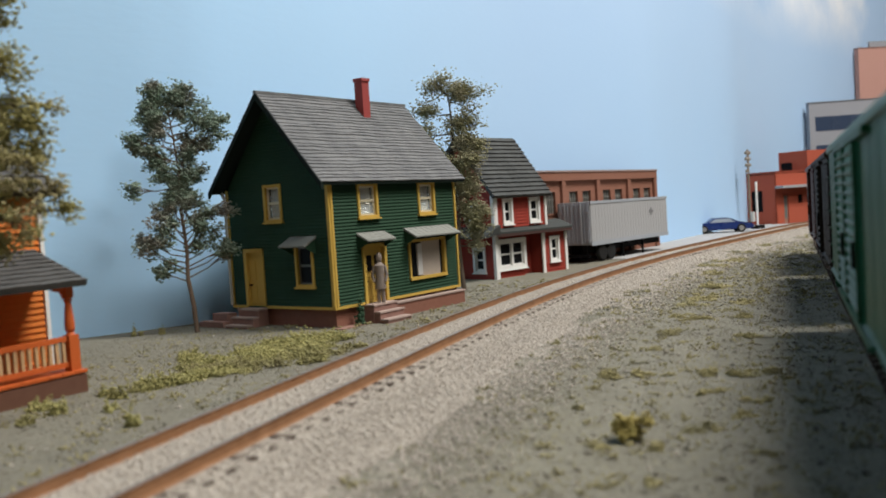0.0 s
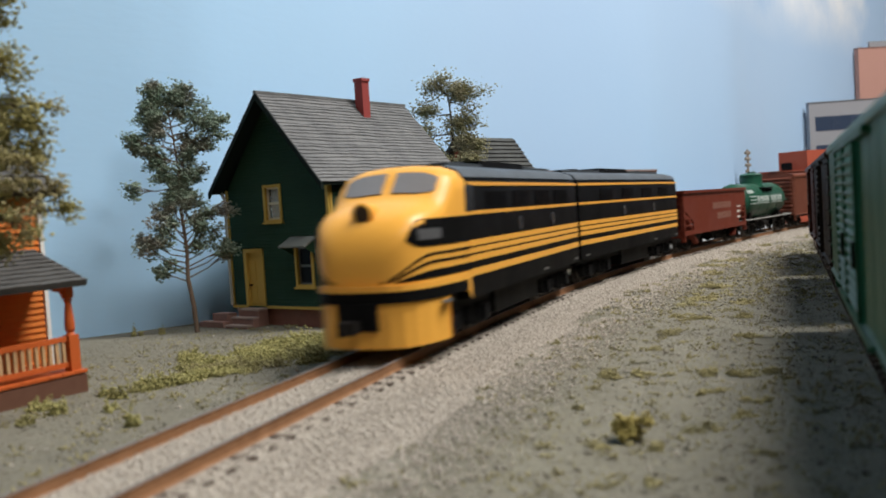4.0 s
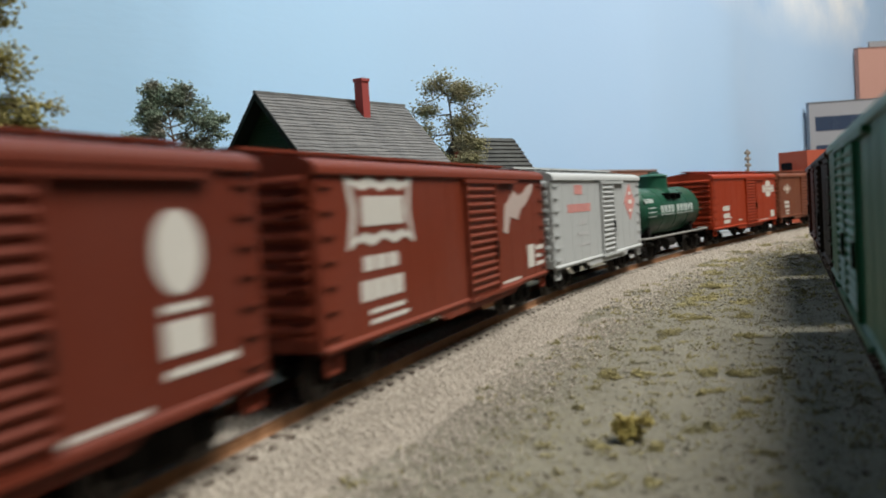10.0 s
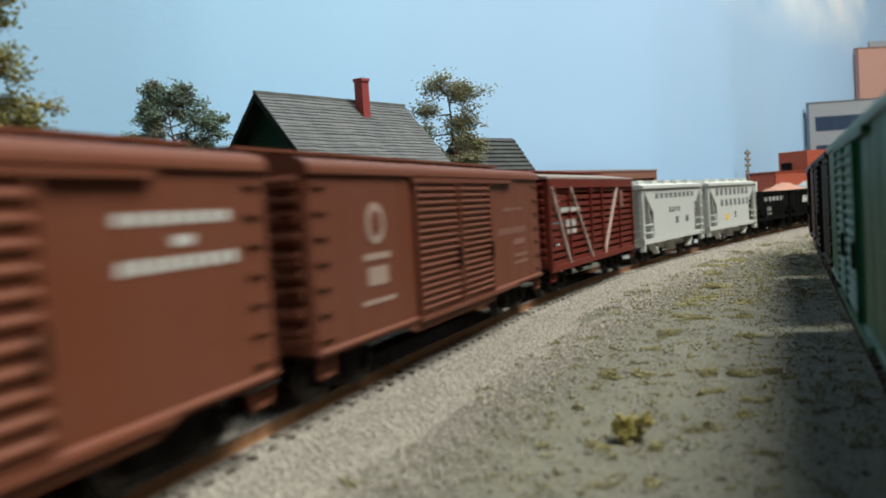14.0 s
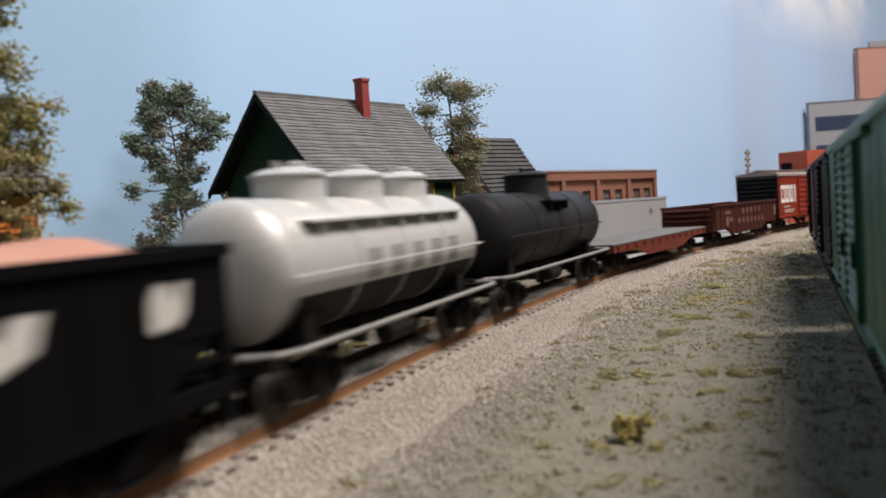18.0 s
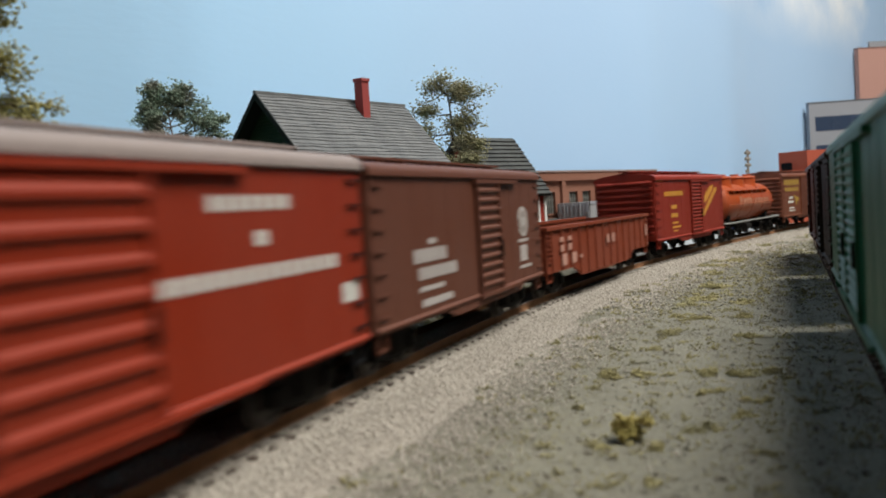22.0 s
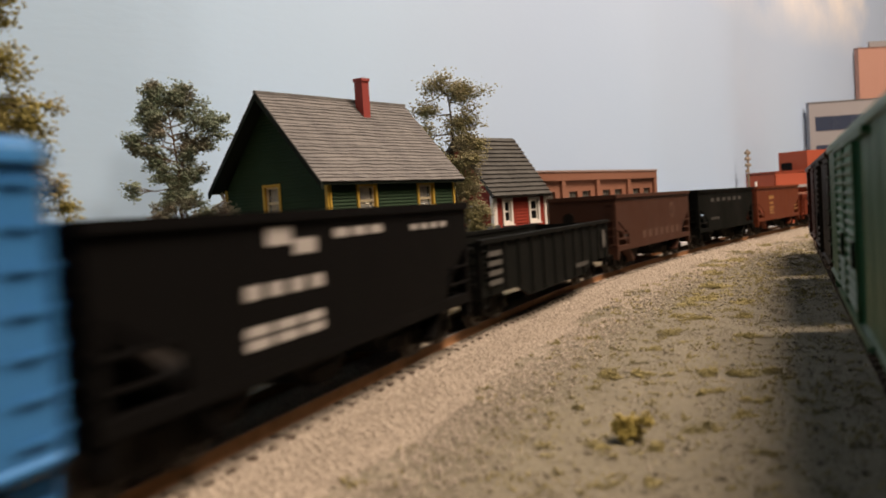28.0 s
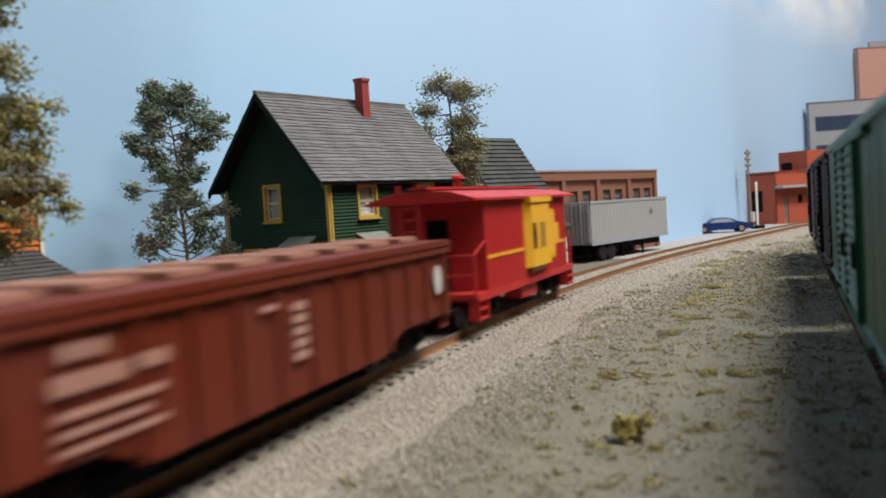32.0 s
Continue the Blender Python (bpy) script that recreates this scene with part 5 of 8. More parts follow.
    marks(c, n, [(0.23, 0.30, 27, 29), (0.21, 0.33, 22.4, 23.8), (0.22, 0.33, 18, 19)], paint("pale_grey_lettering", (0.42, 0.42, 0.42), 0.6, 0.2))
    emblem(c, n, 0.85, 35.0, [(0, -9.5), (11, 0), (0, 9.5), (-11, 0)], red)
    marks(c, n, [(0.83, 0.87, 33.9, 36.1), (0.836, 0.864, 38.6, 40.2), (0.836, 0.864, 29.8, 31.4)], M_WHITE, 18.2)
    c, n, m = tank_car("green_tank_car", 2366.0, 2500.0, "dark green single-dome tank car with white lettering", green)
    tank_marks(c, n, words(0.30, 0.50, -9, 14, 4, 0.66) + words(0.53, 0.80, -9, 14, 5, 0.66), mat=worn_white)
    tank_marks(c, n, words(0.12, 0.23, 22, 33, 4) + [(0.13, 0.23, 9, 11.5), (0.13, 0.23, -1, 1.5), (0.13, 0.23, -11, -8.5)], mat=worn_white)
    c, n, m = boxcar("boxcar", 2377.2 * K, 2537.5 * K, "bright orange-red boxcar with a white cross emblem", (0.52, 0.065, 0.022), doors=((0.465, 0.626),), wear=0.15)
    emblem(c, n, 0.857, 37.0, [(a * 2.7, b * 1.15) for a, b in CROSS])
    marks(c, n, [(0.77, 0.945, 38.3, 38.7), (0.77, 0.945, 35.4, 35.8)], m, 18.16)
    marks(c, n, words(0.129, 0.222, 23.0, 26.6, 4, 0.92) + words(0.135, 0.222, 17.8, 21.2, 5, 0.92) + [(0.14, 0.222, 14.0, 16.6), (0.222, 0.25, 17.2, 18.0), (0.89, 0.955, 13.5, 19), (0.67, 0.85, 12.2, 12.8), (0.35, 0.4, 14.6, 15.6)])
    c, n, m = boxcar("boxcar", 2551.7 * K, 2684.5 * K, "chocolate brown boxcar with pale diamond emblem", (0.24, 0.103, 0.060), doors=((0.472, 0.64),), ribs=11)
    emblem(c, n, 0.165, 35.6, [(0, -4.6), (12, 0), (0, 4.6), (-12, 0)], paint("pale_brown_lettering", (0.50, 0.42, 0.36), 0.6, 0.2))
    emblem(c, n, 0.165, 35.6, [(0, -3.6), (9.6, 0), (0, 3.6), (-9.6, 0)], m, 18.1)
    emblem(c, n, 0.165, 35.6, [(0, -2.4), (6.6, 0), (0, 2.4), (-6.6, 0)], paint("pale_brown_lettering", (0.50, 0.42, 0.36), 0.6, 0.2), 18.18)
    marks(c, n, words(0.737, 0.93, 38, 39.8, 8) + [(0.82, 0.855, 34.8, 36.4)] + words(0.737, 0.94, 31.4, 33.4, 9) + words(0.10, 0.2, 22.6, 25, 4, 0.9) + words(0.105, 0.2, 19, 21.4, 5, 0.9) + [(0.115, 0.2, 15.8, 17), (0.12, 0.2, 13.4, 14.4)])
    c, n, m = boxcar("double_door_boxcar", 2700.3 * K, 2856.0 * K, "brown double-door boxcar with faint lettering", (0.215, 0.095, 0.060), doors=((0.296, 0.472), (0.483, 0.646)), ribs=18)
    marks(c, n, words(0.74, 0.88, 35.4, 36.6, 9) + words(0.7, 0.895, 27.8, 30, 11) + [(0.8, 0.88, 24, 26), (0.8, 0.9, 20, 21), (0.8, 0.9, 17.6, 18.6)], M_FADED)
    worn = paint("worn_tan_lettering", (0.33, 0.235, 0.19), 0.6, 0.3)
    emblem(c, n, 0.17, 35.5, ring_pts(4.6, 4.6), worn)
    emblem(c, n, 0.17, 35.5, ring_pts(2.8, 2.8), m, 18.1)
    marks(c, n, [(0.13, 0.21, 27.6, 29.0), (0.14, 0.2, 22, 26), (0.12, 0.22, 18, 19)], worn)
    stock_car("stock_car", 2870.7 * K, 2998.0 * K, "dark red slatted stock car with pale diagonal braces", (0.26, 0.045, 0.038))
    dark = paint("dark_grey_lettering", (0.13, 0.13, 0.13), 0.6, 0.2)
    pale = (0.62, 0.62, 0.58)
    c, n, m = hopper("covered_hopper", 3017.2 * K, 3129.9 * K, "off-white covered hopper car with dark lettering", pale, 42.6, 0, covered=True, wear=0.2)
    marks(c, n, words(0.19, 0.87, 35.6, 38.6, 9, 0.55) + words(0.4, 0.6, 27, 30, 4, 0.6) + [(0.5, 0.55, 20, 24), (0.68, 0.73, 20, 24), (0.86, 0.9, 26, 32)], dark)
    c, n, m = hopper("covered_hopper", 3145.3 * K, 3255.4 * K, "white covered hopper car with large dark lettering", pale, 42.6, 0, covered=True, wear=0.2)
    marks(c, n, words(0.146, 0.87, 34.4, 39.4, 8, 0.52) + words(0.236, 0.88, 26.6, 31.4, 7, 0.5) + [(0.52, 0.55, 17.6, 22.4)], dark)
    marks(c, n, [(0.323, 0.395, 16.8, 20.6)], paint("yellow_patch", (0.80, 0.48, 0.05), 0.5, 0.1))
    coal = (0.0055, 0.0055, 0.0058)
    c, n, m = hopper("black_hopper", 3262 * K, 3354 * K, "black open hopper car with white lettering", coal, 34.0, 6, wear=0.15)
    marks(c, n, words(0.2, 0.85, 26.5, 30.0, 5, 0.7) + [(0.3, 0.4, 18.5, 22.0), (0.3, 0.42, 15.4, 16.8)], paint("dull_white_lettering", (0.36, 0.35, 0.34), 0.6, 0.2))
    c, n, m = hopper("black_hopper", 3362 * K, 3454 * K, "black hopper car heaped with pink-brown gravel", coal, 34.0, 6, load=((0.44, 0.23, 0.17), 10.5, "pink-brown gravel load"), wear=0.15)
    script = [(-6, -2.6), (-3.6, -3.4), (-1, -2.2), (1.2, -3.2), (5, -1.2), (6, 2.8), (3.6, 3.0), (2.0, 0.2), (0, 2.6), (-3, 3.2), (-5.4, 1.2)]
    emblem(c, n, 0.50, 25.5, [(a * 1.7, b * 1.1) for a, b in script], y=18.5)
    emblem(c, n, 0.84, 26.5, [(a * 0.7, b * 1.1) for a, b in script], y=18.5)
    c, n, m = tank_car("silver_tank_car", 3658.0, 3792.0, "silver three-dome tank car with sooty belly", (0.58, 0.58, 0.56), 3, (0.022, 0.021, 0.02), rough=0.35, inset=(8.0, 7.0), metal=0.2)
    tank_marks(c, n, words(0.34, 0.82, -18, 9, 5, 0.55), mat=paint("worn_grey_lettering", (0.27, 0.26, 0.245), 0.6, 0.3))
    c, n, m = tank_car("black_tank_car", 3799.0, 3949.0, "sooty black single-dome tank car", (0.028, 0.0285, 0.029), rough=0.42, inset=(9.0, 5.0))
    c, n, m, h = flatcar("flatcar", 3746.5 * K, 3918.4 * K, "red-brown flatcar with empty grey plank deck", (0.27, 0.065, 0.05), (0.14, 0.143, 0.142))
    c, n, m = gondola("gondola", 3933.8 * K, 4094.2 * K, "dark maroon gondola with pale lettering", (0.105, 0.028, 0.026), 27.4)
    marks(c, n, words(0.41, 0.72, 19.8, 23.8, 5, 0.34) + words(0.35, 0.78, 12.6, 16.4, 7, 0.34) + words(0.16, 0.25, 20.5, 23, 2, 0.6) + [(0.165, 0.20, 12, 18.6), (0.22, 0.255, 15, 18), (0.95, 0.98, 15, 23)], M_FADED, 18.75)
    c, n, m = boxcar("long_boxcar", 4109.5 * K, 4281.1 * K, "orange-red boxcar with black ends and large white lettering", (0.41, 0.047, 0.020), roof=(0.25, 0.20, 0.185), ends=(0.012, 0.012, 0.013), doors=((0.314, 0.450), (0.462, 0.622)), ribs=7, eave=48.5, wear=0.2)
    # large white block emblem, four plain framed blocks
    for u, half, slot in ((0.068, 5.8, 1), (0.138, 4.8, 2), (0.205, 4.2, 2), (0.264, 1.8, 0)):
        x = n * (0.5 - u)
        bars = [(x - half, x + half, 23.6, 39.0)]
        if slot:
            bars = [(x + half - 2.6, x + half, 23.6, 39.0), (x - half, x - half + 2.6, 23.6, 39.0),
                    (x - half + 2.6, x + half - 2.6, 23.6, 26.8), (x - half + 2.6, x + half - 2.6, 35.8, 39.0)]
        for x0, x1, z0, z1 in bars:
            part("marking", boxes((x0, x1, 17.98, 18.14, z0, z1)), M_WHITE, c, "white block emblem")
    marks(c, n, words(0.70, 0.84, 39.5, 42, 7) + [(0.77, 0.79, 33.5, 36)] + words(0.63, 0.936, 27.6, 30.2, 14) + [(0.08, 0.17, 19.6, 20.6), (0.09, 0.25, 16.6, 17.4), (0.09, 0.22, 14.8, 15.6), (0.94, 0.98, 20, 24)])
    dusty = paint("dusty_white_lettering", (0.40, 0.36, 0.34), 0.6, 0.3)
    c, n, m = boxcar("boxcar", 4285.8 * K, 4417.7 * K, "faded brown boxcar with white lettering and round emblem", (0.165, 0.078, 0.054), doors=((0.495, 0.647),), ribs=11)
    marks(c, n, [(0.23, 0.27, 29, 30.4)] + words(0.162, 0.319, 24.6, 28.0, 8, 0.85) + words(0.18, 0.372, 20.4, 23.4, 9, 0.85) + [(0.18, 0.30, 17.4, 18.6), (0.19, 0.34, 13.6, 15.4)], dusty)
    emblem(c, n, 0.845, 31.5, ring_pts(5.6, 5.2), dusty)
    emblem(c, n, 0.845, 31.5, ring_pts(4.3, 3.9), paint("emblem_grey", (0.27, 0.23, 0.21), 0.6, 0.3), 18.1)
    marks(c, n, [(0.828, 0.862, 30.0, 33.0)], dusty, 18.16)
    marks(c, n, [(0.8, 0.88, 24.6, 25.6), (0.81, 0.87, 18, 23.4), (0.8, 0.9, 15.6, 16.6)], dusty)
    c, n, m = gondola("gondola", 4427.0 * K, 4584.2 * K, "rust-red gondola with white lettering", (0.37, 0.085, 0.052), 27.4)
    marks(c, n, words(0.09, 0.21, 21.5, 23.5, 2, 0.4) + words(0.09, 0.21, 17.6, 20.4, 2, 0.4) + [(0.10, 0.135, 12, 16.6), (0.175, 0.21, 12, 16.4), (0.24, 0.26, 13.4, 14.8)] + words(0.492, 0.60, 17.0, 21.0, 2, 0.45) + [(0.95, 0.97, 16, 22)], paint("pink_white_lettering", (0.44, 0.235, 0.185), 0.6, 0.2), 18.75)
    yel = paint("yellow_lettering", (0.52, 0.24, 0.035), 0.5, 0.15)
    c, n, m = boxcar("boxcar", 4602.1 * K, 4737.6 * K, "bright red boxcar with yellow lettering and arrow", (0.40, 0.045, 0.036), doors=((0.461, 0.615),), wear=0.15)
    marks(c, n, words(0.11, 0.36, 36.4, 39.2, 14, 0.88) + words(0.195, 0.27, 28.6, 31, 3, 0.9) + words(0.19, 0.275, 23.4, 26, 5, 0.9) + [(0.2, 0.275, 19.6, 20.8), (0.2, 0.31, 17, 18.2), (0.21, 0.27, 14.8, 15.8), (0.02, 0.1, 45.2, 46.2)], yel)
    emblem(c, n, 0.775, 30.5, [(1.55 * a, b) for a, b in [(-12, -9), (-9.6, -8.6), (9.8, 7.2), (11.5, 10), (7.5, 9.6), (-10, -5.4)]], yel)
    emblem(c, n, 0.775, 35.4, [(1.55 * a, b) for a, b in [(-9, -5), (-6, -4), (4, 3.4), (6, 7), (1.5, 6), (-4, 2.6), (-9, -1)]], yel)
    c, n, m = tank_car("orange_tank_car", 5008.0, 5160.0, "faded orange-red three-dome tank car with pale lettering", (0.62, 0.135, 0.055), 3)
    tank_marks(c, n, words(0.30, 0.52, -13, 13, 4, 0.8) + words(0.55, 0.84, -12, 9, 5, 0.74) + [(0.30, 0.34, 13, 18)], mat=paint("pale_orange_lettering", (0.38, 0.165, 0.10), 0.6, 0.5))
    c, n, m = boxcar("double_door_boxcar", 4901.0 * K, 5056.8 * K, "brown double-door boxcar with yellow panel and white lettering", (0.36, 0.132, 0.092), doors=((0.325, 0.50), (0.515, 0.643)), ribs=18)
    ochre = paint("ochre_lettering", (0.33, 0.20, 0.04), 0.6, 0.3)
    marks(c, n, words(0.035, 0.308, 38.6, 43.6, 9, 0.78) + words(0.05, 0.295, 33.2, 36.8, 9, 0.75), ochre)
    emblem(c, n, 0.24, 26.0, [(-7, 4), (8, 1), (9, -1.6), (3, -1.8), (2, -5), (-1, -6), (-1, -2)][::-1], ochre)
    marks(c, n, words(0.12, 0.18, 26.4, 28.4, 4, 0.85) + [(0.1, 0.19, 22.6, 24.8), (0.11, 0.2, 17.6, 18.8), (0.11, 0.22, 15.4, 16.4), (0.79, 0.81, 36, 43)] + words(0.82, 0.985, 37, 40, 5, 0.9) + words(0.84, 0.98, 29, 32.6, 4, 0.9))
    c, n, m, h = flatcar("flatcar", 5063.4 * K, 5199.6 * K, "rust-brown flatcar carrying orange slabs on timber", (0.23, 0.058, 0.042), (0.36, 0.31, 0.26))
    tim = paint("raw_timber", (0.34, 0.22, 0.15), 0.8, 0.3)
    for i in range(7):
        x = -h + 12 + (n - 24) * i / 6
        part("timber", boxes((x - 1.6, x + 1.6, -17, 17, 14.6, 17.0)), tim, c, "pale timber bearer")
    for y in (-11.5, 0, 11.5):
        part("slab", soft_box(0.4, -h + 6, h - 6, y - 5.2, y + 5.2, 17.0, 20.0), paint("orange_slab", (0.40, 0.085, 0.04), 0.6, 0.3), c, "orange-painted slab load")
    c, n, m = boxcar("double_door_boxcar", 5225.9 * K, 5381.5 * K, "bright blue double-door boxcar with white emblem panel", (0.020, 0.205, 0.50), doors=((0.285, 0.442), (0.453, 0.601)), ribs=20, wear=0.12, rough=0.4)
    marks(c, n, [(0.74, 0.86, 28.6, 44.0)], paint("cream_panel", (0.62, 0.60, 0.52), 0.6, 0.2))
    marks(c, n, [(0.745, 0.845, 37.6, 38.2), (0.745, 0.78, 33.5, 37.0), (0.745, 0.855, 32.6, 33.0)], paint("panel_grey", (0.2, 0.2, 0.2), 0.6, 0.2), 18.12)
    marks(c, n, words(0.1, 0.24, 36, 40, 4, 0.85) + words(0.12, 0.24, 24, 27, 4, 0.85) + words(0.12, 0.24, 19, 21, 5, 0.85) + [(0.12, 0.22, 30, 32)])
    c, n, m = hopper("black_hopper", 5387.5 * K, 5527.2 * K, "black open hopper car with white lettering blocks", coal, 38.5, 0, bays=3, wear=0.15)
    marks(c, n, [(0.285, 0.34, 33.2, 36.4), (0.345, 0.40, 31.2, 34.0)] + words(0.452, 0.62, 33.4, 35.2, 3, 0.75) + words(0.72, 0.9, 33, 34.4, 4, 0.6) + words(0.234, 0.43, 24.6, 27.0, 4, 0.65) + words(0.23, 0.42, 18.6, 20.2, 3, 0.8) + words(0.23, 0.42, 16.4, 18.0, 3, 0.8), paint("dull_white_lettering", (0.36, 0.35, 0.34), 0.6, 0.2))
    grime = (0.010, 0.0115, 0.011)
    c, n, m = gondola("black_gondola", 5539.1 * K, 5697.3 * K, "grimy black gondola with grey lettering", grime, 27.0, 12)
    marks(c, n, [(0.03, 0.10, 22, 23.6), (0.03, 0.10, 19, 20.6), (0.03, 0.10, 16, 17.6), (0.03, 0.10, 13, 14.6)], paint("dim_white_lettering", (0.085, 0.085, 0.082), 0.6, 0.3), 18.75)
    emblem(c, n, 0.93, 19.0, ring_pts(3.2, 4.4), paint("dim_white_lettering", (0.085, 0.085, 0.082), 0.6, 0.3), 18.75)
    marks(c, n, words(0.63, 0.75, 9.7, 11.4, 4, 0.7), paint("dim_white_lettering", (0.085, 0.085, 0.082), 0.6, 0.3), 18.75)
    c, n, m = hopper("brown_hopper", 5713.8 * K, 5846.2 * K, "weathered brown open hopper car", (0.088, 0.046, 0.034), 38.5, 0)
    marks(c, n, words(0.3, 0.85, 15, 19, 7, 0.5) + [(0.35, 0.45, 12.2, 13.4)], paint("ghost_lettering", (0.105, 0.058, 0.044), 0.6, 0.2))
    ghost = paint("ghost_lettering", (0.105, 0.058, 0.044), 0.6, 0.2)
    emblem(c, n, 0.72, 28.5, ring_pts(4.6, 4.6), ghost)
    emblem(c, n, 0.72, 28.5, ring_pts(3.0, 3.0), m, 18.1)
    c, n, m = hopper("black_hopper", 5867.1 * K, 5992.2 * K, "black open hopper car with faint grey lettering", (0.0075, 0.009, 0.0085), 38.5, 0, wear=0.2)
    marks(c, n, words(0.2, 0.8, 30.5, 33, 6, 0.5) + words(0.2, 0.35, 18, 20, 3, 0.6), paint("dim_lettering", (0.06, 0.06, 0.06), 0.6, 0.2))
    c, n, m = hopper("red_hopper", 6004.9 * K, 6132.2 * K, "rust-red open hopper car with yellow lettering", (0.25, 0.062, 0.035), 38.5, 0)
    marks(c, n, words(0.262, 0.365, 28.2, 30.8, 4, 0.85) + words(0.27, 0.35, 24.0, 25.8, 4, 0.85) + [(0.265, 0.36, 20.6, 22.0), (0.265, 0.34, 18.4, 19.6), (0.265, 0.36, 16.2, 17.2), (0.86, 0.94, 20, 21), (0.88, 0.94, 17, 18.4)], paint("tan_lettering", (0.36, 0.19, 0.075), 0.6, 0.3))
    c, n, m = gondola("covered_gondola", 6149.4 * K, 6304.3 * K, "red-brown gondola with dusty panelled cover", (0.26, 0.045, 0.022), 27.0, 14, cover=True)
    marks(c, n, words(0.165, 0.215, 22.5, 24.5, 2, 0.7) + words(0.155, 0.235, 18.6, 21, 3, 0.8) + words(0.245, 0.285, 19.2, 21.2, 2, 0.8) + [(0.155, 0.275, 15.6, 16.6), (0.155, 0.255, 13.5, 14.3), (0.155, 0.275, 11.4, 12.2), (0.43, 0.46, 22.4, 23.4)] + [(0.49, 0.52, 12.5 + 2.2 * i, 14.0 + 2.2 * i) for i in range(5)], paint("pink_white_lettering", (0.44, 0.235, 0.185), 0.6, 0.2), 18.75)
    emblem(c, n, 0.94, 19.5, ring_pts(2.6, 3.8), y=18.75)
    caboose("caboose", 6330.5 * K, 6438.8 * K, "bright red caboose with yellow bay window and stripe")


consist()

# ---- houses beside the main ----


def facing(kind, shift=0.0):
    """Maps (along, outward, up) of a wall to house space: the front looks to -y, the gable to -x, the right end to +x, the back to +y."""
    return {"front": lambda a, o, z: (a, shift - o, z), "gable": lambda a, o, z: (shift - o, a, z),
            "right": lambda a, o, z: (shift + o, a, z), "back": lambda a, o, z: (a, shift + o, z)}[kind]


def fbox(bm, m, a0, a1, o0, o1, z0, z1):
    vs = [bm.verts.new(m(a, o, z)) for z in (z0, z1) for o in (o0, o1) for a in (a0, a1)]
    for f in ((0, 2, 3, 1), (4, 5, 7, 6), (0, 1, 5, 4), (2, 6, 7, 3), (0, 4, 6, 2), (1, 3, 7, 5)):
        bm.faces.new([vs[i] for i in f])


def fpart(name, m, dims, mat, parent, label=""):
    bm = bmesh.new()
    for d in dims:
        fbox(bm, m, *d)
    return part(name, bm, mat, parent, label)


def wall_core(parent, m, length, z0, z1, holes, mat, thick=1.6, name="wall"):
    """A wall with through openings, in upright strips round the holes (a0, a1, z0, z1)."""
    cuts = sorted({0.0, length, *[h[0] for h in holes], *[h[1] for h in holes]})
    dims = []
    for a, b in zip(cuts, cuts[1:]):
        spans = [(z0, z1)]
        for h in holes:
            if h[0] <= a and h[1] >= b:
                spans = [s for lo, hi in spans for s in ((lo, min(hi, h[2])), (max(lo, h[3]), hi)) if s[1] - s[0] > 0.01]
        dims += [(a, b, -thick, 0.0, lo, hi) for lo, hi in spans]
    return fpart(name, m, dims, mat, parent)


def clapboards(parent, m, length, z0, z1, holes, mat, pitch=2.1, edge=(0.0, 0.0), gable=None, name="clapboard", proud=0.6):
    """Each board a wedge of its own, cut at the openings; gable(z) gives how far a row is drawn in on each side."""
    z = z0
    while z < z1 - 0.3:
        top = min(z + pitch, z1)
        inset = gable(top) if gable else 0.0
        runs = [(edge[0] + inset, length - edge[1] - inset)]
        for h in holes:
            if h[2] < top - 0.2 and h[3] > z + 0.2:
                runs = [r for lo, hi in runs for r in ((lo, min(hi, h[0])), (max(lo, h[1]), hi)) if r[1] - r[0] > 0.4]
        for lo, hi in runs:
            if hi - lo < 0.5:
                continue
            bm = bmesh.new()
            a = [bm.verts.new(m(x, o, q)) for x in (lo, hi) for o, q in ((-0.2, z), (proud, z), (proud, z + 0.25), (0.05, top + 0.15), (-0.2, top + 0.15))]
            bm.faces.new(a[:5])
            bm.faces.new(a[5:][::-1])
            for i in range(5):
                bm.faces.new((a[i], a[(i + 1) % 5], a[5 + (i + 1) % 5], a[5 + i]))
            part(name, bm, mat, parent)
        z += pitch


# opaque near-black panes: the dark rooms behind are put into the pane colour
DARK_PANE = paint("dark_window_glass", (0.012, 0.013, 0.014), 0.15, 0.1)


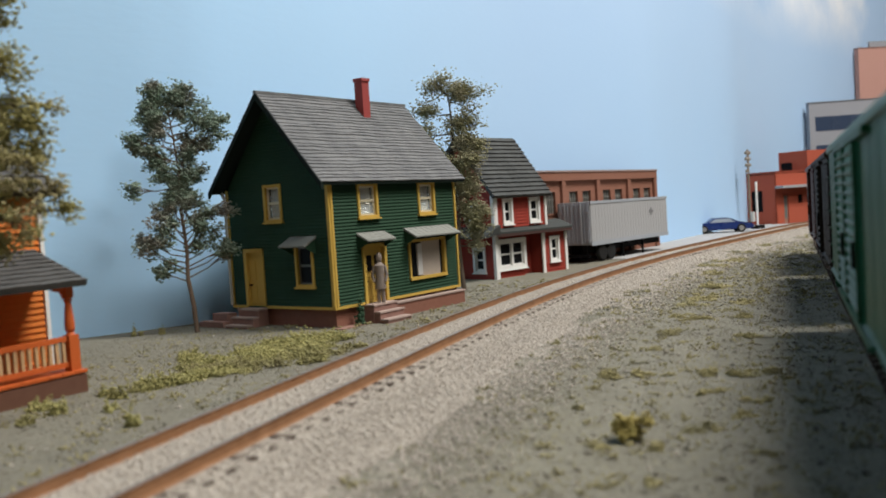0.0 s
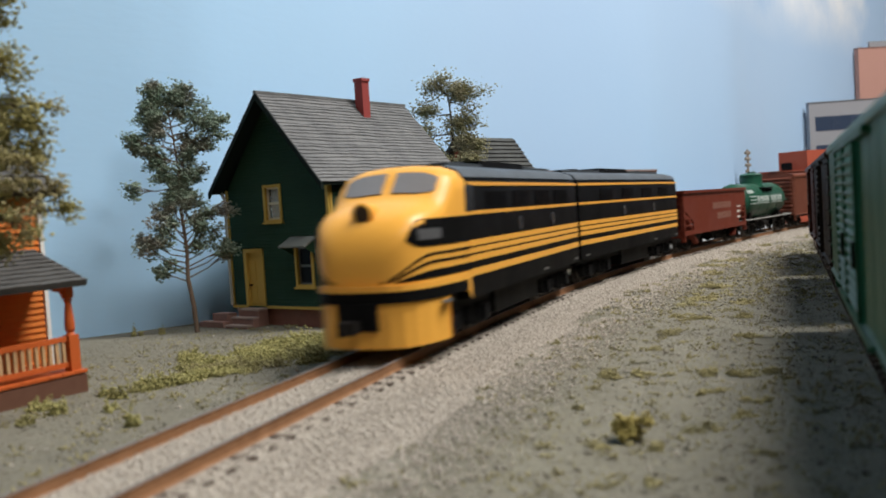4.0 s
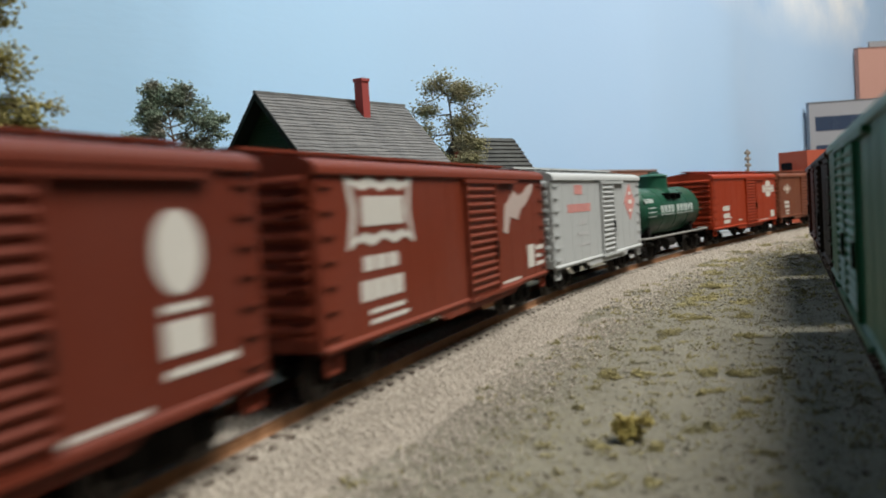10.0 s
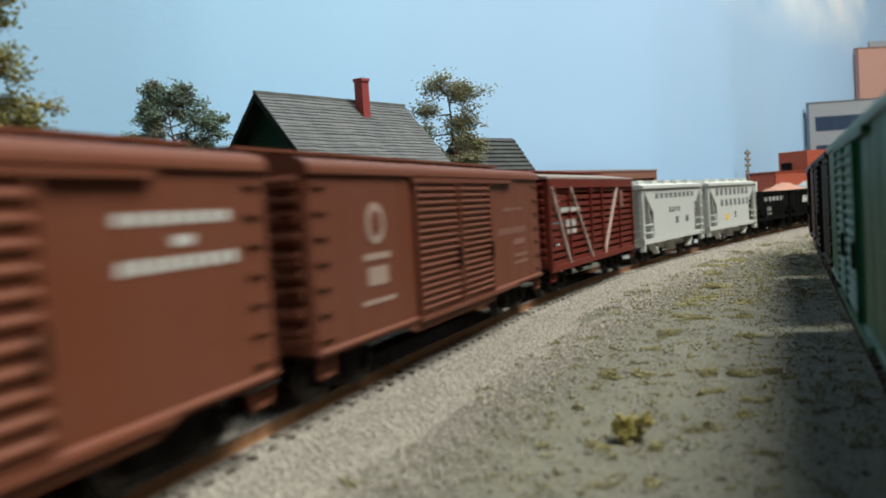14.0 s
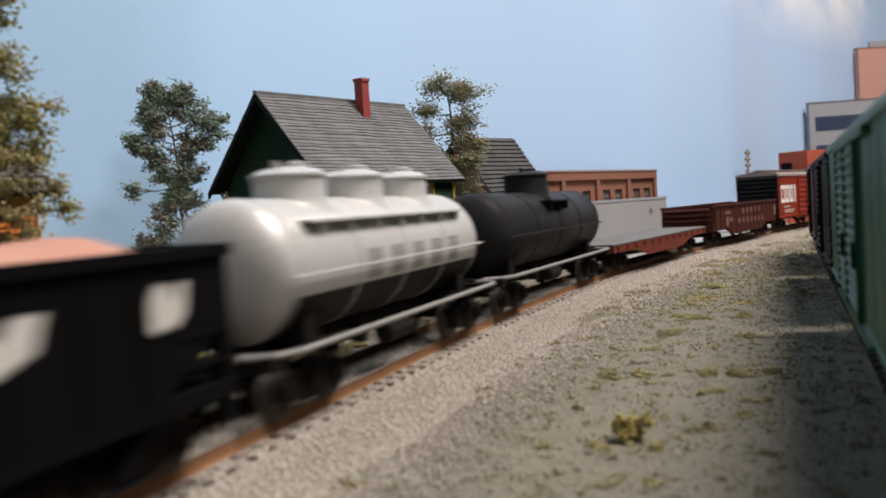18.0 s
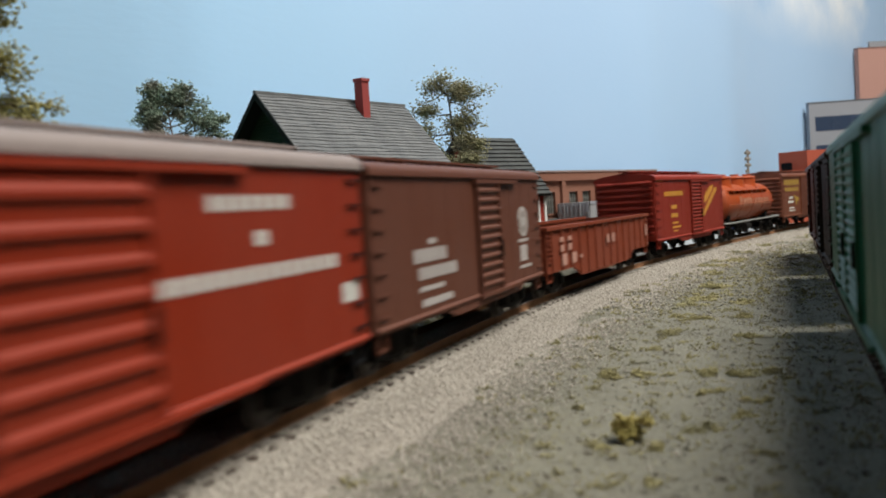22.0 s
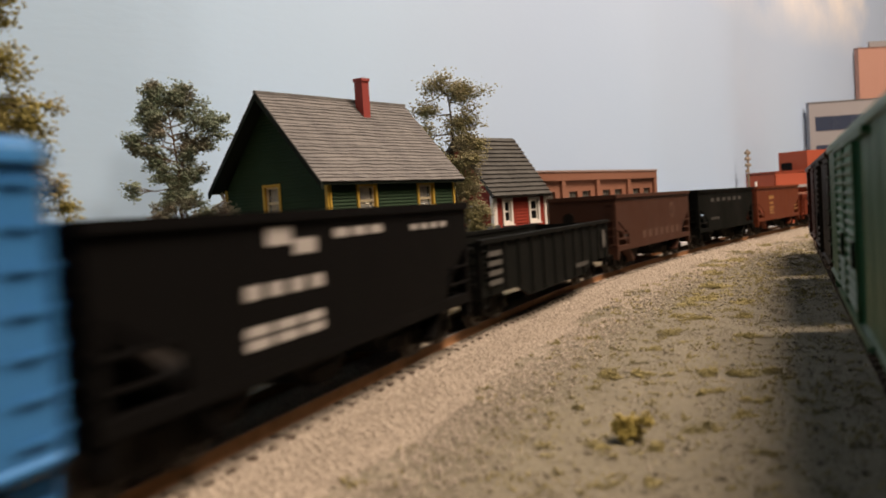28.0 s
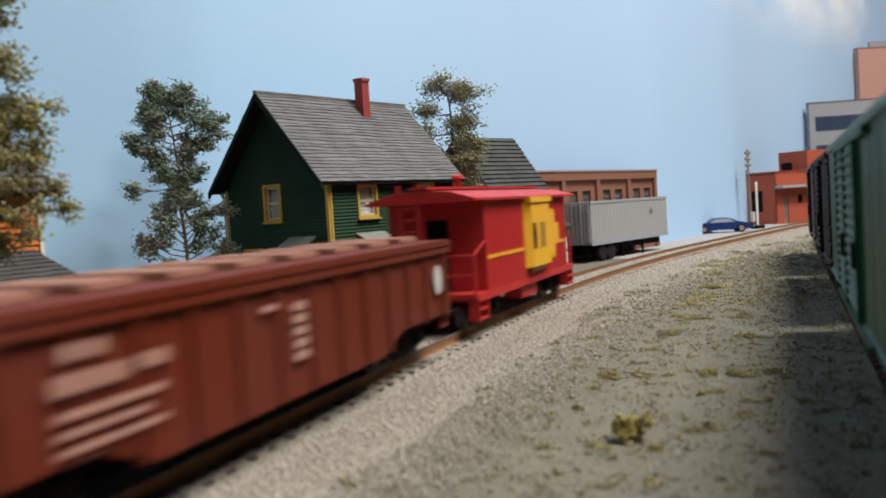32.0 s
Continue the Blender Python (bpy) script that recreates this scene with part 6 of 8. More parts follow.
def sash_window(parent, m, a0, a1, z0, z1, frame, sash, width=1.5, proud=1.1, mullion=False, sill=True, name="window", glass=None):
    """Frame, two sashes and panes in an opening."""
    w = fpart(name, m, [(a0, a0 + width, -0.8, proud, z0, z1), (a1 - width, a1, -0.8, proud, z0, z1), (a0 + width, a1 - width, -0.8, proud, z1 - width, z1),
                        (a0 + width, a1 - width, -0.8, proud, z0, z0 + width)], frame, parent)
    b0, b1, c0, c1 = a0 + width, a1 - width, z0 + width, z1 - width
    mid = (c0 + c1) / 2
    t = 0.7
    dims = [(b0, b0 + t, -0.9, -0.2, c0, c1), (b1 - t, b1, -0.9, -0.2, c0, c1), (b0 + t, b1 - t, -0.9, -0.2, c0, c0 + t), (b0 + t, b1 - t, -0.9, -0.2, c1 - t, c1),
            (b0 + t, b1 - t, -0.8, 0.0, mid - 0.5, mid + 0.5)]
    if mullion:
        am = (b0 + b1) / 2
        dims.append((am - 0.8, am + 0.8, -0.8, proud, c0, c1))
    fpart("sash", m, dims, sash, w, "pale painted sash")
    for lo, hi in ((c0 + t, mid - 0.5), (mid + 0.5, c1 - t)):
        pane = fpart("pane", m, [(b0 + t, b1 - t, -0.75, -0.6, lo, hi)], glass or M_GLASS, w)
        pane.visible_shadow = False
    if sill:
        fpart("sill", m, [(a0 - 0.5, a1 + 0.5, -0.2, proud + 0.7, z0 - 0.6, z0 + 0.1)], frame, w)
    return w


def shed_awning(parent, m, a0, a1, out, z_wall, z_edge, mat, post):
    n = 9
    aw = None
    for i in range(-1, n):
        lift = 0.0 if i < 0 else 0.25
        bm = bmesh.new()
        x0, x1 = (a0, a1) if i < 0 else (a0 + (a1 - a0) * i / n + 0.12, a0 + (a1 - a0) * (i + 1) / n - 0.12)
        vs = [bm.verts.new(m(x, o, z)) for x in (x0, x1) for o, z in ((0, z_wall + lift), (out + lift, z_edge + lift), (out + lift, z_edge + 0.5 + lift), (0, z_wall + 0.6 + lift))]
        bm.faces.new(vs[:4])
        bm.faces.new(vs[4:][::-1])
        for k in range(4):
            bm.faces.new((vs[k], vs[(k + 1) % 4], vs[4 + (k + 1) % 4], vs[4 + k]))
        if i < 0:
            aw = part("awning", bm, mat, parent, "weathered grey slatted awning")
        else:
            part("awning_slat", bm, mat, aw)
    for x in (a0 + 0.6, a1 - 1.2):
        bm = bmesh.new()
        vs = [bm.verts.new(m(xx, o, z)) for xx in (x, x + 0.6) for o, z in ((0, z_edge - 3.4), (0, z_wall), (out - 0.5, z_edge))]
        bm.faces.new(vs[:3])
        bm.faces.new(vs[3:][::-1])
        for k in range(3):
            bm.faces.new((vs[k], vs[(k + 1) % 3], vs[3 + (k + 1) % 3], vs[3 + k]))
        part("awning_bracket", bm, post, aw)


def shingle_roof(parent, x0, x1, eave_y, ridge_y, eave_z, ridge_z, mat, courses, name="roof", thick=1.4, seed=1, wander=0.35, core=None, butt=0.5):
    """One slope: a slab with a course of shingles each, butts uneven."""
    rng = random.Random(seed)
    bm = bmesh.new()
    d = Vector((0, ridge_y - eave_y, ridge_z - eave_z))
    ln = d.length
    d.normalize()
    nrm = Vector((1, 0, 0)).cross(d)
    if nrm.z < 0:
        nrm = -nrm
    base = Vector((0, eave_y, eave_z))
    def at(x, s, h):
        q = base + d * s + nrm * h
        return (x, q.y, q.z)
    vs = [bm.verts.new(at(x, s, h)) for x in (x0, x1) for s, h in ((0, -thick), (ln, -thick), (ln, 0), (0, 0))]
    bm.faces.new(vs[:4])
    bm.faces.new(vs[4:][::-1])
    for k in range(4):
        bm.faces.new((vs[k], vs[(k + 1) % 4], vs[4 + (k + 1) % 4], vs[4 + k]))
    roof = part(name, bm, core or mat, parent)
    step = ln / courses
    for i in range(courses):
        bm = bmesh.new()
        s0 = i * step
        n = 26
        rows = []
        off = 0.0
        for k in range(n + 1):
            x = x0 + (x1 - x0) * k / n
            off = off * 0.55 + rng.uniform(-wander, wander)
            b = max(s0 + off * (0 if i == 0 else 1) - 0.15, 0)
            rows.append([bm.verts.new(at(x, s, h)) for s, h in ((b, 0.0), (b, butt + rng.uniform(-0.08, 0.12)), (min(s0 + step * 1.12, ln), 0.1), (min(s0 + step * 1.12, ln), 0.0))])
        for a, b in zip(rows, rows[1:]):
            for q in range(4):
                bm.faces.new((a[q], a[(q + 1) % 4], b[(q + 1) % 4], b[q]))
        bm.faces.new(rows[0])
        bm.faces.new(rows[-1][::-1])
        part("shingle_course", bm, mat, roof)
    return roof


def shingle_mat(name, a, b):
    m, nt, bs = node_mat(name)
    oi = nt.nodes.new("ShaderNodeObjectInfo")
    c = mix_rgb(nt, ramp(nt, noise_tex(nt, 110.0, 4, stretch=(1, 0.4, 0.4)), 0.35, 0.65), a, b)
    c = mix_rgb(nt, ramp(nt, oi.outputs["Random"], 0, 1, 0, 0.35), c, tuple(x * 0.72 for x in a))
    c = mix_rgb(nt, ramp(nt, noise_tex(nt, 900.0, 3), 0.4, 0.7, 0, 0.4), c, tuple(x * 0.55 for x in a))
    nt.links.new(c, bs.inputs["Base Color"])
    bs.inputs["Roughness"].default_value = 0.88
    bump(nt, bs, noise_tex(nt, 900.0, 3), 0.5, 0.0002)
    return m


def steps(parent, m, a0, a1, flights, mat, side="left"):
    """Stone steps: (outward0, outward1, top) each a block of its own."""
    for o0, o1, top in flights:
        bm = bmesh.new()
        fbox(bm, m, a0, a1, o0, o1, -8.5, top)
        bmesh.ops.bevel(bm, geom=bm.edges[:], offset=0.25, segments=1, affect="EDGES")
        block = part("step", bm, mat, parent, "worn brown stone step")
        fpart("tread", m, [(a0 - 0.2, a1 + 0.2, o0 + (0.3 if o0 > 0 else 0.0), o1 + 0.35, top - 0.1, top + 0.55)], paint("pale_stone_top", (0.36, 0.27, 0.235), 0.85, 0.5, 500), block, "pale worn stone tread")


def green_house():
    h = thing("green_house", -43.1, 329.2, 0, 53.03, "dark green clapboard two-storey house with yellow trim and grey roof", "house")
    green = paint("dark_green_boards", (0.018, 0.053, 0.027), 0.7, 0.25, 800, vary=0.25)
    yellow = paint("mustard_trim", (0.50, 0.325, 0.065), 0.6, 0.3)
    cream = paint("pale_sash", (0.55, 0.50, 0.36), 0.6, 0.25)
    brick = paint("brown_stone_base", (0.21, 0.088, 0.06), 0.8, 0.4, 500)
    roofm = shingle_mat("grey_shingles", (0.115, 0.117, 0.12), (0.175, 0.175, 0.175))
    fr, ga, ri, ba = facing("front"), facing("gable"), facing("right", 82), facing("back", 60)
    f_holes = [(15.7, 28.0, 35.8, 50.0), (54.7, 66.8, 35.6, 50.0), (16.5, 31.0, 1.0, 25.2), (46.0, 72.5, 7.4, 25.0)]
    g_holes = [(25.8, 36.4, 36.4, 51.8), (39.2, 51.2, 1.6, 25.8), (9.8, 20.2, 9.7, 27.0)]
    z0, z1 = 1.0, 51.0
    wall_core(h, fr, 82, z0, z1, f_holes, green, name="front_wall")
    wall_core(h, ga, 60, z0, z1, g_holes, green, name="gable_wall")
    wall_core(h, ri, 60, z0, z1, [], green, name="end_wall")
    wall_core(h, ba, 82, z0, z1, [], green, name="back_wall")
    fpart("inner_floor", lambda a, o, z: (a, o, z), [(1.7, 80.3, 1.7, 58.3, 27.5, 28.5)], M_BLACK, h)
    clapboards(h, fr, 82, z0 + 1.0, z1, f_holes, green, 1.36, (1.2, 1.0), proud=0.66)
    rise = 37.0 / 30.0
    clapboards(h, ga, 60, z0 + 1.0, 86.5, g_holes, green, 1.36, (1.0, 1.0), lambda z: max(0.0, (z - 51.0) / rise - 1.0), proud=0.75)
    # gable triangles
    for m in (ga, ri):
        bm = bmesh.new()
        vs = [bm.verts.new(m(a, o, z)) for o in (-1.6, 0.0) for a, z in ((0, 51.0), (60, 51.0), (30, 87.2))]
        bm.faces.new(vs[:3])
        bm.faces.new(vs[3:][::-1])
        for k in range(3):
            bm.faces.new((vs[k], vs[(k + 1) % 3], vs[3 + (k + 1) % 3], vs[3 + k]))
        part("gable_top", bm, green, h)
    # corner boards and base trim
    for m, a0, a1 in ((fr, 0.0, 1.1), (fr, 81.2, 82.3), (ga, -0.7, 0.8), (ga, 59.2, 60.3)):
        fpart("corner_board", m, [(a0, a1, -0.1, 1.0, z0, 51.0)], yellow, h)
    fpart("base_trim", fr, [(0.0, 16.3, -0.1, 0.9, z0 - 0.2, z0 + 0.9), (31.2, 82.4, -0.1, 0.9, z0 - 0.2, z0 + 0.9)], yellow, h)
    fpart("base_trim", ga, [(-0.85, 39.0, -0.1, 0.9, z0 - 0.2, z0 + 0.9), (51.4, 60.4, -0.1, 0.9, z0 - 0.2, z0 + 0.9)], yellow, h)
    # base
    fpart("foundation", lambda a, o, z: (a, o, z), [(0.8, 81.4, 0.8, 59.2, -9.0, 0.9)], brick, h, "brown stone foundation")
    # windows
    for x0, x1, y0, y1 in f_holes[:2]:
        sash_window(h, fr, x0, x1, y0, y1, yellow, cream, 1.15)
    sash_window(h, ga, *g_holes[0], yellow, cream, 1.15)
    sash_window(h, ga, *g_holes[2], yellow, paint("dark_sash", (0.12, 0.13, 0.12), 0.6, 0.2), 1.15, glass=DARK_PANE)
    # added pale sheets stand for the whitish reflection in three windows
    for x0, x1, y0, y1, m in ((*f_holes[0], fr), (*f_holes[1], fr), (*g_holes[0], ga)):
        fpart("pale_backing", m, [(x0 + 1.4, x1 - 1.4, -2.6, -2.4, y0 + 1, y1 - 1)], paint("pale_pane_backing", (0.52, 0.48, 0.42), 0.9, 0.3), h, "pale sheet for the whitish reflection in the pane")
    # big shop window with a folded blind
    x0, x1, y0, y1 = f_holes[3]
    w = fpart("shop_window", fr, [(x0, x0 + 1.1, -0.8, 1.1, y0, y1), (x1 - 1.5, x1, -0.8, 1.1, y0, y1), (x0, x1, -0.8, 1.1, y1 - 1.1, y1), (x0, x1, -0.8, 1.4, y0, y0 + 1.3)], yellow, h, "wide window in a yellow frame")
    p = fpart("pane", fr, [(x0 + 1.1, x1 - 1.5, -0.7, -0.5, y0 + 1.3, y1 - 1.1)], DARK_PANE, w)
    p.visible_shadow = False
    linen = paint("faded_blind", (0.40, 0.34, 0.29), 0.9, 0.3)
    fpart("blind", fr, [(x0 + 9.5, x1 - 4.0, -0.2, 0.3, y0 + 1.3, y1 - 1.2)], linen, w, "faded beige blind")
    fpart("blind", fr, [(x0 + 6.2, x0 + 9.3, -0.2, 0.6, y0 + 1.8, y1 - 2.0)], paint("grey_blind", (0.52, 0.51, 0.50), 0.9, 0.3), w, "grey folded blind edge")
    # doors
    for m, (a0, a1, b0, b1), nm in ((ga, g_holes[1], "side_door"), (fr, f_holes[2], "front_door")):
        d = fpart(nm, m, [(a0, a0 + 1.5, -0.6, 1.2, b0, b1), (a1 - 1.5, a1, -0.6, 1.2, b0, b1), (a0, a1, -0.6, 1.2, b1 - 1.6, b1), (a0 + 1.5, a1 - 1.5, -1.2, -0.5, b0, b1 - 1.6)], yellow, h, "mustard-yellow panelled door")
        mid = (a0 + a1) / 2
        hgt = b1 - b0 - 3
        for lo, hi in ((b0 + 1.4, b0 + 1.2 + hgt * 0.36), (b0 + 1.8 + hgt * 0.42, b0 + hgt * 0.92)):
            for c0, c1 in ((a0 + 2.6, mid - 0.5), (mid + 0.5, a1 - 2.6)):
                if nm == "front_door" and lo > b0 + 8:
                    fpart("light", m, [(c0 + 0.4, c1 - 0.4, -0.5, -0.3, hi - 6.5, hi)], M_BLACK, d)
                else:
                    fpart("panel", m, [(c0, c1, -0.55, -0.2, lo, hi)], yellow, d)
        bm = bmesh.new()
        q = m(a1 - 2.4 if nm == "side_door" else a0 + 2.4, 0.0, b0 + hgt * 0.42)
        turned(bm, [(0.2, -0.4), (0.7, -0.3), (0.7, 0.3), (0.2, 0.4)], q, "z", 8)
        part("knob", bm, M_IRON, d)
    awn = paint("grey_awning_slats", (0.21, 0.215, 0.195), 0.8, 0.4)
    shed_awning(h, ga, 7.6, 22.6, 7.0, 29.6, 26.0, awn, green)
    shed_awning(h, fr, 13.8, 31.0, 6.6, 29.4, 26.2, awn, green)
    shed_awning(h, fr, 43.6, 76.0, 7.2, 29.8, 26.0, awn, green)
    # roof
    dark = paint("dark_bargeboard", (0.018, 0.026, 0.023), 0.7, 0.3)
    shingle_roof(h, -7.0, 87.0, -3.6, 30.0, 50.6, 88.6, roofm, 26, "front_roof", seed=3, core=dark)
    shingle_roof(h, -7.0, 87.0, 63.6, 30.0, 50.6, 88.6, roofm, 26, "back_roof", seed=4, core=dark)
    fpart("ridge_cap", lambda a, o, z: (a, o, z), [(-7.2, 87.2, 29.1, 30.9, 88.2, 89.4)], roofm, h)
    for s in (0, 1):
        bm = bmesh.new()
        ya, yb = (-3.8, 30.0) if s == 0 else (63.8, 30.0)
        vs = [bm.verts.new((x, y, z)) for x in (-7.2, -6.2) for y, z in ((ya, 50.4), (yb, 88.4), (yb, 85.8), (ya, 47.9))]
        bm.faces.new(vs[:4])
        bm.faces.new(vs[4:][::-1])
        for k in range(4):
            bm.faces.new((vs[k], vs[(k + 1) % 4], vs[4 + (k + 1) % 4], vs[4 + k]))
        part("bargeboard", bm, dark, h)
    fpart("eave_board", fr, [(-6.5, 86.5, 2.6, 3.3, 49.5, 50.4)], dark, h)
    chimney = paint("red_painted_brick", (0.30, 0.055, 0.050), 0.75, 0.25)
    c = fpart("chimney", lambda a, o, z: (a, o, z), [(49.0, 53.6, 22.4, 27.0, 76.0, 96.8)], chimney, h, "red brick chimney")
    fpart("chimney_cap", lambda a, o, z: (a, o, z), [(48.6, 54.0, 22.0, 27.4, 96.8, 98.2)], chimney, c)
    # steps and the long terrace
    stone = paint("dusty_brown_stone", (0.25, 0.135, 0.11), 0.85, 0.5, 500)
    steps(h, ga, 39.0, 52.0, [(0.0, 5.4, 0.4), (5.4, 8.8, -2.6), (8.8, 12.4, -5.4)], stone)
    steps(h, fr, 15.5, 30.5, [(0.0, 5.8, 0.4), (5.8, 9.0, -2.4), (9.0, 12.8, -5.2)], stone)
    tw = fpart("terrace", fr, [(30.5, 82.0, -0.1, 3.2, -8.5, -0.9)], brick, h, "low brown stone terrace wall")
    # pale coping puts the terrace's lit top into its colour
    fpart("coping", fr, [(30.3, 82.3, -0.1, 3.6, -0.9, -0.2)], paint("pale_stone_top", (0.36, 0.27, 0.235), 0.85, 0.5, 500), tw)
    fpart("slab", fr, [(-2.0, 15.0, -0.1, 5.0, -8.6, -6.2)], stone, h, "flat stone slab")
    fpart("side_platform", ga, [(56.0, 66.0, 3.0, 8.0, -8.5, -1.0), (54.0, 70.0, 8.0, 12.0, -8.5, -4.0)], stone, h)
    # gutter pipe at the far corner
    bm = bmesh.new()
    cyl(bm, (-1.2, 60.5, 48), (-1.2, 60.5, 2), 0.7, 8)
    cyl(bm, (-1.2, 62.8, 51), (-1.2, 60.5, 47), 0.7, 8)
    part("downpipe", bm, paint("pale_pipe", (0.45, 0.44, 0.40), 0.5, 0.3), h)
    return h


green_house()


def figurine():
    bm = bmesh.new()
    for x in (-0.95, 0.95):
        cyl(bm, (x, 0, 0.3), (x * 0.9, 0, 7.5), 0.75, 10, 0.95)
        box(bm, x - 0.7, x + 0.7, -1.5, 0.9, 0, 0.8)
    turned(bm, [(0.4, 6.2), (2.3, 6.3), (2.2, 8.5), (1.85, 11.5), (2.2, 14.5), (2.15, 15.8), (1.0, 16.9), (0.75, 17.4), (0.3, 17.5)], (0, 0, 0), "z", 16)
    turned(bm, [(0.3, 17.2), (1.0, 17.7), (1.25, 18.8), (1.15, 20.0), (0.7, 20.9), (0.2, 21.1)], (0, 0, 0), "z", 14)
    for s in (-1, 1):
        cyl(bm, (s * 2.1, 0, 15.6), (s * 2.9, -0.3, 12.0), 0.75, 8, 0.65)
        cyl(bm, (s * 2.9, -0.3, 12.0), (s * 2.3, -1.4, 9.2), 0.65, 8, 0.5)
    m = paint("figurine_paint", (0.22, 0.18, 0.155), 0.7, 0.4)
    ob = part("figurine", bm, m, None, "", True)
    ob.matrix_world = Matrix.Translation(((-43.1 + 22.5 * 0.6013 + 4.0 * 0.799) * MM, (329.2 + 22.5 * 0.799 - 4.0 * 0.6013) * MM, 0.4 * MM)) @ Matrix.Diagonal((1, 0.75, 1, 1))
    return tagged(ob, "small painted figurine in a grey coat on the step", "figurine")


figurine()


def red_house():
    h = thing("red_house", 31.1, 498.5, 0, 45.0, "barn-red clapboard house with white trim and dark slate roof", "house")
    red = paint("barn_red_boards", (0.28, 0.035, 0.022), 0.7, 0.3, 800, vary=0.25)
    white = paint("white_trim", (0.70, 0.69, 0.66), 0.6, 0.15)
    slate = shingle_mat("dark_slate", (0.036, 0.038, 0.037), (0.070, 0.073, 0.070))
    fr, ga = facing("front"), facing("gable")
    box_map = lambda a, o, z: (a, o, z)
    up_holes = [(7.4, 16.6, 25.6, 41.2), (32.0, 42.6, 25.6, 41.2)]
    g_holes = [(10, 19, 24.0, 38.5), (8, 18, -2.5, 13.0)]
    wall_core(h, fr, 49, 21.0, 43.0, up_holes, red, name="upper_wall")
    wall_core(h, ga, 50, -7.5, 43.0, g_holes, red, name="gable_wall")
    wall_core(h, facing("right", 49), 50, 21.0, 43.0, [], red, name="end_wall")
    wall_core(h, facing("back", 50), 68, -7.5, 43.0, [], red, name="back_wall")
    wall_core(h, facing("right", 68), 50, -7.5, 21.0, [], red, name="end_wall")
    clapboards(h, fr, 49, 22.0, 43.0, up_holes, red, 1.9, (2.6, 1.8), proud=0.5)
    clapboards(h, ga, 50, -7.0, 76.0, g_holes, red, 1.9, (1.6, 1.6), lambda z: max(0.0, (z - 43.0) * 25.0 / 36.5 + 0.6), proud=0.5)
    for m in (ga, facing("right", 49)):
        bm = bmesh.new()
        vs = [bm.verts.new(m(a, o, z)) for o in (-1.4, 0.0) for a, z in ((0, 43.0), (50, 43.0), (25, 78.5))]
        bm.faces.new(vs[:3])
        bm.faces.new(vs[3:][::-1])
        for k in range(3):
            bm.faces.new((vs[k], vs[(k + 1) % 3], vs[3 + (k + 1) % 3], vs[3 + k]))
        part("gable_top", bm, red, h)
    for m, a0, a1, b0, b1 in ((fr, -0.4, 2.4, 21, 43), (fr, 47.2, 49.4, 21, 43), (ga, -0.6, 1.6, -7.5, 43)):
        fpart("corner_board", m, [(a0, a1, -0.1, 0.9, b0, b1)], white, h)
    for x0, x1, y0, y1 in up_holes:
        sash_window(h, fr, x0, x1, y0, y1, white, white, 1.7, glass=DARK_PANE)
    for x0, x1, y0, y1 in g_holes:
        sash_window(h, ga, x0, x1, y0, y1, white, white, 1.7, glass=DARK_PANE)
    # ground floor: set-back wall, bay and the right-hand wing
    wall_core(h, facing("front", 9.0), 43, -7.5, 21.0, [], red, name="porch_wall")
    clapboards(h, facing("front", 9.0), 43, -7.0, 20.0, [], red, 1.9, (0, 0), proud=0.5)
    w_holes = [(50.5, 60.5, -0.4, 16.0)]
    wall_core(h, facing("front"), 68, -7.5, 20.5, [(0, 43, -7.5, 20.5), *w_holes], red, name="wing_wall")
    clapboards(h, fr, 68, -7.0, 20.0, [(0, 43.6, -9, 30), *w_holes], red, 1.9, (0, 1.6), proud=0.5)
    wall_core(h, facing("gable", 43.0), 9, -7.5, 20.5, [], red, name="porch_side")
    sash_window(h, fr, *w_holes[0], white, white, 1.7, glass=DARK_PANE)
    for a in (43.2, 66.2):
        fpart("corner_board", fr, [(a, a + 2.4, -0.1, 1.0, -7.5, 20.5)], white, h)
    fpart("porch_post", fr, [(0.0, 2.6, -2.4, 0.2, -7.5, 20.5)], white, h, "white square porch post")
    bay = facing("front", 3.0)
    bm = bmesh.new()
    prism(bm, [(4.2, 9.0), (6.0, 3.0), (29.0, 3.0), (31.0, 9.0)], -7.5, -1.5, "z")
    b = part("bay_window", bm, red, h, "red bay with a wide white window")
    clapboards(h, bay, 29.0, -7.0, -1.6, [], red, 1.9, (6.0, 0), proud=0.4)
    sash_window(b, bay, 4.0, 30.5, -1.6, 17.0, white, white, 2.4, mullion=True, glass=DARK_PANE)
    fpart("bay_head", box_map, [(4.2, 31.0, 3.4, 9.0, 16.6, 20.5)], red, b)
    # porch roof with its falling front edge
    bm = bmesh.new()
    prism(bm, [(-4.5, 20.4), (-4.5, 21.6), (3.0, 25.2), (9.0, 26.6), (9.0, 20.4)], -3.5, 70.5, "x")
    part("porch_roof", bm, paint("dark_tin_roof", (0.04, 0.043, 0.04), 0.7, 0.4), h, "dark grey tin porch roof")
    fpart("fascia", fr, [(-3.0, 70.0, 3.6, 4.4, 18.8, 20.6)], paint("dark_fascia", (0.06, 0.03, 0.025), 0.7, 0.3), h)
    # the porch roof goes on round the gable end
    bm = bmesh.new()
    prism(bm, [(-14.0, 18.8), (-14.0, 20.0), (0.2, 25.8), (0.2, 20.4)], -4.5, 51.0, "y")
    part("side_porch_roof", bm, paint("dark_tin_roof", (0.04, 0.043, 0.04), 0.7, 0.4), h, "dark grey tin porch roof")
    shingle_roof(h, -4.0, 50.8, -4.0, 25.0, 42.4, 80.0, slate, 14, "front_roof", seed=7, wander=0.12, butt=1.15)
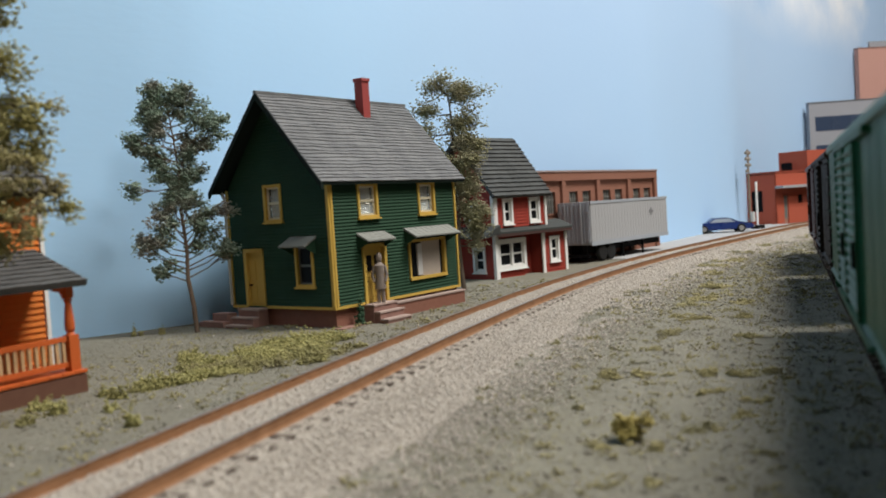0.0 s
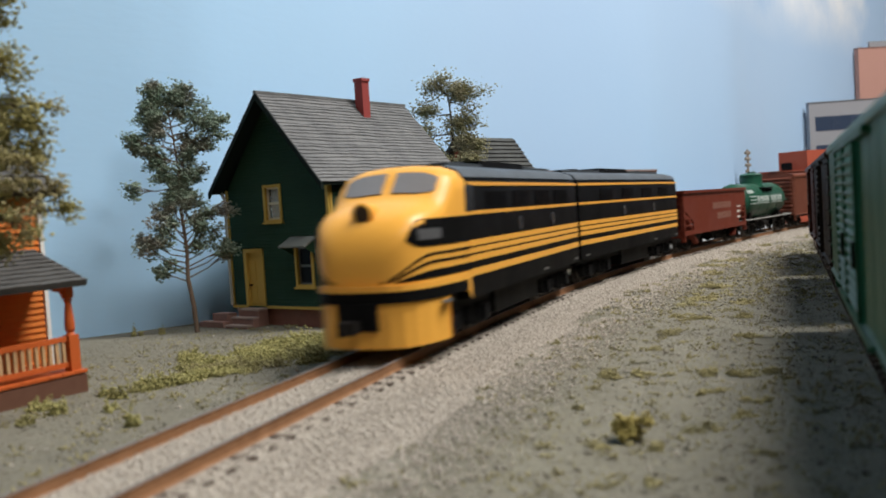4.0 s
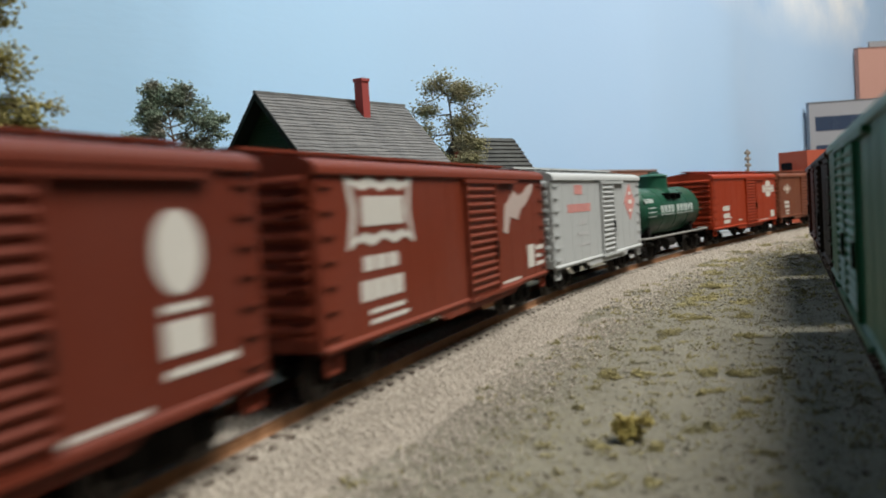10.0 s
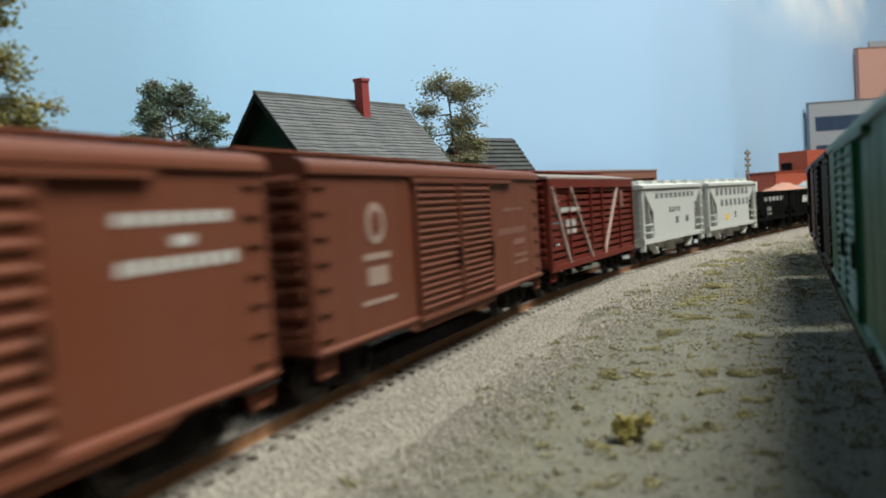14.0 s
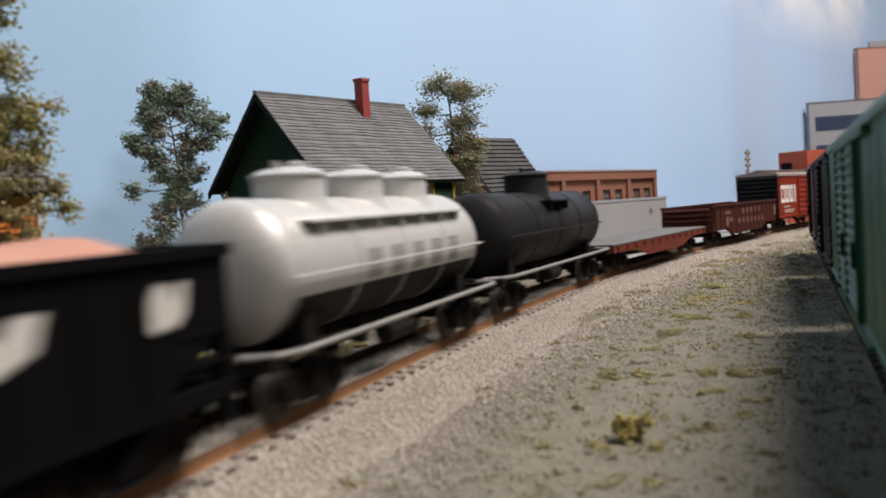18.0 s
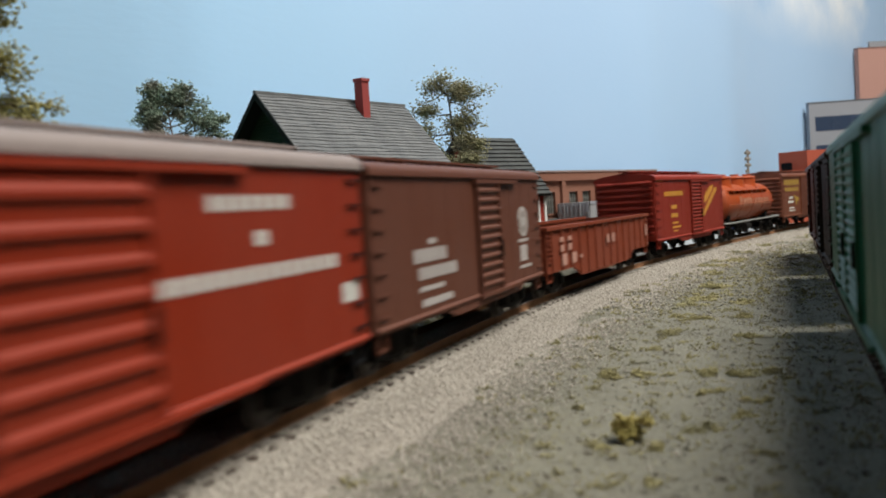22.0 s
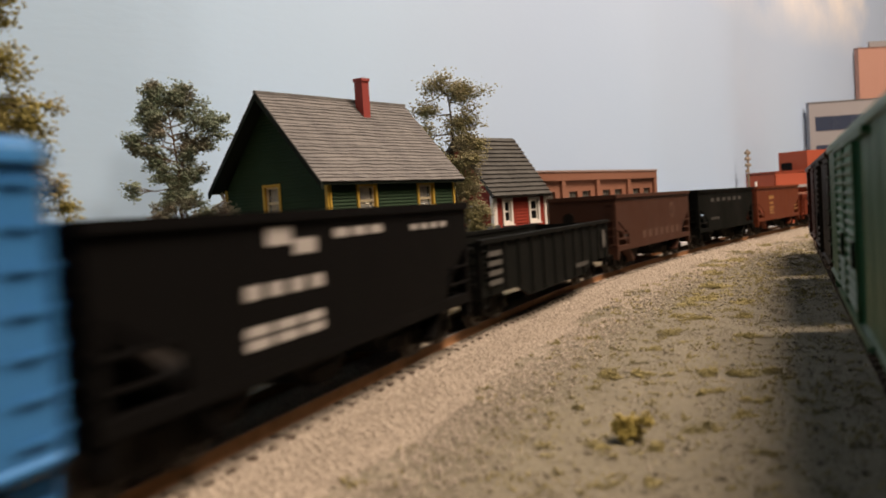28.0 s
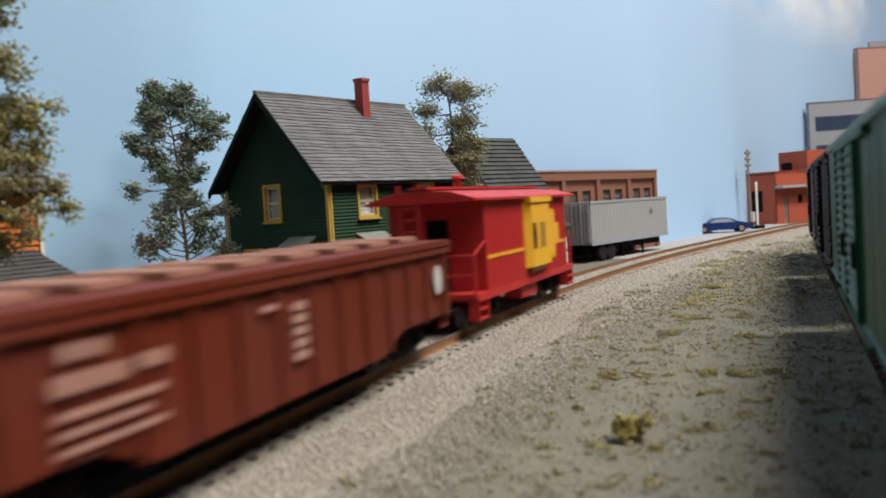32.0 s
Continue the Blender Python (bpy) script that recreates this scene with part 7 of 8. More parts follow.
    shingle_roof(h, -4.0, 50.8, 54.0, 25.0, 42.4, 80.0, slate, 14, "back_roof", seed=8, wander=0.12, butt=1.15)
    fpart("floor", box_map, [(0, 68, 0, 50, -8.2, -7.2)], M_IRON, h)
    return h


red_house()


def orange_house():
    h = thing("orange_house", -101.1, 233.5, 0, 59.4, "orange clapboard house with a turned-post porch and grey porch roof", "house")
    orange = paint("orange_boards", (0.62, 0.17, 0.025), 0.7, 0.25, 800, vary=0.2)
    deep = paint("red_orange_trim", (0.50, 0.10, 0.02), 0.6, 0.25)
    wood = paint("pale_baluster", (0.52, 0.33, 0.17), 0.7, 0.3)
    base = paint("dark_brown_base", (0.125, 0.056, 0.034), 0.85, 0.4, 400)
    white = paint("white_trim", (0.70, 0.69, 0.66), 0.6, 0.15)
    tin = shingle_mat("grey_porch_shingles", (0.052, 0.05, 0.047), (0.085, 0.082, 0.077))
    box_map = lambda a, o, z: (a, o, z)
    wmap = lambda a, o, z: (a - 62.0, 20.0 - o, z)
    wall_core(h, wmap, 65.5, -7.5, 51.0, [], orange, name="front_wall")
    clapboards(h, wmap, 65.5, 0.5, 50.5, [], orange, 1.8, (0, 1.0), proud=0.55)
    bm = bmesh.new()
    prism(bm, [(20.0, -7.5), (62.0, -7.5), (62.0, 51.0), (41.0, 68.0), (20.0, 51.0)], 2.0, 3.5, "x")
    part("end_wall", bm, orange, h)
    bm = bmesh.new()
    box(bm, -62, 3.5, 60.5, 62.0, -7.5, 51)
    part("back_wall", bm, orange, h)
    fpart("corner_board", facing("right", 3.5), [(20.0, 22.4, -0.1, 1.0, -1.0, 51)], white, h, "white corner board")
    fpart("corner_board", wmap, [(64.6, 65.8, -0.1, 1.0, -1.0, 51)], white, h, "white corner board")
    shingle_roof(h, -66, 8.0, 16.0, 41.0, 49.6, 69.0, tin, 8, "roof", seed=13)
    shingle_roof(h, -66, 8.0, 66.0, 41.0, 49.6, 69.0, tin, 8, "roof", seed=14)
    # porch
    bm = soft_box(0.5, -62, 0.4, -0.6, 20, -8.5, -1.0)
    part("porch_base", bm, base, h, "dark brown porch foundation")
    for i in range(16):
        part("deck_board", boxes((-62 + i * 3.9, -58.3 + i * 3.9, -0.8, 20, -1.0, -0.2)), deep, h)
    def post(x):
        bm = bmesh.new()
        box(bm, x - 1.5, x + 1.5, 0.0, 3.0, -0.2, 9.6)
        turned(bm, [(1.35, 9.6), (0.9, 10.4), (1.3, 11.2), (1.35, 13.0), (0.95, 17.0), (0.8, 18.6), (1.2, 19.2), (0.9, 19.8)], (x, 1.5, 0), "z", 12)
        box(bm, x - 1.1, x + 1.1, 0.4, 2.6, 19.8, 24.0)
        p = part("porch_post", bm, deep, h, "turned red-orange porch post")
        bm = bmesh.new()
        prism(bm, [(x - 1.1, 23.8), (x - 6.0, 23.8), (x - 4.0, 22.0), (x - 2.2, 21.6), (x - 1.1, 19.6)], 1.0, 2.0, "y")
        part("bracket", bm, deep, p)
    post(-2.6)
    post(-32.0)
    post(-59.0)
    for x0, x1 in ((-30.4, -4.2), (-57.4, -33.6)):
        fpart("railing", box_map, [(x0, x1, 0.9, 2.1, 8.0, 9.4), (x0, x1, 0.9, 2.1, 1.0, 2.4)], deep, h)
        n = 13
        for i in range(n):
            x = x0 + (x1 - x0) * (i + 0.5) / n
            part("baluster", boxes((x - 0.45, x + 0.45, 1.1, 1.9, 2.4, 8.0)), wood, h)
    shingle_roof(h, -64, 0.6, -3.2, 20.5, 24.2, 33.6, tin, 9, "porch_roof", seed=11, wander=0.2)
    fpart("porch_ceiling", box_map, [(-62, 0, -2, 20, 23.2, 23.9)], deep, h)
    return h


orange_house()

# ---- trailer, factory, brick office, tower blocks ----


def trailer():
    t = thing("semi_trailer", 102.1, 579.3, 0, 50.0, "light grey boxed semi-trailer parked beside the track", "trailer")
    side = paint("light_grey_panels", (0.36, 0.36, 0.365), 0.45, 0.3)
    rear = paint("grey_blue_doors", (0.32, 0.34, 0.37), 0.45, 0.3)
    L, W, z0, z1 = 119.0, 26.4, 6.0, 35.9
    part("box_body", soft_box(0.4, 0, L, 0, W, z0, z1), side, t)
    bm = bmesh.new()
    for x0, x1, a, b in ((-0.3, L, z1 - 1.6, z1 + 0.3), (-0.3, L, z0 - 0.4, z0 + 2.6)):
        box(bm, x0, x1, -0.35, 0.1, a, b)
    part("side_rail", bm, rear, t)
    rib = part("side_rib", boxes((-0.3, 0.3, -0.1, 0.1, z0 + 2.6, z1 - 1.6)), side, t, "", False, (3.0, 0, 0))
    for i in range(1, 28):
        again("side_rib", rib.data, t, "", (3.0 + i * (L - 6) / 27, 0, 0))
    for k, (y0, y1) in enumerate(((0.8, W / 2 - 0.3), (W / 2 + 0.3, W - 0.8))):
        d = part("rear_door", boxes((-0.6, 0.1, y0, y1, z0 + 1, z1 - 1)), rear, t, "grey corrugated rear door")
        for i in range(4):
            y = y0 + (y1 - y0) * (i + 0.5) / 4
            part("door_rib", boxes((-1.0, -0.5, y - 0.5, y + 0.5, z0 + 1.5, z1 - 1.5)), rear, d)
        for z in (9, 17, 28):
            part("hinge", boxes((-1.3, -0.4, y0 if k == 0 else y1 - 3.5, y0 + 3.5 if k == 0 else y1, z, z + 1.0)), side, d)
        bm = bmesh.new()
        cyl(bm, (-1.4, (y0 + y1) / 2, z0 + 1), (-1.4, (y0 + y1) / 2, z1 - 1), 0.35, 6)
        part("lock_rod", bm, side, d)
    part("chassis", boxes((2, L - 4, 6, 9, 0.6, z0), (2, L - 4, W - 9, W - 6, 0.6, z0), (-0.4, 1.2, 2, W - 2, -2.4, -0.6), (0, 1, 4, 5, -2, z0), (0, 1, W - 5, W - 4, -2, z0)), M_BLACK, t)
    tyre = paint("tyre_rubber", (0.022, 0.022, 0.022), 0.8, 0.2)
    rim = paint("dull_wheel_rim", (0.10, 0.097, 0.09), 0.5, 0.3, 700, 0.4)
    for x in (17.0, 29.0):
        for y in (1.0, W - 4.5):
            bm = bmesh.new()
            turned(bm, [(3.2, 0), (5.4, 0), (5.9, 0.6), (5.9, 2.9), (5.4, 3.5), (3.2, 3.5)], (x, y, 0.0), "y", 26)
            w = part("tyre", bm, tyre, t, "", True)
            bm = bmesh.new()
            turned(bm, [(0.5, 0.3), (1.4, 0.3), (1.6, 0.9), (3.0, 0.9), (3.2, 0.3), (3.2, 3.2), (0.5, 3.2)], (x, y, 0.0), "y", 20)
            part("rim", bm, rim, w)
        part("axle", boxes((x - 0.7, x + 0.7, 2, W - 2, -0.7, 0.7)), M_BLACK, t)
    for y in (4.0, W - 4.5):
        bm = boxes((83, 84.4, y, y + 1.2, -6.0, z0), (82.0, 85.4, y - 0.4, y + 1.6, -6.4, -5.6))
        part("landing_leg", bm, M_BLACK, t)
    bm = bmesh.new()
    cyl(bm, (83.6, 4.6, -2), (70, 4.6, z0), 0.5, 6)
    cyl(bm, (56, 4.6, z0), (70, 4.6, -0.5), 0.5, 6)
    part("leg_brace", bm, M_BLACK, t)
    part("support_leg", boxes((51.5, 53, 4, 5.4, -6.2, z0)), M_BLACK, t)
    bm = bmesh.new()
    prism(bm, [(91 + a * 0.5, 25.5 + b * 0.5) for a, b in CROSS], -0.16, 0.02, "y")
    part("emblem", bm, paint("grey_emblem", (0.17, 0.17, 0.175), 0.6, 0.2), t, "small dark cross emblem")
    return t


trailer()


def factory():
    f = thing("factory_front", 188.0, 727.5, 0, 50.0, "brown brick factory front with pilasters and barred windows", "factory")
    brick = paint("brown_brick", (0.24, 0.105, 0.070), 0.8, 0.4, 700, vary=0.1)
    glassy = paint("dark_factory_glass", (0.055, 0.06, 0.056), 0.35, 0.4)
    bar = paint("grey_bars", (0.20, 0.19, 0.17), 0.6, 0.3)
    x0, x1, z0, z1 = -206.0, -8.0, -7.0, 58.0
    m = lambda a, o, z: (a + x0, -o, z)
    bays = 4
    w = (x1 - x0) / bays
    holes = []
    for i in range(bays):
        for k in (0.20, 0.58):
            a = w * i + w * k
            holes.append((a, a + w * 0.24, 29.0, 44.0))
            holes.append((a, a + w * 0.24, 4.0, 19.0))
    wall_core(f, m, x1 - x0, z0, z1, holes, brick, 4.5)
    for i in range(bays + 1):
        a = min(max(w * i, 2.4), x1 - x0 - 2.4)
        bm = bmesh.new()
        fbox(bm, m, a - 2.4, a + 2.4, 0.0, 2.2, z0, z1 - 5.4)
        part("pilaster", bm, brick, f)
    fpart("parapet", m, [(0, x1 - x0, -0.1, 2.4, z1 - 6.0, z1)], brick, f)
    fpart("coping", m, [(-0.4, x1 - x0 + 0.4, -5, 3.0, z1, z1 + 1.2)], paint("pale_coping", (0.30, 0.22, 0.20), 0.8, 0.3), f)
    for a0, a1, b0, b1 in holes:
        wn = fpart("window", m, [(a0, a1, -2.2, -1.8, b0, b1)], glassy, f)
        for k in (0.25, 0.5, 0.75):
            a = a0 + (a1 - a0) * k
            fpart("window_bar", m, [(a - 0.3, a + 0.3, -1.8, -1.2, b0, b1)], bar, wn)
        for k in (0.33, 0.66):
            z = b0 + (b1 - b0) * k
            fpart("window_bar", m, [(a0, a1, -1.8, -1.3, z - 0.3, z + 0.3)], bar, wn)
        fpart("sill", m, [(a0 - 0.5, a1 + 0.5, -2, 0.8, b0 - 1.0, b0)], brick, wn)
    return f


factory()


def brick_office():
    b = thing("brick_office", 395.7, 1000.9, 0, 26.0, "orange-red flat-roofed brick office with a grey canopy", "office building")
    brick = paint("orange_red_brick", (0.39, 0.085, 0.048), 0.8, 0.25, 700)
    grey = paint("grey_canopy", (0.34, 0.35, 0.36), 0.6, 0.2)
    fr, ga = facing("front"), facing("gable")
    f_holes = [(13.0, 20.5, -6.0, 28.0), (36.5, 45.0, 17.0, 27.0)]
    g_holes = [(20.0, 38.0, 9.0, 34.0)]
    wall_core(b, fr, 64, -7, 55.5, f_holes, brick, 2.0, "front_wall")
    wall_core(b, ga, 54, -7, 55.5, g_holes, brick, 2.0, "side_wall")
    wall_core(b, facing("right", 64), 54, -7, 55.5, [], brick, 2.0, "end_wall")
    part("roof", boxes((0, 64, 0, 54, 53.0, 54.2)), M_IRON, b)
    fpart("parapet_cap", fr, [(-0.6, 64.6, -2.4, 0.6, 55.5, 56.4)], paint("brick_cap", (0.30, 0.06, 0.035), 0.8, 0.3), b)
    fpart("parapet_cap", ga, [(-0.6, 54.6, -2.4, 0.6, 55.5, 56.4)], paint("brick_cap", (0.30, 0.06, 0.035), 0.8, 0.3), b)
    part("upper_storey", boxes((67.0, 118.0, 10.0, 54.0, -7.0, 80.5)), brick, b, "set-back upper storey")
    part("upper_window", boxes((66.6, 67.2, 33, 50, 57, 67)), M_BLACK, b)
    fpart("canopy", fr, [(-0.5, 64, 0, 12.0, 36.0, 39.0)], grey, b, "flat grey canopy")
    d = fpart("door", fr, [(13.6, 19.9, -1.6, -1.0, -6.0, 27.4)], paint("rust_door", (0.32, 0.16, 0.12), 0.5, 0.2), b)
    fpart("pane", fr, [(14.6, 18.9, -1.0, -0.8, 0.0, 26.0)], paint("dusty_factory_glass", (0.14, 0.15, 0.14), 0.35, 0.4), d)
    fpart("window", fr, [(36.5, 45.0, -1.6, -1.2, 17.0, 27.0)], M_BLACK, b)
    fpart("window", ga, [(20.0, 38.0, -1.6, -1.2, 9.0, 34.0)], M_BLACK, b)
    fpart("window_bar", ga, [(28.6, 29.4, -1.2, -0.6, 9.0, 34.0)], grey, b)
    return b


brick_office()


def tower(name, x, y, rz, w, d, h, col, label, band=None):
    t = thing(name, x, y, -6.5, rz, label, "building")
    mat = paint("wall_" + name, col, 0.8, 0.3, 500)
    part("wall", boxes((0, w, 0, d, 0, h)), mat, t)
    part("roof_edge", boxes((-0.8, w + 0.8, -0.8, d, h, h + 1.4)), paint("dark_edge_" + name, tuple(c * 0.5 for c in col), 0.8, 0.3), t)
    if band:
        z = h - 20
        while z > 10:
            fpart("window_band", facing("front"), [(8.0, w - 4, -0.1, 0.4, z - band, z)], paint("dark_blue_glass", (0.035, 0.05, 0.085), 0.25, 0.2), t, "dark blue window band")
            z -= band * 2.0
    return t


tower("grey_office_block", 540.3, 1231.0, -4.0, 115, 12, 161.3, (0.27, 0.27, 0.29), "pale grey office block with dark window bands", 20.5)
tower("brick_tower_block", 698.0, 1398.0, 5.0, 136, 12, 261.3, (0.46, 0.25, 0.205), "tall pink-brown brick tower block")
part("roof_box", boxes((20, 60, 1, 5, 261.7, 272)), paint("wall_grey_office_block", (0.34, 0.34, 0.36)), bpy.data.objects["brick_tower_block"])

# ---- pavement, car, pole, crossing post ----


def pavement():
    """Pale concrete apron between the main and the backdrop."""
    inner = [(VIS_X[i] - math.sin(VIS_H[i]) * 20.0, VIS_Y[i] + math.cos(VIS_H[i]) * 20.0) for i in range(104, 200, 3)]
    outer = [(VIS_X[i] - math.sin(VIS_H[i]) * 118.0, VIS_Y[i] + math.cos(VIS_H[i]) * 118.0) for i in range(104, 200, 3)]
    bm = bmesh.new()
    prism(bm, inner + outer[::-1], -9.0, -5.6, "z")
    ob = part("pavement", bm, paint("pale_concrete", (0.33, 0.33, 0.33), 0.85, 0.35, 400))
    return tagged(ob, "pale grey concrete apron beside the track", kind="structure")


pavement()


def blue_car():
    c = thing("blue_car", 288.0, 876.0, -5.6, -6.0, "dark blue sedan parked on the concrete apron", "car")
    blue = paint("dark_blue_enamel", (0.012, 0.028, 0.12), 0.25, 0.1)
    glass = paint("car_glass", (0.30, 0.34, 0.38), 0.15, 0.1)
    bm = bmesh.new()
    prof = [(-31, 4.0), (-31.5, 8.0), (-30, 9.6), (-16, 10.4), (-8, 15.2), (7, 15.4), (15, 10.6), (27, 9.4), (31, 7.6), (31.5, 4.0), (26, 3.0), (-26, 3.0)]
    prism(bm, prof, -10, 10, "y")
    bmesh.ops.bevel(bm, geom=bm.edges[:], offset=0.9, segments=2, affect="EDGES")
    part("body", bm, blue, c, "", True)
    for s in (-1, 1):
        bm = bmesh.new()
        prism(bm, [(-13.4, 10.8), (-7.4, 14.4), (6.4, 14.6), (12.4, 10.9)], s * 9.95, s * 10.12, "y")
        part("side_window", bm, glass, c)
    for x in (-19, 18.5):
        for s in (-1, 1):
            bm = bmesh.new()
            turned(bm, [(0.5, 0), (4.0, 0), (4.3, 0.5), (4.3, 1.8), (4.0, 2.2), (0.5, 2.2)], (x, s * 10.4 - 1.1, 4.3), "y", 20)
            w = part("wheel", bm, paint("tyre_rubber", (0.022, 0.022, 0.022), 0.8, 0.2), c, "", True)
            bm = bmesh.new()
            turned(bm, [(0.3, 0), (2.5, 0), (2.5, 2.5), (0.3, 2.5)], (x, s * 10.4 - 1.25, 4.3), "y", 16)
            part("hubcap", bm, paint("wheel_rim", (0.30, 0.29, 0.27), 0.4, 0.3, 700, 0.6), w)
    for x in (-31.6, 31.2):
        part("bumper", soft_box(0.3, x - 0.4, x + 0.8, -9.5, 9.5, 4.2, 6.0), paint("chrome", (0.55, 0.55, 0.55), 0.2, 0.1, 700, 0.9), c)
    return c


blue_car()


def utility_pole():
    p = thing("utility_pole", 352.0, 966.0, -5.6, 40.0, "weathered wooden utility pole with insulator brackets", "utility pole")
    wood = paint("weathered_pole", (0.20, 0.15, 0.11), 0.85, 0.4)
    bm = bmesh.new()
    cyl(bm, (0, 0, 0), (0, 0, 88), 1.5, 8, 1.1)
    part("pole", bm, wood, p)
    for z in (70, 77, 84):
        for s in (-1, 1):
            bm = bmesh.new()
            turned(bm, [(0.6, -1.6), (2.0, -1.2), (2.2, 0.6), (1.4, 1.8), (0.4, 2.2)], (s * 2.6, 0, z), "z", 10)
            part("insulator", bm, paint("dull_insulator", (0.22, 0.19, 0.16), 0.5, 0.3), p)
    bm = bmesh.new()
    cyl(bm, (0, 0, 56), (-5.5, -2, 62), 0.7, 6)
    turned(bm, [(0.6, -2.0), (2.0, -1.6), (1.6, 1.0), (0.4, 1.6)], (-6.2, -2.2, 63.5), "z", 10)
    part("lamp_bracket", bm, wood, p)
    part("meter_box", boxes((-2, 3.4, -4.2, -1.4, 6, 17)), paint("grey_box", (0.45, 0.45, 0.43), 0.6, 0.3), p)
    return p


utility_pole()


def crossing_post():
    p = thing("crossing_post", 340.0, 912.0, -5.6, 40.0, "white crossing post on a dark base", "post")
    bm = bmesh.new()
    box(bm, -1.0, 1.0, -0.7, 0.7, 3, 50.5)
    part("post", bm, M_WHITE, p)
    part("base", soft_box(0.5, -6, 6, -5, 5, 0, 4), M_IRON, p)
    part("plate", boxes((-1.8, -1.0, -0.5, 0.5, 20, 46)), paint("grey_box", (0.45, 0.45, 0.43), 0.6, 0.3), p)
    return p


crossing_post()

# ---- cars standing on the siding ----


def on_siding(s):
    i = min(int(s / 5.0), len(SIDING) - 2)
    f = s / 5.0 - i
    a, b = SIDING[i], SIDING[i + 1]
    return a[0] * (1 - f) + b[0] * f, a[1] * (1 - f) + b[1] * f


def park(car, s_mid, base):
    ax, ay = on_siding(s_mid + base / 2)
    bx, by = on_siding(s_mid - base / 2)
    car.matrix_world = pose((ax + bx) / 2 * MM, (ay + by) / 2 * MM, 0, 0, 0, math.degrees(math.atan2(ay - by, ax - bx)))
    CARS[:] = [c for c in CARS if c[0] is not car]
    car["group"] = "cars parked on the siding"


def parked_cars():
    # the green car's roof colour is raised to carry its highlight
    c, n, m = boxcar("parked_boxcar", 0, 180, "dark green boxcar with paler green ribbed doors parked on the siding", (0.008, 0.100, 0.042), roof=(0.15, 0.23, 0.195), doors=((0.30, 0.46), (0.47, 0.64)), ribs=16, eave=48.5, wear=0.3, rough=0.5)
    pale = paint("pale_green_door", (0.030, 0.165, 0.105), 0.6, 0.3)
    for ch in c.children:
        if ch.name.startswith("sliding_door"):
            ch.data.materials[0] = pale
    park(c, 391.0, 138)
    # added out of view beside the camera, to shade the ground at the right
    c, n, m = boxcar("parked_boxcar", 0, 150, "weathered red-brown boxcar parked on the siding", (0.16, 0.05, 0.035), eave=48.0, wear=0.4)
    park(c, 212.0, 110)
    c, n, m = boxcar("parked_boxcar", 0, 140, "sooty dark brown boxcar parked on the siding", (0.035, 0.028, 0.024), eave=48.0, wear=0.4)
    park(c, 566.0, 100)
    c, n, m = boxcar("parked_boxcar", 0, 140, "dull maroon boxcar parked on the siding", (0.10, 0.028, 0.024), eave=48.0, wear=0.4)
    park(c, 721.0, 100)


parked_cars()

# ---- ballast, dirt, turf ----
OCT_V = np.array([(1, 0, 0), (0, 1, 0), (-1, 0, 0), (0, -1, 0), (0, 0, 1), (0, 0, -1)], float)
OCT_F = np.array([(0, 1, 4), (1, 2, 4), (2, 3, 4), (3, 0, 4), (1, 0, 5), (2, 1, 5), (3, 2, 5), (0, 3, 5)])


def bits(name, pts, sizes, mat, rng, squash=0.7):
    """Many small crumbs in one mesh: uneven octahedra."""
    n = len(pts)
    pts, sizes = np.asarray(pts), np.asarray(sizes)
    shape = OCT_V[None] * rng.uniform(0.55, 1.3, (n, 6, 1)) * np.array([1, 1, squash])
    a = rng.uniform(0, 2 * math.pi, n)
    b = rng.uniform(-0.7, 0.7, n)
    ca, sa, cb, sb = np.cos(a)[:, None], np.sin(a)[:, None], np.cos(b)[:, None], np.sin(b)[:, None]
    x, y, z = shape[..., 0], shape[..., 1], shape[..., 2]
    x, z = x * cb - z * sb, x * sb + z * cb
    x, y = x * ca - y * sa, x * sa + y * ca
    v = (np.stack([x, y, z], -1) * sizes[:, None, None] + pts[:, None, :]) * MM
    f = (OCT_F[None] + 6 * np.arange(n)[:, None, None]).reshape(-1, 3)
    me = bpy.data.meshes.new(name)
    me.vertices.add(n * 6)
    me.vertices.foreach_set("co", v.reshape(-1))
    me.loops.add(len(f) * 3)
    me.loops.foreach_set("vertex_index", f.reshape(-1).astype(np.int32))
    me.polygons.add(len(f))
    me.polygons.foreach_set("loop_start", np.arange(0, len(f) * 3, 3, dtype=np.int32))
    me.update(calc_edges=True)
    me.materials.append(mat)
    return me


def bed_height(g):
    """Height of the ballast across the track; g is positive towards the camera."""
    return np.interp(g, [-24, -19, -14.6, -12.4, -9.8, -7.6, 7.6, 9.8, 12.4, 14.6, 20, 33], [-7.2, -5.0, -3.9, -2.85, -3.1, -2.2, -2.2, -3.1, -2.85, -3.7, -4.7, -6.5])






def bed_mat():
    m, nt, b = node_mat("ballast_bed_grains")
    fine = noise_tex(nt, 900.0, 4, rough=0.7)
    c = mix_rgb(nt, ramp(nt, fine, 0.35, 0.65), (0.20, 0.175, 0.145), (0.40, 0.355, 0.30))
    c = mix_rgb(nt, ramp(nt, noise_tex(nt, 25.0, 4), 0.4, 0.65, 0, 0.4), c, (0.25, 0.22, 0.18))
    nt.links.new(c, b.inputs["Base Color"])
    b.inputs["Roughness"].default_value = 0.95
    bump(nt, b, fine, 0.9, 0.0006)
    return m


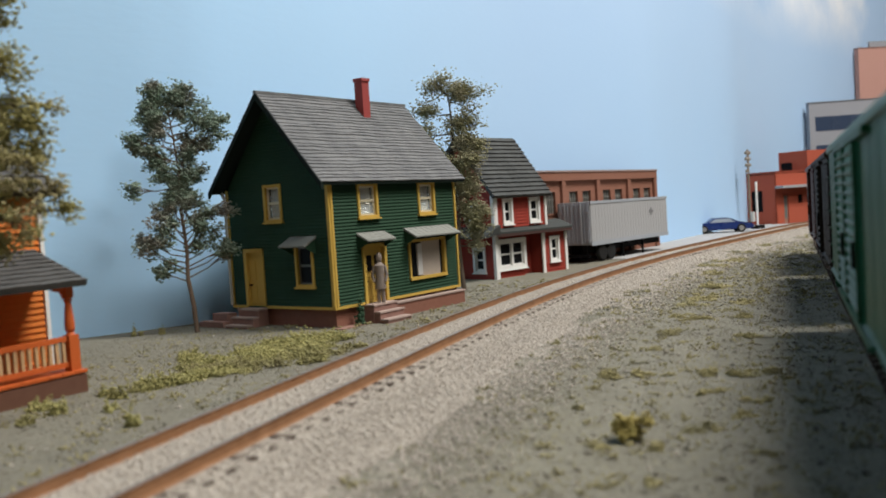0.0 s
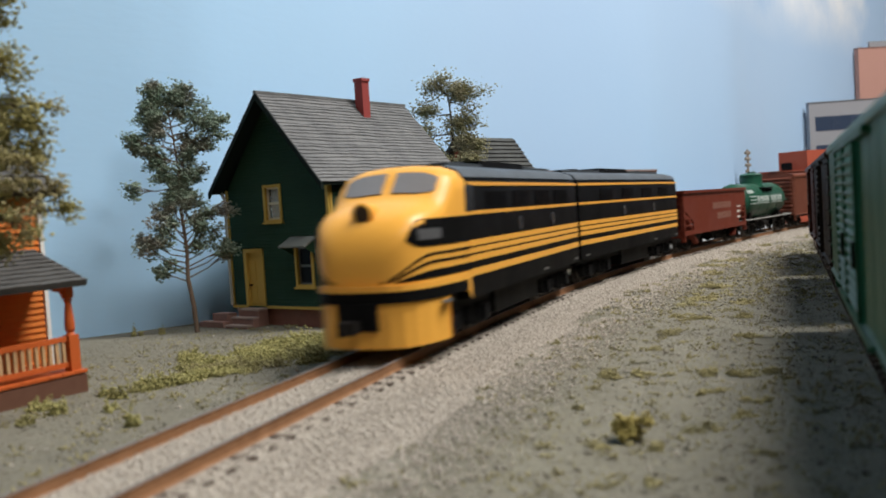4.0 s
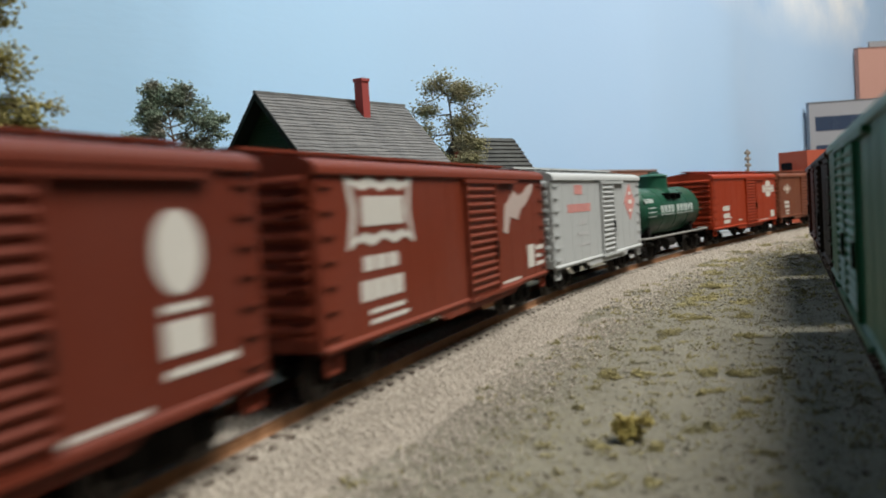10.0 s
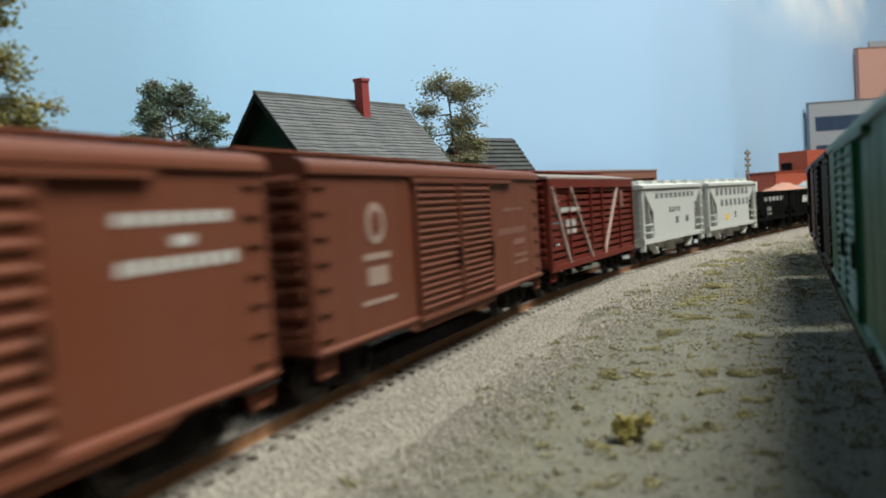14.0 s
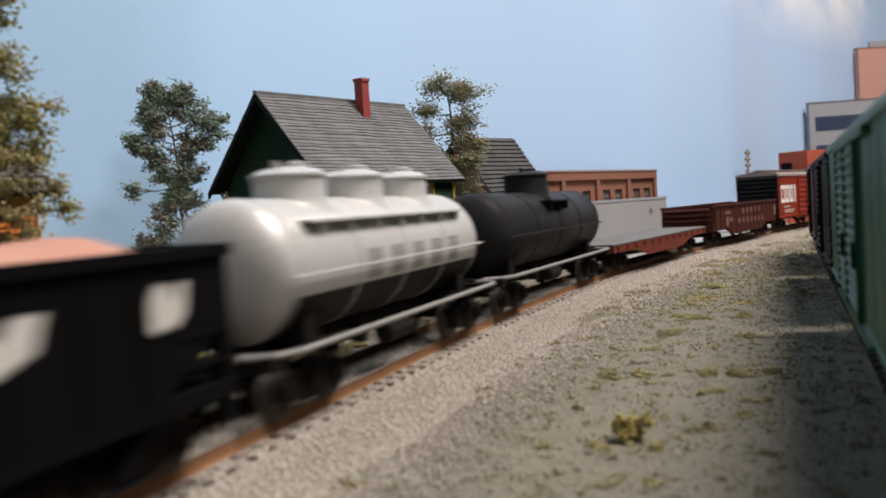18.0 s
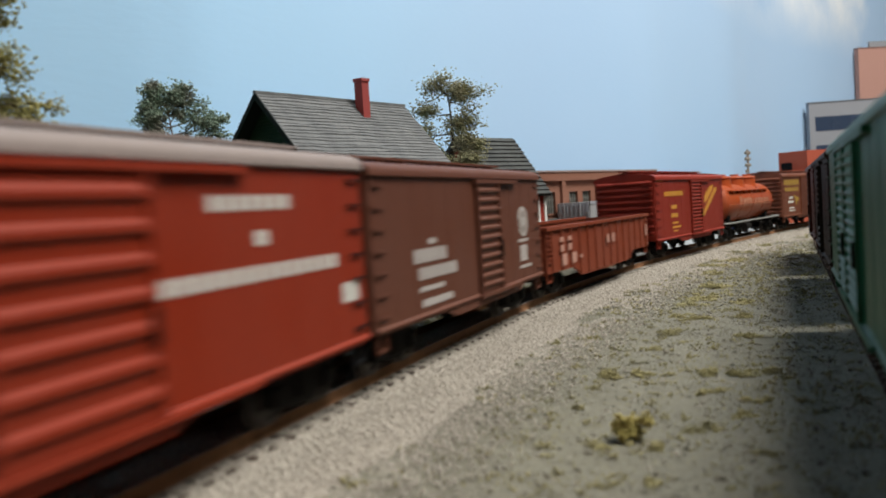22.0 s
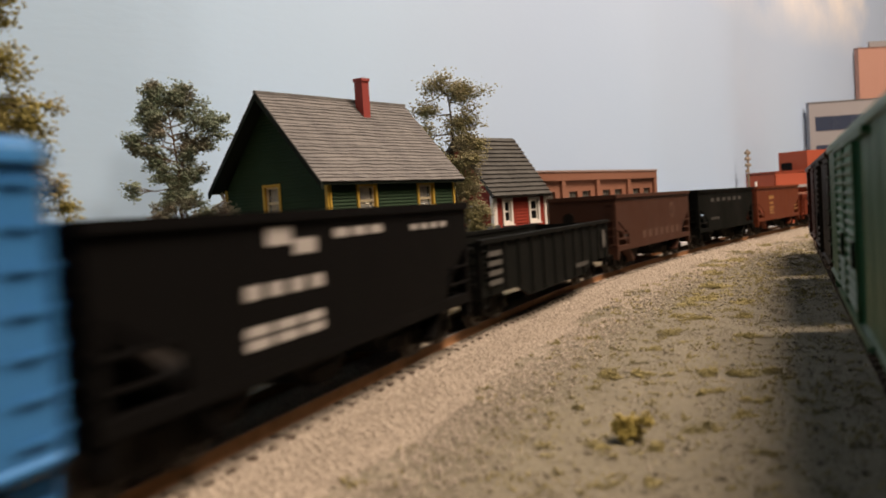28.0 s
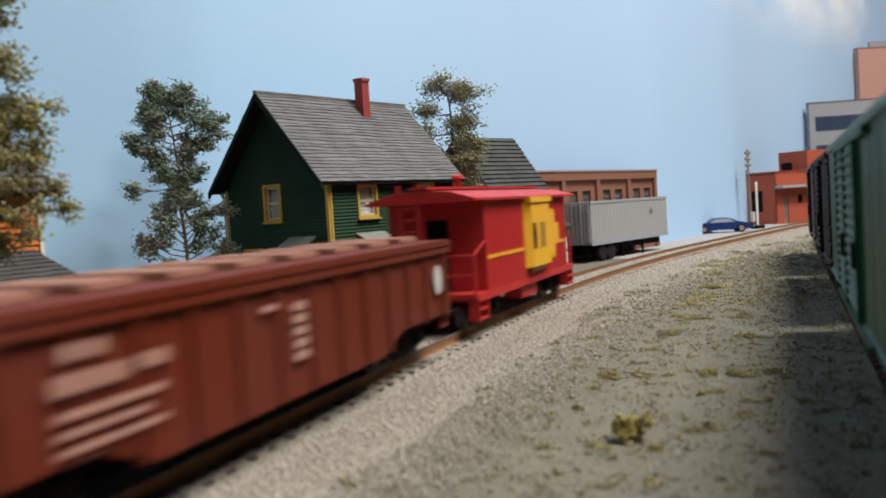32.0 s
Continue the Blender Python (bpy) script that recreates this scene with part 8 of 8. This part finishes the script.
bed = ribbon("ballast_bed", OVAL, [(-33, -7.6), (-33, -6.5), (-20, -4.8), (-14.6, -3.7), (-12.4, -2.85), (-9.8, -3.1), (-7.6, -2.2), (7.6, -2.2), (9.8, -3.1), (12.4, -2.85), (14.6, -3.9), (19, -5.0), (24, -7.2), (24, -7.6)], bed_mat(), "", True)
tagged(bed, "pale grey-beige ballast bed under the track", kind="structure")
bed2 = ribbon("siding_bed", SIDING, [(-18, -8.4), (-18, -7.6), (-13, -5.0), (11.0, -5.0), (12.5, -7.6), (12.5, -8.4)], M_GROUND, "")
tagged(bed2, "dark dirt bed under the siding", kind="structure")


def scatter_ballast():
    rng = np.random.default_rng(3)
    out, size = [], []
    seg = 5.0
    for i in range(-26, 240):
        px, py, h = OVAL[i]
        d = math.hypot(px, py)
        dens = 2.5 if d < 330 else (1.5 if d < 520 else 0.55)
        n = int(seg * 88 * dens)
        g = rng.uniform(-22, 66, n)
        keep = rng.random(n) < np.clip((58 - g) / 26, 0, 1) ** 1.4 * np.clip((g + 23) / 5, 0.1, 1)
        g = g[keep]
        n_kept = len(g)
        near_rail = (np.abs(np.abs(g) - 8.65) < 1.15)
        tie_end = (np.abs(g) > 9.5) & (np.abs(g) < 11.8) & (rng.random(n_kept) < 0.6)
        g = g[~(near_rail | tie_end)]
        n = len(g)
        t = rng.uniform(0, seg, n)
        x = px + math.cos(h) * t + math.sin(h) * g
        y = py + math.sin(h) * t - math.cos(h) * g
        sz = rng.uniform(0.2, 0.5, n) * (1.0 if d < 330 else 1.25 if d < 520 else 1.8)
        z = np.maximum(bed_height(g), np.where(g > 30, -6.45, -9.0)) + rng.uniform(-0.05, 0.45, n) * np.minimum(sz, 0.7)
        out.append(np.stack([x, y, z], 1))
        size.append(sz)
    out, size = np.concatenate(out), np.concatenate(size)
    ob = new("ballast", bits("ballast", out, size, M_STONE, rng))
    tagged(ob, "pale beige ballast stones beside and between the rails", "ballast", kind="stuff")


scatter_ballast()


def ground_z(x, y):
    g, _ = track_gap(x, y)
    n = noise.noise((x * 0.02, y * 0.02, 3.0)) * 1.1 + noise.noise((x * 0.11, y * 0.11, 9.0)) * 0.6
    if abs(g) < 30:
        return -6.2 + 0.2 * n
    return -6.2 - 1.5 * min(1, (g - 30) / 30) + n if g > 0 else -6.4 + 0.5 * n


def scatter_dirt():
    rng = np.random.default_rng(8)
    pts, size, turf, tsize = [], [], [], []
    # camera side, towards the siding
    for _ in range(60000):
        i = int(rng.integers(0, 210))
        g = rng.uniform(26, 125)
        h = VIS_H[i]
        x, y = VIS_X[i] + math.sin(h) * g + rng.uniform(-3, 3), VIS_Y[i] - math.cos(h) * g + rng.uniform(-3, 3)
        if y < 55:
            continue
        patch = noise.noise((x * 0.035, y * 0.035, 5.0)) + 0.5 * noise.noise((x * 0.13, y * 0.13, 1.0))
        z = ground_z(x, y)
        k = 1.0 if y < 330 else 1.5
        if g > 34 and rng.random() < (0.62 if patch > 0.2 else 0.22) * (1.0 if y < 230 else 0.45):
            turf.append((x, y, z + 0.05))
            tsize.append(rng.uniform(0.14, 0.42) * k)
        else:
            pts.append((x, y, z + 0.05))
            size.append(rng.uniform(0.14, 0.36) * k * (2.4 if rng.random() < 0.05 else 1))
    # house side
    for _ in range(26000):
        x, y = rng.uniform(-160, 60), rng.uniform(120, 470)
        g, _ = track_gap(x, y)
        if g > -19 or g < -150:
            continue
        pts.append((x, y, ground_z(x, y) + 0.05))
        size.append(rng.uniform(0.16, 0.42))
    for _ in range(9000):
        x, y = rng.uniform(-160, 70), rng.uniform(120, 480)
        g, _ = track_gap(x, y)
        if -140 < g < -20 and noise.noise((x * 0.05, y * 0.05, 2.0)) + 0.4 * noise.noise((x * 0.2, y * 0.2, 7.0)) > -0.05:
            turf.append((x, y, ground_z(x, y) + 0.05))
            tsize.append(rng.uniform(0.15, 0.5) * (2.0 if rng.random() < 0.03 else 1))
    ob = new("dirt_scatter", bits("dirt_scatter", pts, size, M_DIRTBIT, rng))
    tagged(ob, "fine grey-brown dirt and gravel scatter", "dirt", kind="stuff")
    ob = new("turf_scatter", bits("turf_scatter", turf, tsize, M_TURF2, rng))
    tagged(ob, "sparse olive turf crumbs on the dirt", "turf", kind="stuff")


scatter_dirt()


def foam_points(rng, x, y, r, h, n, flat=1.0, lumps=None):
    subs = rng.normal(0, 0.42, (lumps or max(3, int(r * 1.6)), 2))
    tall = rng.uniform(0.25, 1.1, len(subs))
    pick = rng.integers(0, len(subs), n)
    p = rng.normal(0, 0.17, (n, 3))
    p[:, :2] += subs[pick] * np.abs(rng.normal(1, 0.1, (n, 1)))
    p[:, 2] = np.abs(rng.normal(0, 0.45, n)) * tall[pick]
    z0 = ground_z(x, y)
    return np.stack([x + p[:, 0] * r, y + p[:, 1] * r * flat, z0 + p[:, 2] * h], 1)


def loose_bits():
    """Single pebbles, dark crumbs and small tufts that lie about on the dirt."""
    rng = np.random.default_rng(77)
    dark, pale, tuft = [], [], []
    for _ in range(5200):
        i = int(rng.integers(0, 200))
        h = VIS_H[i]
        g = rng.uniform(30, 120) if rng.random() < 0.55 else -rng.uniform(19, 110)
        x, y = VIS_X[i] + math.sin(h) * g, VIS_Y[i] - math.cos(h) * g
        if y < 60 or (g < 0 and y > 480):
            continue
        k = 1.0 if y < 330 else 1.4
        spot = (x, y, ground_z(x, y) + 0.1)
        r = rng.random()
        if r < 0.22:
            dark.append((*spot, rng.uniform(0.35, 0.75) * k))
        elif r < 0.5:
            pale.append((*spot, rng.uniform(0.3, 0.6) * k))
        else:
            for _ in range(int(rng.integers(3, 12))):
                tuft.append((x + rng.normal(0, 0.9), y + rng.normal(0, 0.9), spot[2] + abs(rng.normal(0, 0.4)), rng.uniform(0.25, 0.55) * k))
    for name, rows, mat, label, cat in (("dark_crumb", dark, stone_mat("dark_crumbs", (0.075, 0.066, 0.054), (0.13, 0.112, 0.088), (0.05, 0.045, 0.036)), "loose dark crumbs on the dirt", "crumbs"),
                                        ("pale_pebble", pale, M_STONE, "loose pale pebbles on the dirt", "pebbles"), ("small_tuft", tuft, M_TURF2, "small olive turf tufts scattered on the dirt", "turf")):
        a = np.array(rows)
        ob = new(name, bits(name, a[:, :3], a[:, 3], mat, rng))
        tagged(ob, label, cat, kind="stuff")


loose_bits()


def turf_clumps():
    rng = np.random.default_rng(21)
    pts, size = [], []
    # yellow-green grass before the green house
    spots = [(-81.5, 229.4, 5, 2.2), (-85.4, 273.5, 4, 1.8), (-66.2, 248.2, 8, 1.6), (-54.3, 295.5, 9, 1.8), (-41, 259, 5, 2.0), (-90.8, 221.7, 3.2, 2.0), (-71.2, 187.8, 1.8, 1.8),
             (-39.2, 302.1, 6, 1.5), (-59.6, 264.4, 9, 1.5), (-50, 274, 9, 1.4), (-74, 240, 7, 1.6), (-70, 258, 8, 1.3), (-47, 284, 8, 1.3), (-78, 262, 6, 1.5), (-62, 282, 7, 1.2),
             (-95, 205, 2.4, 1.6), (-105, 212, 3, 1.6), (-100, 196, 2, 1.4), (-84, 205, 1.6, 1.4), (-128, 345, 1.6, 2.2), (-117, 346, 1.4, 1.6), (-36, 268, 3, 1.2), (-31, 280, 3, 1.2)]
    for x, y, r, h in spots:
        n = int(44 * r * r) + 90
        pts.append(foam_points(rng, x, y, r * 1.15, h * 1.9, n, 1.0, int(r * 2.6)))
        size.append(rng.uniform(0.2, 0.62, n))
    ob = new("grass_patch", bits("grass_patch", np.concatenate(pts), np.concatenate(size), M_TURF, rng))
    tagged(ob, "yellow-green foam grass before the green house", "grass", kind="stuff")
    pts, size = [], []
    spots = [(40.6, 214.6, 4.2, 2.4), (47, 212, 3.2, 1.8), (71.6, 208.2, 4.2, 2.4), (66, 210, 4, 1.8), (78, 207, 3.4, 1.8), (27.8, 185.2, 1.9, 1.8), (33.3, 261.5, 2.4, 1.6), (44.1, 268.3, 4, 1.8),
             (89.4, 301.5, 5, 2.0), (84, 310, 4, 1.6), (233.8, 642.4, 8, 2.2), (222, 640, 6, 2.0), (180.9, 527.1, 8, 2.2), (48, 163, 3.4, 1.4), (57, 168, 3.2, 1.6), (61, 250, 4, 1.6), (72, 275, 5, 1.6),
             (110, 360, 7, 1.8), (128, 405, 7, 1.8), (96, 345, 6, 1.6), (142, 460, 8, 1.8), (36, 152, 3, 1.2), (26, 155, 3, 1.0), (52, 142, 2.6, 1.0), (30, 130, 2.2, 1.0), (8, 170, 1.6, 1.0), (58, 190, 3, 1.2),
             (24, 205, 1.8, 1.0), (64, 180, 3, 1.2), (92, 260, 4, 1.4), (104, 300, 4, 1.6), (118, 340, 5, 1.6), (200, 590, 8, 2.0), (160, 500, 8, 2.0)]
    for x, y, r, h in spots:
        n = int(26 * r * r) + 50
        pts.append(foam_points(rng, x, y, r, h * 0.75, n))
        size.append(rng.uniform(0.18, 0.5, n) * (1.0 if y < 330 else 1.5))
    ob = new("olive_turf", bits("olive_turf", np.concatenate(pts), np.concatenate(size), M_TURF2, rng))
    tagged(ob, "olive-brown foam turf tufts on the dirt", "turf", kind="stuff")
    lump = rng.normal(0, 1, (14, 3)) * np.array([1.4, 1.4, 1.1]) + np.array([0, 0, 2.8])
    p = lump[rng.integers(0, 14, 1700)] + rng.normal(0, 0.55, (1700, 3))
    p = np.stack([32.9 + p[:, 0], 157.7 + p[:, 1], ground_z(32.9, 157.7) + np.abs(p[:, 2])], 1)
    ob = new("weed_clump", bits("weed_clump", p, rng.uniform(0.2, 0.6, len(p)), leaf_mat("golden_weed", (0.25, 0.20, 0.055), (0.40, 0.33, 0.10), (0.30, 0.25, 0.09)), rng))
    tagged(ob, "olive-yellow foam weed clump on the dirt", "weed")
    p = foam_points(rng, -43.1 + 10.5 * 0.6013 + 3.0 * 0.799, 329.2 + 10.5 * 0.799 - 3.0 * 0.6013, 2.6, 14.0, 420, 1.0, 12)
    p[:, :2] += (np.array([-43.1 + 10.5 * 0.6013 + 3.0 * 0.799, 329.2 + 10.5 * 0.799 - 3.0 * 0.6013]) - p[:, :2]) * np.clip((p[:, 2:3] + 6) / 18, 0, 0.9)
    ob = new("small_evergreen", bits("small_evergreen", p, rng.uniform(0.4, 0.8, len(p)), leaf_mat("evergreen_foam", (0.02, 0.06, 0.03), (0.04, 0.09, 0.045), (0.03, 0.05, 0.03)), rng))
    tagged(ob, "small dark evergreen shrub beside the steps", "shrub")


turf_clumps()


def tree(name, x, y, height, limbs, label, leaf, bark, lean=(0, 0), trunk_r=1.8, seed=1, leaf_size=(0.55, 1.2), turn=0.0, flat=1.0, spread=0.33, dense=1.5):
    """A tapered, slightly crooked trunk; limbs (height, direction in degrees, reach, rise, foliage radius, leaves), each forking to clumped leaves."""
    rng = random.Random(seed)
    nrng = np.random.default_rng(seed)
    t = thing(name, x, y, -6.8, turn, label, "tree")
    bm = bmesh.new()
    pts = []
    for i in range(9):
        f = i / 8
        pts.append(Vector((lean[0] * f + rng.uniform(-1, 1) * (0 if i == 0 else 1), (lean[1] * f + rng.uniform(-1, 1) * (0 if i == 0 else 1)) * flat, height * 0.9 * f)))
    for i in range(8):
        cyl(bm, pts[i], pts[i + 1], trunk_r * (1 - 0.1 * i), 9, trunk_r * (1 - 0.1 * (i + 1)))
    part("trunk", bm, bark, t)
    leaves, sizes = [], []
    for z, az, reach, rise, rad, n in limbs:
        f = z / (height * 0.9)
        k = min(int(f * 8), 7)
        p0 = pts[k].lerp(pts[k + 1], f * 8 - k)
        a = radians(az)
        tip = p0 + Vector((math.cos(a) * reach, math.sin(a) * reach * flat, rise))
        bm = bmesh.new()
        mid = p0.lerp(tip, 0.5) + Vector((0, 0, -rise * 0.12 + rng.uniform(-1, 1)))
        cyl(bm, p0, mid, trunk_r * 0.32, 6, trunk_r * 0.2)
        cyl(bm, mid, tip, trunk_r * 0.2, 6, 0.1)
        ends = []
        for _ in range(7):
            root = mid.lerp(tip, rng.uniform(0.0, 1.0))
            e = tip + Vector((rng.gauss(0, 0.55) * rad, rng.gauss(0, 0.55) * rad * flat, rng.gauss(0.1, 0.5) * rad * 0.8))
            cyl(bm, root, e, 0.15, 5, 0.06)
            ends.append(e)
        part("limb", bm, bark, t)
        ends.append(tip)
        per = max(1, int(dense * n / len(ends)))
        for e in ends:
            c = nrng.normal(0, rad * spread, (per, 3)) * np.array([1, flat, 0.72])
            leaves.append(c + np.array(e))
            sizes.append(nrng.uniform(*leaf_size, per))
    me = bits("crown", np.concatenate(leaves), np.concatenate(sizes), leaf, nrng, 0.5)
    again("crown", me, t, "uneven crown of small clumped leaves")
    return t


BARK1 = paint("pale_bark", (0.15, 0.105, 0.075), 0.85, 0.4)
BARK2 = paint("dark_bark", (0.10, 0.075, 0.055), 0.9, 0.4)


def trees():
    rng = random.Random(4)
    grey = leaf_mat("grey_green_leaves", (0.125, 0.19, 0.13), (0.28, 0.335, 0.255), (0.27, 0.235, 0.20))
    olive = leaf_mat("olive_brown_leaves", (0.24, 0.23, 0.11), (0.37, 0.345, 0.19), (0.35, 0.315, 0.215))
    gold = leaf_mat("golden_olive_leaves", (0.22, 0.20, 0.06), (0.40, 0.36, 0.13), (0.33, 0.275, 0.15))
    # slim tree before the backdrop: light sprays all the way up a thin trunk
    limbs = []
    for i in range(60):
        f = (i + rng.random()) / 60
        z = 21 + 73 * f
        wide = (10 + 8 * math.sin(f * 9.0 + 1.0)) * (1.0 if f < 0.8 else 0.62) + 2
        limbs.append((z, (0 if i % 2 else 180) + rng.uniform(-25, 25), rng.uniform(0.25, 1.0) * wide, rng.uniform(3, 10), rng.uniform(2.8, 4.6), int(104 + 10 * f)))
    limbs += [(92, 200, 4, 6, 5.0, 200), (90, 20, 5, 3, 5.0, 190), (84, 185, 8, 2, 4.6, 170), (74, 0, 12, 2, 4.2, 130), (60, 180, 17, -1, 3.6, 110), (46, 0, 17, 3, 4.0, 120)]
    tree("slim_tree", -102.6, 345.6, 100, limbs, "slim grey-green tree with a pale trunk before the backdrop", grey, BARK1, (-4, 0), 1.05, 6, (0.36, 0.9), 16.0, 0.42, 0.36, 2.7)
    limbs = [(104, 170, 6, 6, 5.5, 260), (100, 10, 8, 3, 5.5, 260), (94, 180, 12, 2, 5.0, 210), (90, 0, 10, 0, 5.0, 220), (84, 185, 14, 0, 5.0, 200), (80, 20, 8, -2, 4.6, 150), (74, 190, 10, 0, 5.0, 180),
             (66, 0, 5, 0, 5.0, 230), (60, 0, 5, -2, 4.6, 220), (52, 10, 5, 0, 4.6, 220), (44, 0, 6, 0, 4.6, 200), (36, 0, 7, 0, 4.2, 180), (30, 0, 10, 2, 4.0, 150), (24, 5, 11, 0, 3.6, 110), (46, 180, 5, 0, 4.0, 120), (70, 350, 9, 0, 4.6, 220), (78, 0, 12, 0, 4.6, 200), (56, 0, 9, 0, 4.4, 220), (40, 350, 9, 2, 4.2, 200), (98, 0, 2, 8, 5.0, 220), (88, 20, 3, 0, 5.0, 220), (82, 0, 4, -3, 5.0, 220)]
    limbs = [(a, b, c, d, e, int(f * 1.45)) for a, b, c, d, e, f in limbs]
    tree("olive_tree", 10.0, 454.0, 118, limbs, "olive-brown tree between the green and the red house", olive, BARK2, (-2, 0), 1.4, 9, (0.38, 0.92), 2.0, 0.6, 0.55, 2.2)
    limbs = []
    for i in range(22):
        z = 58 + 66 * (i / 22)
        limbs.append((z, rng.uniform(0, 360), rng.uniform(5, 13), rng.uniform(-3, 5), rng.uniform(3.6, 5.6), 75))
    limbs += [(62, 30, 13, 0, 4.6, 190), (68, 25, 14, 1, 4.6, 200), (74, 40, 14, 0, 4.4, 160), (52, 28, 19, 2, 3.6, 90), (48, 35, 21, 2, 3.2, 60), (80, 20, 11, 1, 4.2, 80), (92, 30, 11, 3, 4.2, 110), (98, 28, 11, 2, 4.0, 110),
              (60, 20, 7, 1, 4.6, 200), (66, 50, 8, 1, 4.6, 190), (72, 28, 7, 1, 4.8, 190), (56, 40, 10, -2, 4.6, 170), (50, 10, 12, -3, 4.4, 150), (46, 60, 9, -3, 4.4, 140)]
    tree("large_tree", -105.5, 188.0, 134, limbs, "tall golden-olive tree beside the orange house", gold, BARK2, (0, 0), 2.0, 14, (0.3, 0.78), 0.0, 1.0, 0.36, 3.0)


trees()

# ---- motion of the train ----
RUN = [2.1, 2.3, 2.4, 1.6, 0.6, 3.3, 2.2, -2.1, -3.4, -4.2, -6.4, -7.9, -6.8, -5.0, 0.2, 8.0, 10.8]


def run_mm(t):
    """How far the train has run at t seconds: an even pace with a slight unevenness."""
    return 206.54 * t + float(np.interp(t, np.arange(0, 33, 2), RUN))


def motions():
    times = [i * 0.5 for i in range(65)]
    for car, centre, base in CARS:
        rows = []
        for t in times:
            s = centre - run_mm(t)
            ax, ay = on_track(s - base / 2)
            bx, by = on_track(s + base / 2)
            rows.append((t, pose((ax + bx) / 2 * MM, (ay + by) / 2 * MM, 0, 0, 0, math.degrees(math.atan2(ay - by, ax - bx)))))
        walk(car, rows)


motions()
